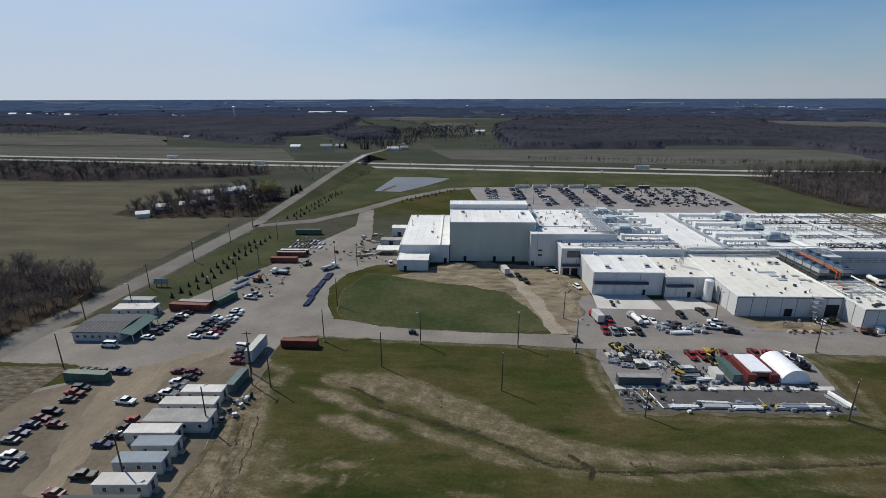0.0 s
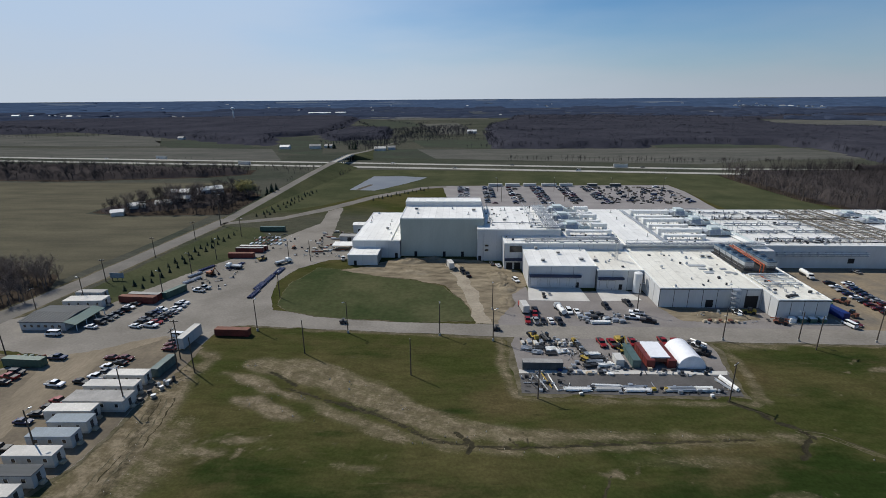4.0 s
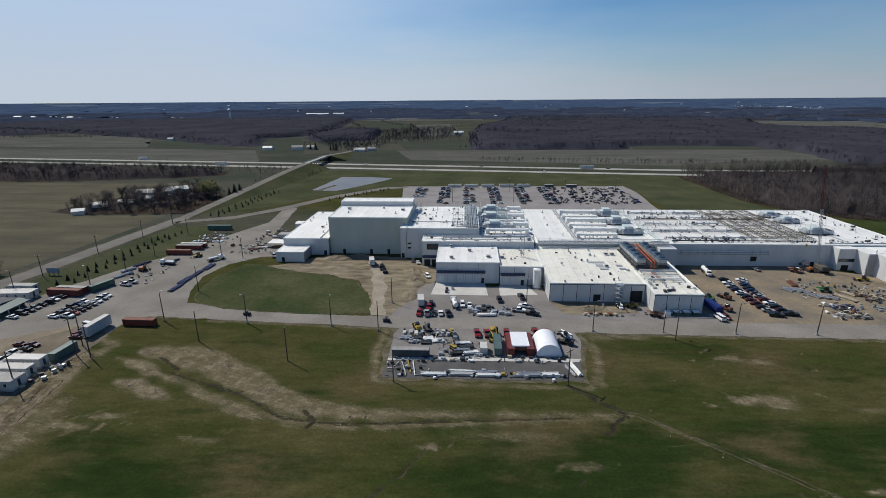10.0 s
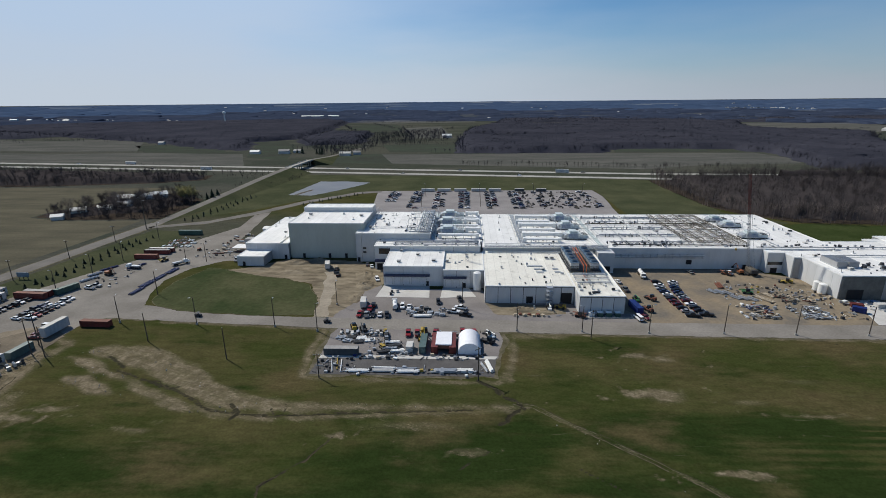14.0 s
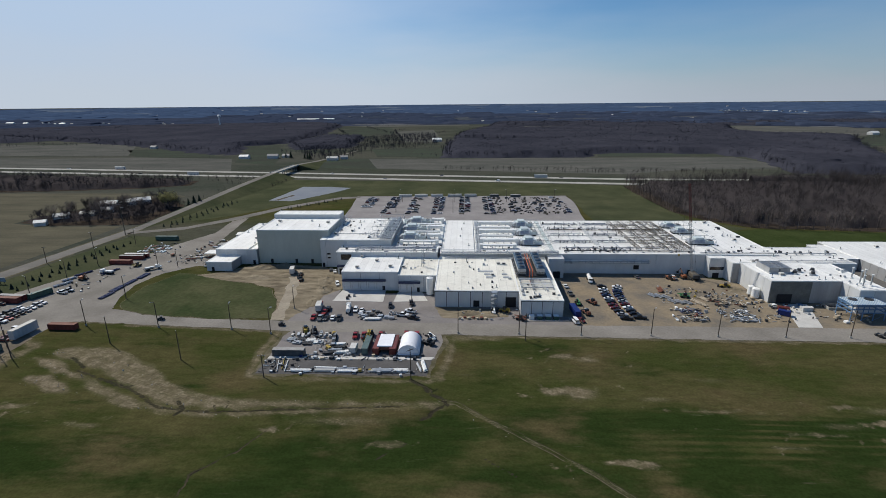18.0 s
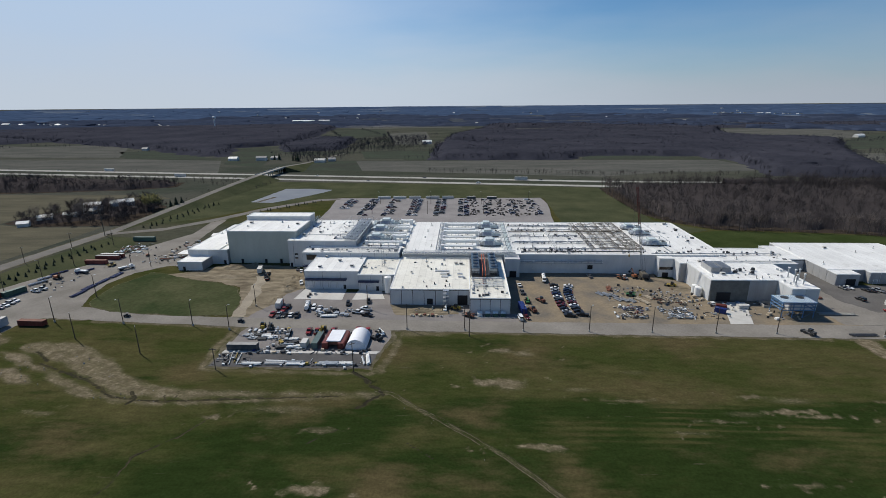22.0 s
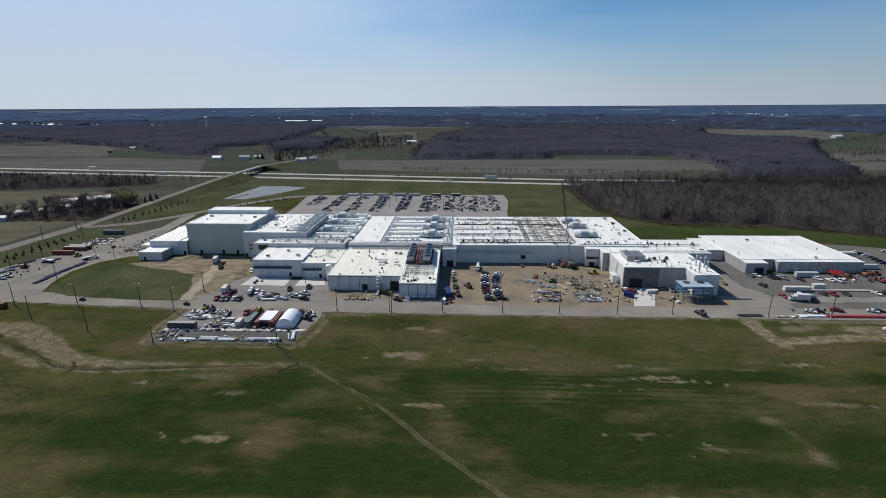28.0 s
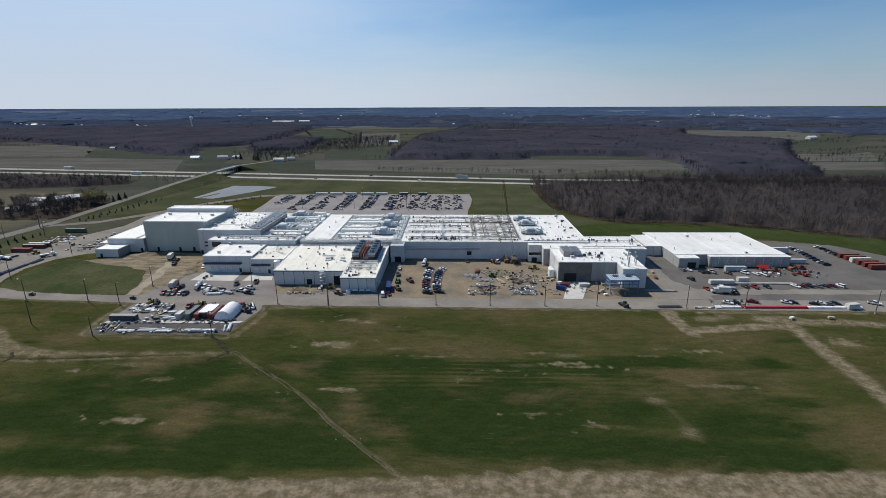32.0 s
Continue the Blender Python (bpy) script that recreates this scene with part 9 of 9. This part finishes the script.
canopy("center_woods", [(210, 1850), (520, 1900), (1000, 1910), (900, 2300), (260, 2200)], 20, 14, HAZY_WOOD, "distant haze tinted bare woodland", 8, 14)
canopy("west_far_woods", [(-2600, 1500), (-1700, 1300), (-1050, 1180), (-1000, 1280), (-1750, 1640), (-2700, 1900)], 20, 13, HAZY_WOOD, "distant haze tinted bare woodland", 9, 15)
canopy("right_woods", [(1620, 1560), (1660, 1700), (2000, 1720), (2100, 1500), (1750, 1330)], 20, 13, HAZY_WOOD, "distant haze tinted bare woodland", 12, 15)


def hedge_rows(name, lines, spacing, h0, h1, protos):
    """Lines of bare trees between the far fields."""
    rows = []
    for ax, ay, bx, by in lines:
        n = max(2, int(math.hypot(bx - ax, by - ay) / spacing))
        for k in range(n):
            f = (k + rt.uniform(-0.4, 0.4)) / n
            x, y = ax + (bx - ax) * f + rt.uniform(-3, 3), ay + (by - ay) * f + rt.uniform(-3, 3)
            if noise.noise((x * 0.02, y * 0.02, 4.0)) > -0.22:
                rows.append((x, y, float(far_rise(np.array(x), np.array(y))), rt.uniform(h0, h1)))
    v, f = spread(protos, rows, rt)
    tagged(new(name, arrays_mesh(name, v, f, HAZY_WOOD)), "lines of bare trees between far fields", "hedgerow", kind="stuff")


hedge_rows("hedgerows", [(957, 1071, 1147, 1225), (844, 885, 953, 789), (780, 755, 909, 736), (991, 1113, 1296, 1200), (768, 738, 980, 900), (953, 789, 1100, 960), (1067, 1770, 1536, 1790), (1140, 1205, 1324, 1335), (-914, 1112, -640, 1070),
            (-71, 963, 89, 960), (-34, 820, 106, 808), (-89, 1422, -251, 1836), (-216, 2040, -409, 2050), (-27, 1137, 70, 1134), (-109, 1577, 13, 1660), (-109, 1577, -27, 1137), (-320, 1675, -217, 1386), (-230, 883, -112, 853), (-160, 801, -80, 850), (-60, 900, 60, 1060), (-100, 1050, -20, 1300), (0, 1300, 60, 1500), (-226, 1881, 135, 2020),
            (-1500, 1180, -900, 1050), (900, 905, 1180, 1010), (1000, 1290, 1310, 1420)], 5.0, 6, 12, FAR)
hedge_rows("field_scrub", [(-682, 860, -331, 828), (-600, 965, -405, 968), (-1300, 1010, -700, 900), (-700, 700, -300, 655)], 9.0, 2, 5, BUSH)
hedge_rows("orchard_row", [(210, 1160, 345, 1156)], 6.5, 7, 9, FAR)

# far fields, in the haze-greyed field colours
for nm, pts, m, lab in (("field_north", [(-45, 794), (98, 788), (246, 795), (564, 790), (575, 700), (551, 652), (423, 640), (324, 600), (115, 641), (-8, 664)], HAZY_TAN_FIELD, "pale tan field beyond the highway"),
                        ("field_green", [(-122, 736), (-84, 795), (-45, 794), (-8, 664), (-118, 681)], HAZY_GREEN_FIELD, "green field beyond the highway"),
                        ("field_west_far", [(-1700, 1330), (-914, 1112), (-798, 1160), (-662, 1106), (-514, 858), (-682, 860), (-1600, 1000)], HAZY_TAN_FIELD, "brown field beyond the highway"),
                        ("field_west_near", [(-1600, 990), (-642, 816), (-481, 830), (-288, 802), (-216, 645), (-512, 675), (-1500, 840)], HAZY_TAN_FIELD, "pale tan field along the highway"),
                        ("field_west_green", [(-592, 971), (-524, 999), (-405, 968), (-331, 828), (-485, 836)], HAZY_GREEN_FIELD, "green field beyond the highway"),
                        ("field_farm", [(-256, 745), (-292, 839), (-330, 960), (-318, 1090), (-231, 913), (-180, 712)], HAZY_GREEN_FIELD, "green farm field"),
                        ("field_mid", [(-320, 1675), (-251, 1836), (-144, 1766), (-89, 1422), (-217, 1386)], HAZY_GREEN_FIELD, "green field between woods"),
                        ("field_far", [(-393, 2020), (-118, 2040), (135, 2040), (135, 1960), (-226, 1881)], HAZY_TAN_FIELD, "pale distant field"),
                        ("field_barn", [(-109, 1577), (13, 1660), (70, 1134), (-27, 1137)], HAZY_TAN_FIELD, "pale field with farm buildings"),
                        ("field_lane", [(-71, 963), (1, 990), (89, 960), (106, 812), (-34, 820)], HAZY_GREEN_FIELD, "green field beside the lane"),
                        ("field_gap", [(302, 1895), (450, 1888), (428, 1719), (294, 1745)], HAZY_TAN_FIELD, "pale distant field"),
                        ("field_orchard", [(80, 1232), (341, 1226), (333, 1147), (80, 1151)], HAZY_TAN_FIELD, "pale strip with a row of trees"),
                        ("field_east", [(1040, 1751), (1377, 1800), (1470, 1690), (1271, 1393), (1140, 1265), (1000, 1215), (880, 1300), (880, 1411)], HAZY_TAN_FIELD, "pale brown distant field"),
                        ("field_clearing", [(379, 935), (475, 1003), (549, 952), (500, 800), (345, 800)], HAZY_GREEN_FIELD, "green clearing with a farm"),
                        ("field_tan_strip", [(840, 892), (954, 879), (1040, 930), (930, 776), (778, 769)], HAZY_TAN_FIELD, "pale strip field"),
                        ("field_east_green", [(1060, 1180), (1271, 1380), (1420, 1411), (1200, 1150), (1010, 990), (900, 960), (974, 1070)], HAZY_GREEN_FIELD, "green distant field"),
                        ("field_edge_strip", [(760, 753), (920, 752), (840, 655), (715, 655)], HAZY_TAN_FIELD, "pale strip field beside the woods"),
                        ("field_far_right", [(1400, 1330), (1620, 1690), (1900, 1650), (1700, 1250), (1450, 1150)], HAZY_GREEN_FIELD, "green distant field")):
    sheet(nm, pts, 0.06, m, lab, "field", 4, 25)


def far_land():
    """The last miles of farmed and wooded country up to the horizon: two rings of land, and belts of trees on them."""
    # the outer ring is bluer, distance haze coming from its material colour
    for name, r0, r1, nr, material in (("backdrop", 2040, 3250, 60, HAZY_PATCHES), ("backdrop_rim", 3250, 4835, 60, HAZY_RIM_PATCHES)):
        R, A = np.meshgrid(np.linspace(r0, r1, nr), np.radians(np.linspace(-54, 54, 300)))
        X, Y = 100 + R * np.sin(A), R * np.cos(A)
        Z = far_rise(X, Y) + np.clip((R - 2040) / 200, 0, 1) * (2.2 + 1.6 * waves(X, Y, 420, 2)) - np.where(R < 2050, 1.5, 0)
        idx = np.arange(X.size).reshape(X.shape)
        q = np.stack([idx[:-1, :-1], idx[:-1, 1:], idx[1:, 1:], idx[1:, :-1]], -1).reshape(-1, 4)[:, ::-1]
        tagged(new(name, arrays_mesh(name, np.stack([X, Y, Z], -1).reshape(-1, 3), q, material, True)), "distant wooded plain tinted blue grey for haze", "backdrop", kind="structure")


far_land()


def on_backdrop(x, y):
    return float(far_rise(np.array(x), np.array(y)) + 2.4 + 1.6 * waves(np.array(x), np.array(y), 420, 2)) if math.hypot(x - 100, y) > 2100 else 0.0


rr = np.random.RandomState(9)


def tree_belts(name, count, r0, r1, material, low, high):
    """Far strips of wood, each a long low mass with an uneven top and ragged ends."""
    V, F, n = [], [], 0
    for k in range(count):
        a, R = math.radians(rr.uniform(-50, 52)), r0 + (r1 - r0) * rr.rand()
        cx, cy = 100 + R * math.sin(a), R * math.cos(a)
        length, depth, h, tilt = rr.uniform(60, 330), rr.uniform(25, 110), rr.uniform(low, high), rr.uniform(-0.16, 0.16)
        m = max(8, int(length / 16))
        u = np.linspace(-0.5, 0.5, m)
        x = cx + u * length
        taper = np.clip((0.5 - np.abs(u)) * 9, 0.05, 1)
        y = cy + tilt * (x - cx) + 14 * waves(x, x * 0, 130, k)
        base = far_rise(x, y) + 1.0
        rows = []
        for dy, lift in ((0, 0.0), (12, 0.45), (34, 0.9), (34 + depth, 0.95), (44 + depth, 0.0)):
            yy = y + dy * taper + rr.uniform(-3, 3, m)
            rows.append(np.stack([x + rr.uniform(-4, 4, m), yy, far_rise(x, yy) + 1.0 + h * lift * taper * rr.uniform(0.72, 1.12, m)], -1))
        P = np.stack(rows)
        idx = np.arange(P.shape[0] * m).reshape(P.shape[0], m) + n
        F.append(np.stack([idx[:-1, :-1], idx[:-1, 1:], idx[1:, 1:], idx[1:, :-1]], -1).reshape(-1, 4))
        V.append(P.reshape(-1, 3))
        n += P.shape[0] * m
    tagged(new(name, arrays_mesh(name, np.concatenate(V), np.concatenate(F), material, True)), "distant belts of bare trees tinted for haze", "woods", kind="stuff")


# farther belts take the bluer wood, haze by base colour
tree_belts("far_belts", 280, 2080, 3300, HAZE_BLUE_WOOD, 6, 11)
tree_belts("horizon_belts", 240, 3250, 4600, HAZY_RIM_WOOD, 3, 6)

# bridge of the county road over the highway
def bank(name, ys, hs, material):
    """An earth bank with sloping sides under the raised road, and the road on it."""
    for nm, half, lift, slope, m, lab in ((name, 5.4, 0.0, 1.8, material, "grassy road embankment at the bridge"), (name + "_road", 4.3, 0.06, 0.05, ROAD, "pale road rising to the bridge")):
        bm = bmesh.new()
        rings = []
        for y, h in zip(ys, hs):
            rings.append([bm.verts.new((-134.5 + 0.0342 * (y - 306) + px, y, pz)) for px, pz in ((-half - slope * h, 0.0), (-half, h + lift), (half, h + lift), (half + slope * 1.9 * h, 0.0))])
        for a, b in zip(rings, rings[1:]):
            for k in range(3):
                bm.faces.new((a[k], a[k + 1], b[k + 1], b[k]))
        bm.faces.new(rings[0])
        bm.faces.new(rings[-1][::-1])
        bmesh.ops.recalc_face_normals(bm, faces=bm.faces[:])
        tagged(part(nm, bm, m), lab, "embankment", kind="structure")


bank("embankment_south", [316, 345, 382, 420, 441, 475, 503, 540, 574], [0.05, 0.9, 1.9, 3.2, 4.0, 5.1, 5.9, 6.7, 7.1], LAWN)
bank("embankment_north", [652, 668, 700, 740, 790], [7.1, 6.6, 4.6, 2.1, 0.05], LAWN)
u = root("road_bridge", -124, 613, 0.0, -1.96, label="pale concrete road bridge over the highway", category="bridge")
part("deck", box(-4.6, 4.6, -40, 40, 6.3, 7.16), CONCRETE, u)
for y in (-33, -3, 31):
    for x in (-3, 0, 3):
        part("pier", box(x - 0.4, x + 0.4, y - 0.4, y + 0.4, 0, 6.3), CONCRETE, u)
for s in (-4.6, 4.35):
    part("parapet", box(s, s + 0.25, -40, 40, 7.16, 8.0), CONCRETE, u)
sheet("road_county_north", [(-121, 785), (-115, 785), (-92, 940), (-97, 940)], 0.07, ROAD, "pale county road beyond the bridge", "road", 0.3, 30)


def house(x, y, w, d, h, wall, roof, turn, label, z=0.0, name="farm_house"):
    u = root(name, x, y, z, turn, label, "house", "distant houses")
    part("wall", box(-w / 2, w / 2, -d / 2, d / 2, -0.5, h), wall, u)
    part("roof", prism([(-d / 2 - 0.4, h - 0.1), (d / 2 + 0.4, h - 0.1), (0, h + d * 0.28)], -w / 2 - 0.4, w / 2 + 0.4), roof, u)
    for k in range(max(1, int(w / 4)) if not name.startswith("far") else 0):
        part("window", box(-w / 2 + 1.4 + k * 3.6, -w / 2 + 2.5 + k * 3.6, -d / 2 - 0.06, -d / 2, 1.0, 2.2), GLASS, u)
    if not name.startswith("far"):
        part("door", box(w / 2 - 1.7, w / 2 - 0.7, -d / 2 - 0.07, -d / 2, -0.2, 2.1), TRIM_DARK, u)
    return u


for x, y, w, d, h, wall, roof, turn, lab in ((-221, 326, 8, 6, 3.0, WHITE_TRAILER, ROOF, 28, "white farm shed among bare trees"), (-219, 345, 11, 7, 4.0, WHITE_TRAILER, ROOF, 35, "white farm shed among bare trees"), (-211, 392, 14, 9, 5.0, WHITE_TRAILER, ROOF, 14, "white barn among bare trees"), (-205, 357, 11, 7, 3.4, WHITE_TRAILER, TRAILER_ROOF, 14, "pale roofed barn among bare trees"),
                                             (-194, 408, 20, 9, 4.6, WHITE_TRAILER, ROOF, 40, "white barn among bare trees"), (-197, 370, 10, 7, 4.0, WHITE_TRAILER, TRAILER_ROOF, 20, "grey farm house among bare trees"), (-267, 806, 16, 10, 4, WHITE_TRAILER, ROOF, 0, "white barn near the highway"),
                                             (-216, 806, 18, 10, 5, WHITE_TRAILER, TRAILER_ROOF_GREY, 10, "white farm house near the highway"), (-196, 818, 14, 9, 4, WHITE_TRAILER, TRAILER_ROOF_GREY, -8, "white farm house near the highway"), (-102, 774, 18, 9, 4, WHITE_TRAILER, TRAILER_ROOF, 0, "white house beside the county road"), (-86, 790, 12, 8, 4, GREY_SIDING, TRAILER_ROOF_GREY, 10, "grey house beside the county road"),
                                             (52, 1160, 22, 12, 5, WHITE_TRAILER, ROOF, 5, "white roofed barn in the woods"), (488, 940, 24, 10, 4.5, WHITE_TRAILER, TRAILER_ROOF_GREY, 0, "white farm buildings in a clearing"), (470, 950, 14, 9, 4, GREY_SIDING, TRAILER_ROOF_GREY, 12, "grey farm house in a clearing"),
                                             (-560, 1010, 12, 9, 4, WHITE_TRAILER, TRAILER_ROOF_GREY, 0, "white farm house by a field"), (1180, 1300, 26, 14, 5, WHITE_TRAILER, ROOF, 20, "white farm barns far off")):
    house(x, y, w, d, h, wall, roof, turn, lab)
rh = random.Random(15)
for k in range(26):
    x, y = rh.uniform(-1900, 2300), rh.uniform(2100, 3900)
    if abs(x - 100) < y * 0.95:
        house(x, y, rh.uniform(8, 18), rh.uniform(8, 12), rh.uniform(2.5, 4), GREY_SIDING, rh.choice((ROOF, TRAILER_ROOF, TRAILER_ROOF_GREY)), rh.uniform(-25, 25), "pale far off farm building", on_backdrop(x, y), "far_barn")
for k in range(16):
    x, y = -1900 + k * 46 + rh.uniform(-20, 20), 2150 + rh.uniform(-40, 160)
    house(x, y, rh.uniform(7, 12), 8, 2.6, GREY_SIDING, rh.choice((TRAILER_ROOF, TRAILER_ROOF_GREY, TRAILER_ROOF_BLUE)), rh.uniform(-20, 20), "pale far off house among trees", on_backdrop(x, y), "far_house")
for x, w in ((-1990, 36), (-1915, 20), (-1740, 26)):
    house(x, 2190, w, 14, 4, WHITE_TRAILER, ROOF, 0, "long white distant warehouse", on_backdrop(x, 2190), "far_warehouse")
for k in range(22):
    x, y = 1690 + k * 16 + rh.uniform(-5, 5), 3150 - k * 14 + rh.uniform(-30, 30)
    house(x, y, rh.uniform(9, 15), 9, 3.2, GREY_SIDING, rh.choice((ROOF, TRAILER_ROOF, CHARCOAL_ROOF)), rh.uniform(-20, 20), "far off house in a row", on_backdrop(x, y), "far_house")
for x, y, w in ((1471, 1691, 22), (1500, 1700, 30), (1533, 1727, 20)):
    house(x, y, w, 12, 4, WHITE_TRAILER, ROOF, 10, "white farm barns far off", 0.0, "far_barn")
house(-716, 2596, 118, 14, 3.4, WHITE_TRAILER, ROOF, 0, "long white distant factory", on_backdrop(-716, 2596), "far_factory")
house(-606, 2604, 56, 14, 3.4, WHITE_TRAILER, ROOF, 0, "long white distant factory", on_backdrop(-606, 2604), "far_factory")
u = root("water_tower", -891, 1979, 0.0, label="pale distant water tower", category="water tower")
bm = bmesh.new()
bmesh.ops.create_uvsphere(bm, u_segments=16, v_segments=10, radius=7.5)
for v in bm.verts:
    v.co.z = v.co.z * 0.75 + 44
part("tank", bm, TRIM_WHITE, u, smooth=True)
part("stem", rod((0, 0, 0), (0, 0, 40), 2.2, sides=12), TRIM_WHITE, u)


bars = [(1560 + 14 * k + rh.uniform(-2, 2), 1568 + 14 * k, 1500 + 12 * j, 1504 + 12 * j, 0.0, rh.uniform(1.6, 3.2)) for k in range(22) for j in range(12)]
solids("far_vehicle_store", bars, [], TRIM_WHITE, "rows of pale vehicles stored far off", "vehicle store")


# single trees near the camera's side
def single_tree(x, y, h, seed, label="bare grey deciduous tree", buds=False):
    a = bare_tree(seed, 24, 14, 0.36, 0.016 if buds else 0.0035, 0.2)
    u = root("bare_tree", x, y, 0.0, random.uniform(0, 360), label, "tree", "bare trees")
    part("trunk", arrays_mesh("trunk", a[0] * h, a[1], BARK), None, u)
    part("crown", arrays_mesh("crown", a[2] * h, a[3], BUDS if buds else BARK), None, u)


for k in range(26):
    single_tree(-158 - rh.uniform(0, 46), 140 + rh.uniform(0, 60), rh.uniform(9, 15), 100 + k)
for k in range(16):
    single_tree(-150 - rh.uniform(0, 80), 330 + rh.uniform(0, 70), rh.uniform(10, 16), 150 + k)
for k, (x, y, h) in enumerate(((-158, 392, 15), (-153, 390, 14), (-162, 398, 14), (-156, 400, 15), (-150, 396, 12))):
    single_tree(x, y, h, 180 + k, "rounded tree with yellow green buds", True)


def spruce(x, y, h):
    r = random.Random(int(x * 31 + y * 17))
    u = root("young_spruce", x, y, 0.02, r.uniform(0, 360), "young dark green spruce on the verge", "tree", "young spruces along the verge")
    part("trunk", rod((0, 0, 0), (0, 0, h * 0.5), 0.06, sides=5), BARK, u)
    V, F = [], []
    for j in range(9):
        z = h * (0.08 + 0.1 * j)
        rad = h * 0.36 * (1 - j / 9.5)
        for k in range(9):
            a = k * 0.698 + j * 0.35 + r.uniform(-0.2, 0.2)
            q = rad * r.uniform(0.75, 1.15)
            n = len(V)
            V += [(0, 0, z + h * 0.16), (q * math.cos(a - 0.32), q * math.sin(a - 0.32), z), (q * math.cos(a + 0.32), q * math.sin(a + 0.32), z - 0.03)]
            F.append((n, n + 1, n + 2))
    part("crown", arrays_mesh("crown", V, F, NEEDLES), None, u)
    return u


for x, y, h in ((-137, 404, 10), (-139, 398, 8), (-136, 412, 9), (-140, 409, 7), (-196, 814, 9), (-186, 810, 12), (-150, 792, 11), (-145, 788, 13), (-157, 797, 9)):
    tagged(spruce(x, y, h), "tall dark green conifer near the farm houses", group="tall conifers")
sp = [spruce(-119.5, 184.5, 2.6), spruce(-113.5, 187.7, 2.3), spruce(-118.8, 190, 2.9)]
for k in range(13):
    f = (k + 1) / 13
    copy_thing(sp[k % 3], pose(-119.5 + 2.1 * f + rh.uniform(-0.5, 0.5), 184.5 + 81 * f, 0.02, 0, 0, k * 50))
    copy_thing(sp[(k + 1) % 3], pose(-113.5 + 1.6 * f + rh.uniform(-0.5, 0.5), 187.7 + 87 * f, 0.02, 0, 0, k * 70))
for k in range(26):
    f = (k // 2) / 12
    copy_thing(sp[k % 3], pose(-117 + 10 * f + (k % 2) * 6 + rh.uniform(-1, 1), 322 + 95 * f + rh.uniform(-1.5, 1.5), 0.02, 0, 0, k * 40))
for k in range(14):
    copy_thing(sp[k % 3], pose(-44 + k * 3.2, 380 + k * 3.6 + (k % 2) * 5, 0.02, 0, 0, k * 60))

# traffic standing on the highway
for k, (x, code) in enumerate(((-480, "sw"), (-330, "ux"), (-60, "sw"), (20, "ss"), (90, "sb"), (160, "vw"), (240, "sx"))):
    y = 594 - 0.143 * (x + 150) if k % 2 else 630 - 0.143 * (x + 150)
    car(code, x, y - 4, 82, False, "cars on the highway")
for x, y in ((-250, 602), (-395, 662), (215, 567)):
    container(x, y + 5, 16, WHITE_TRAILER, -8, "white semi trailer on the highway", 4.0, TRAILER_ROOF, "semi_trailer", 0.3, "semi trailers")
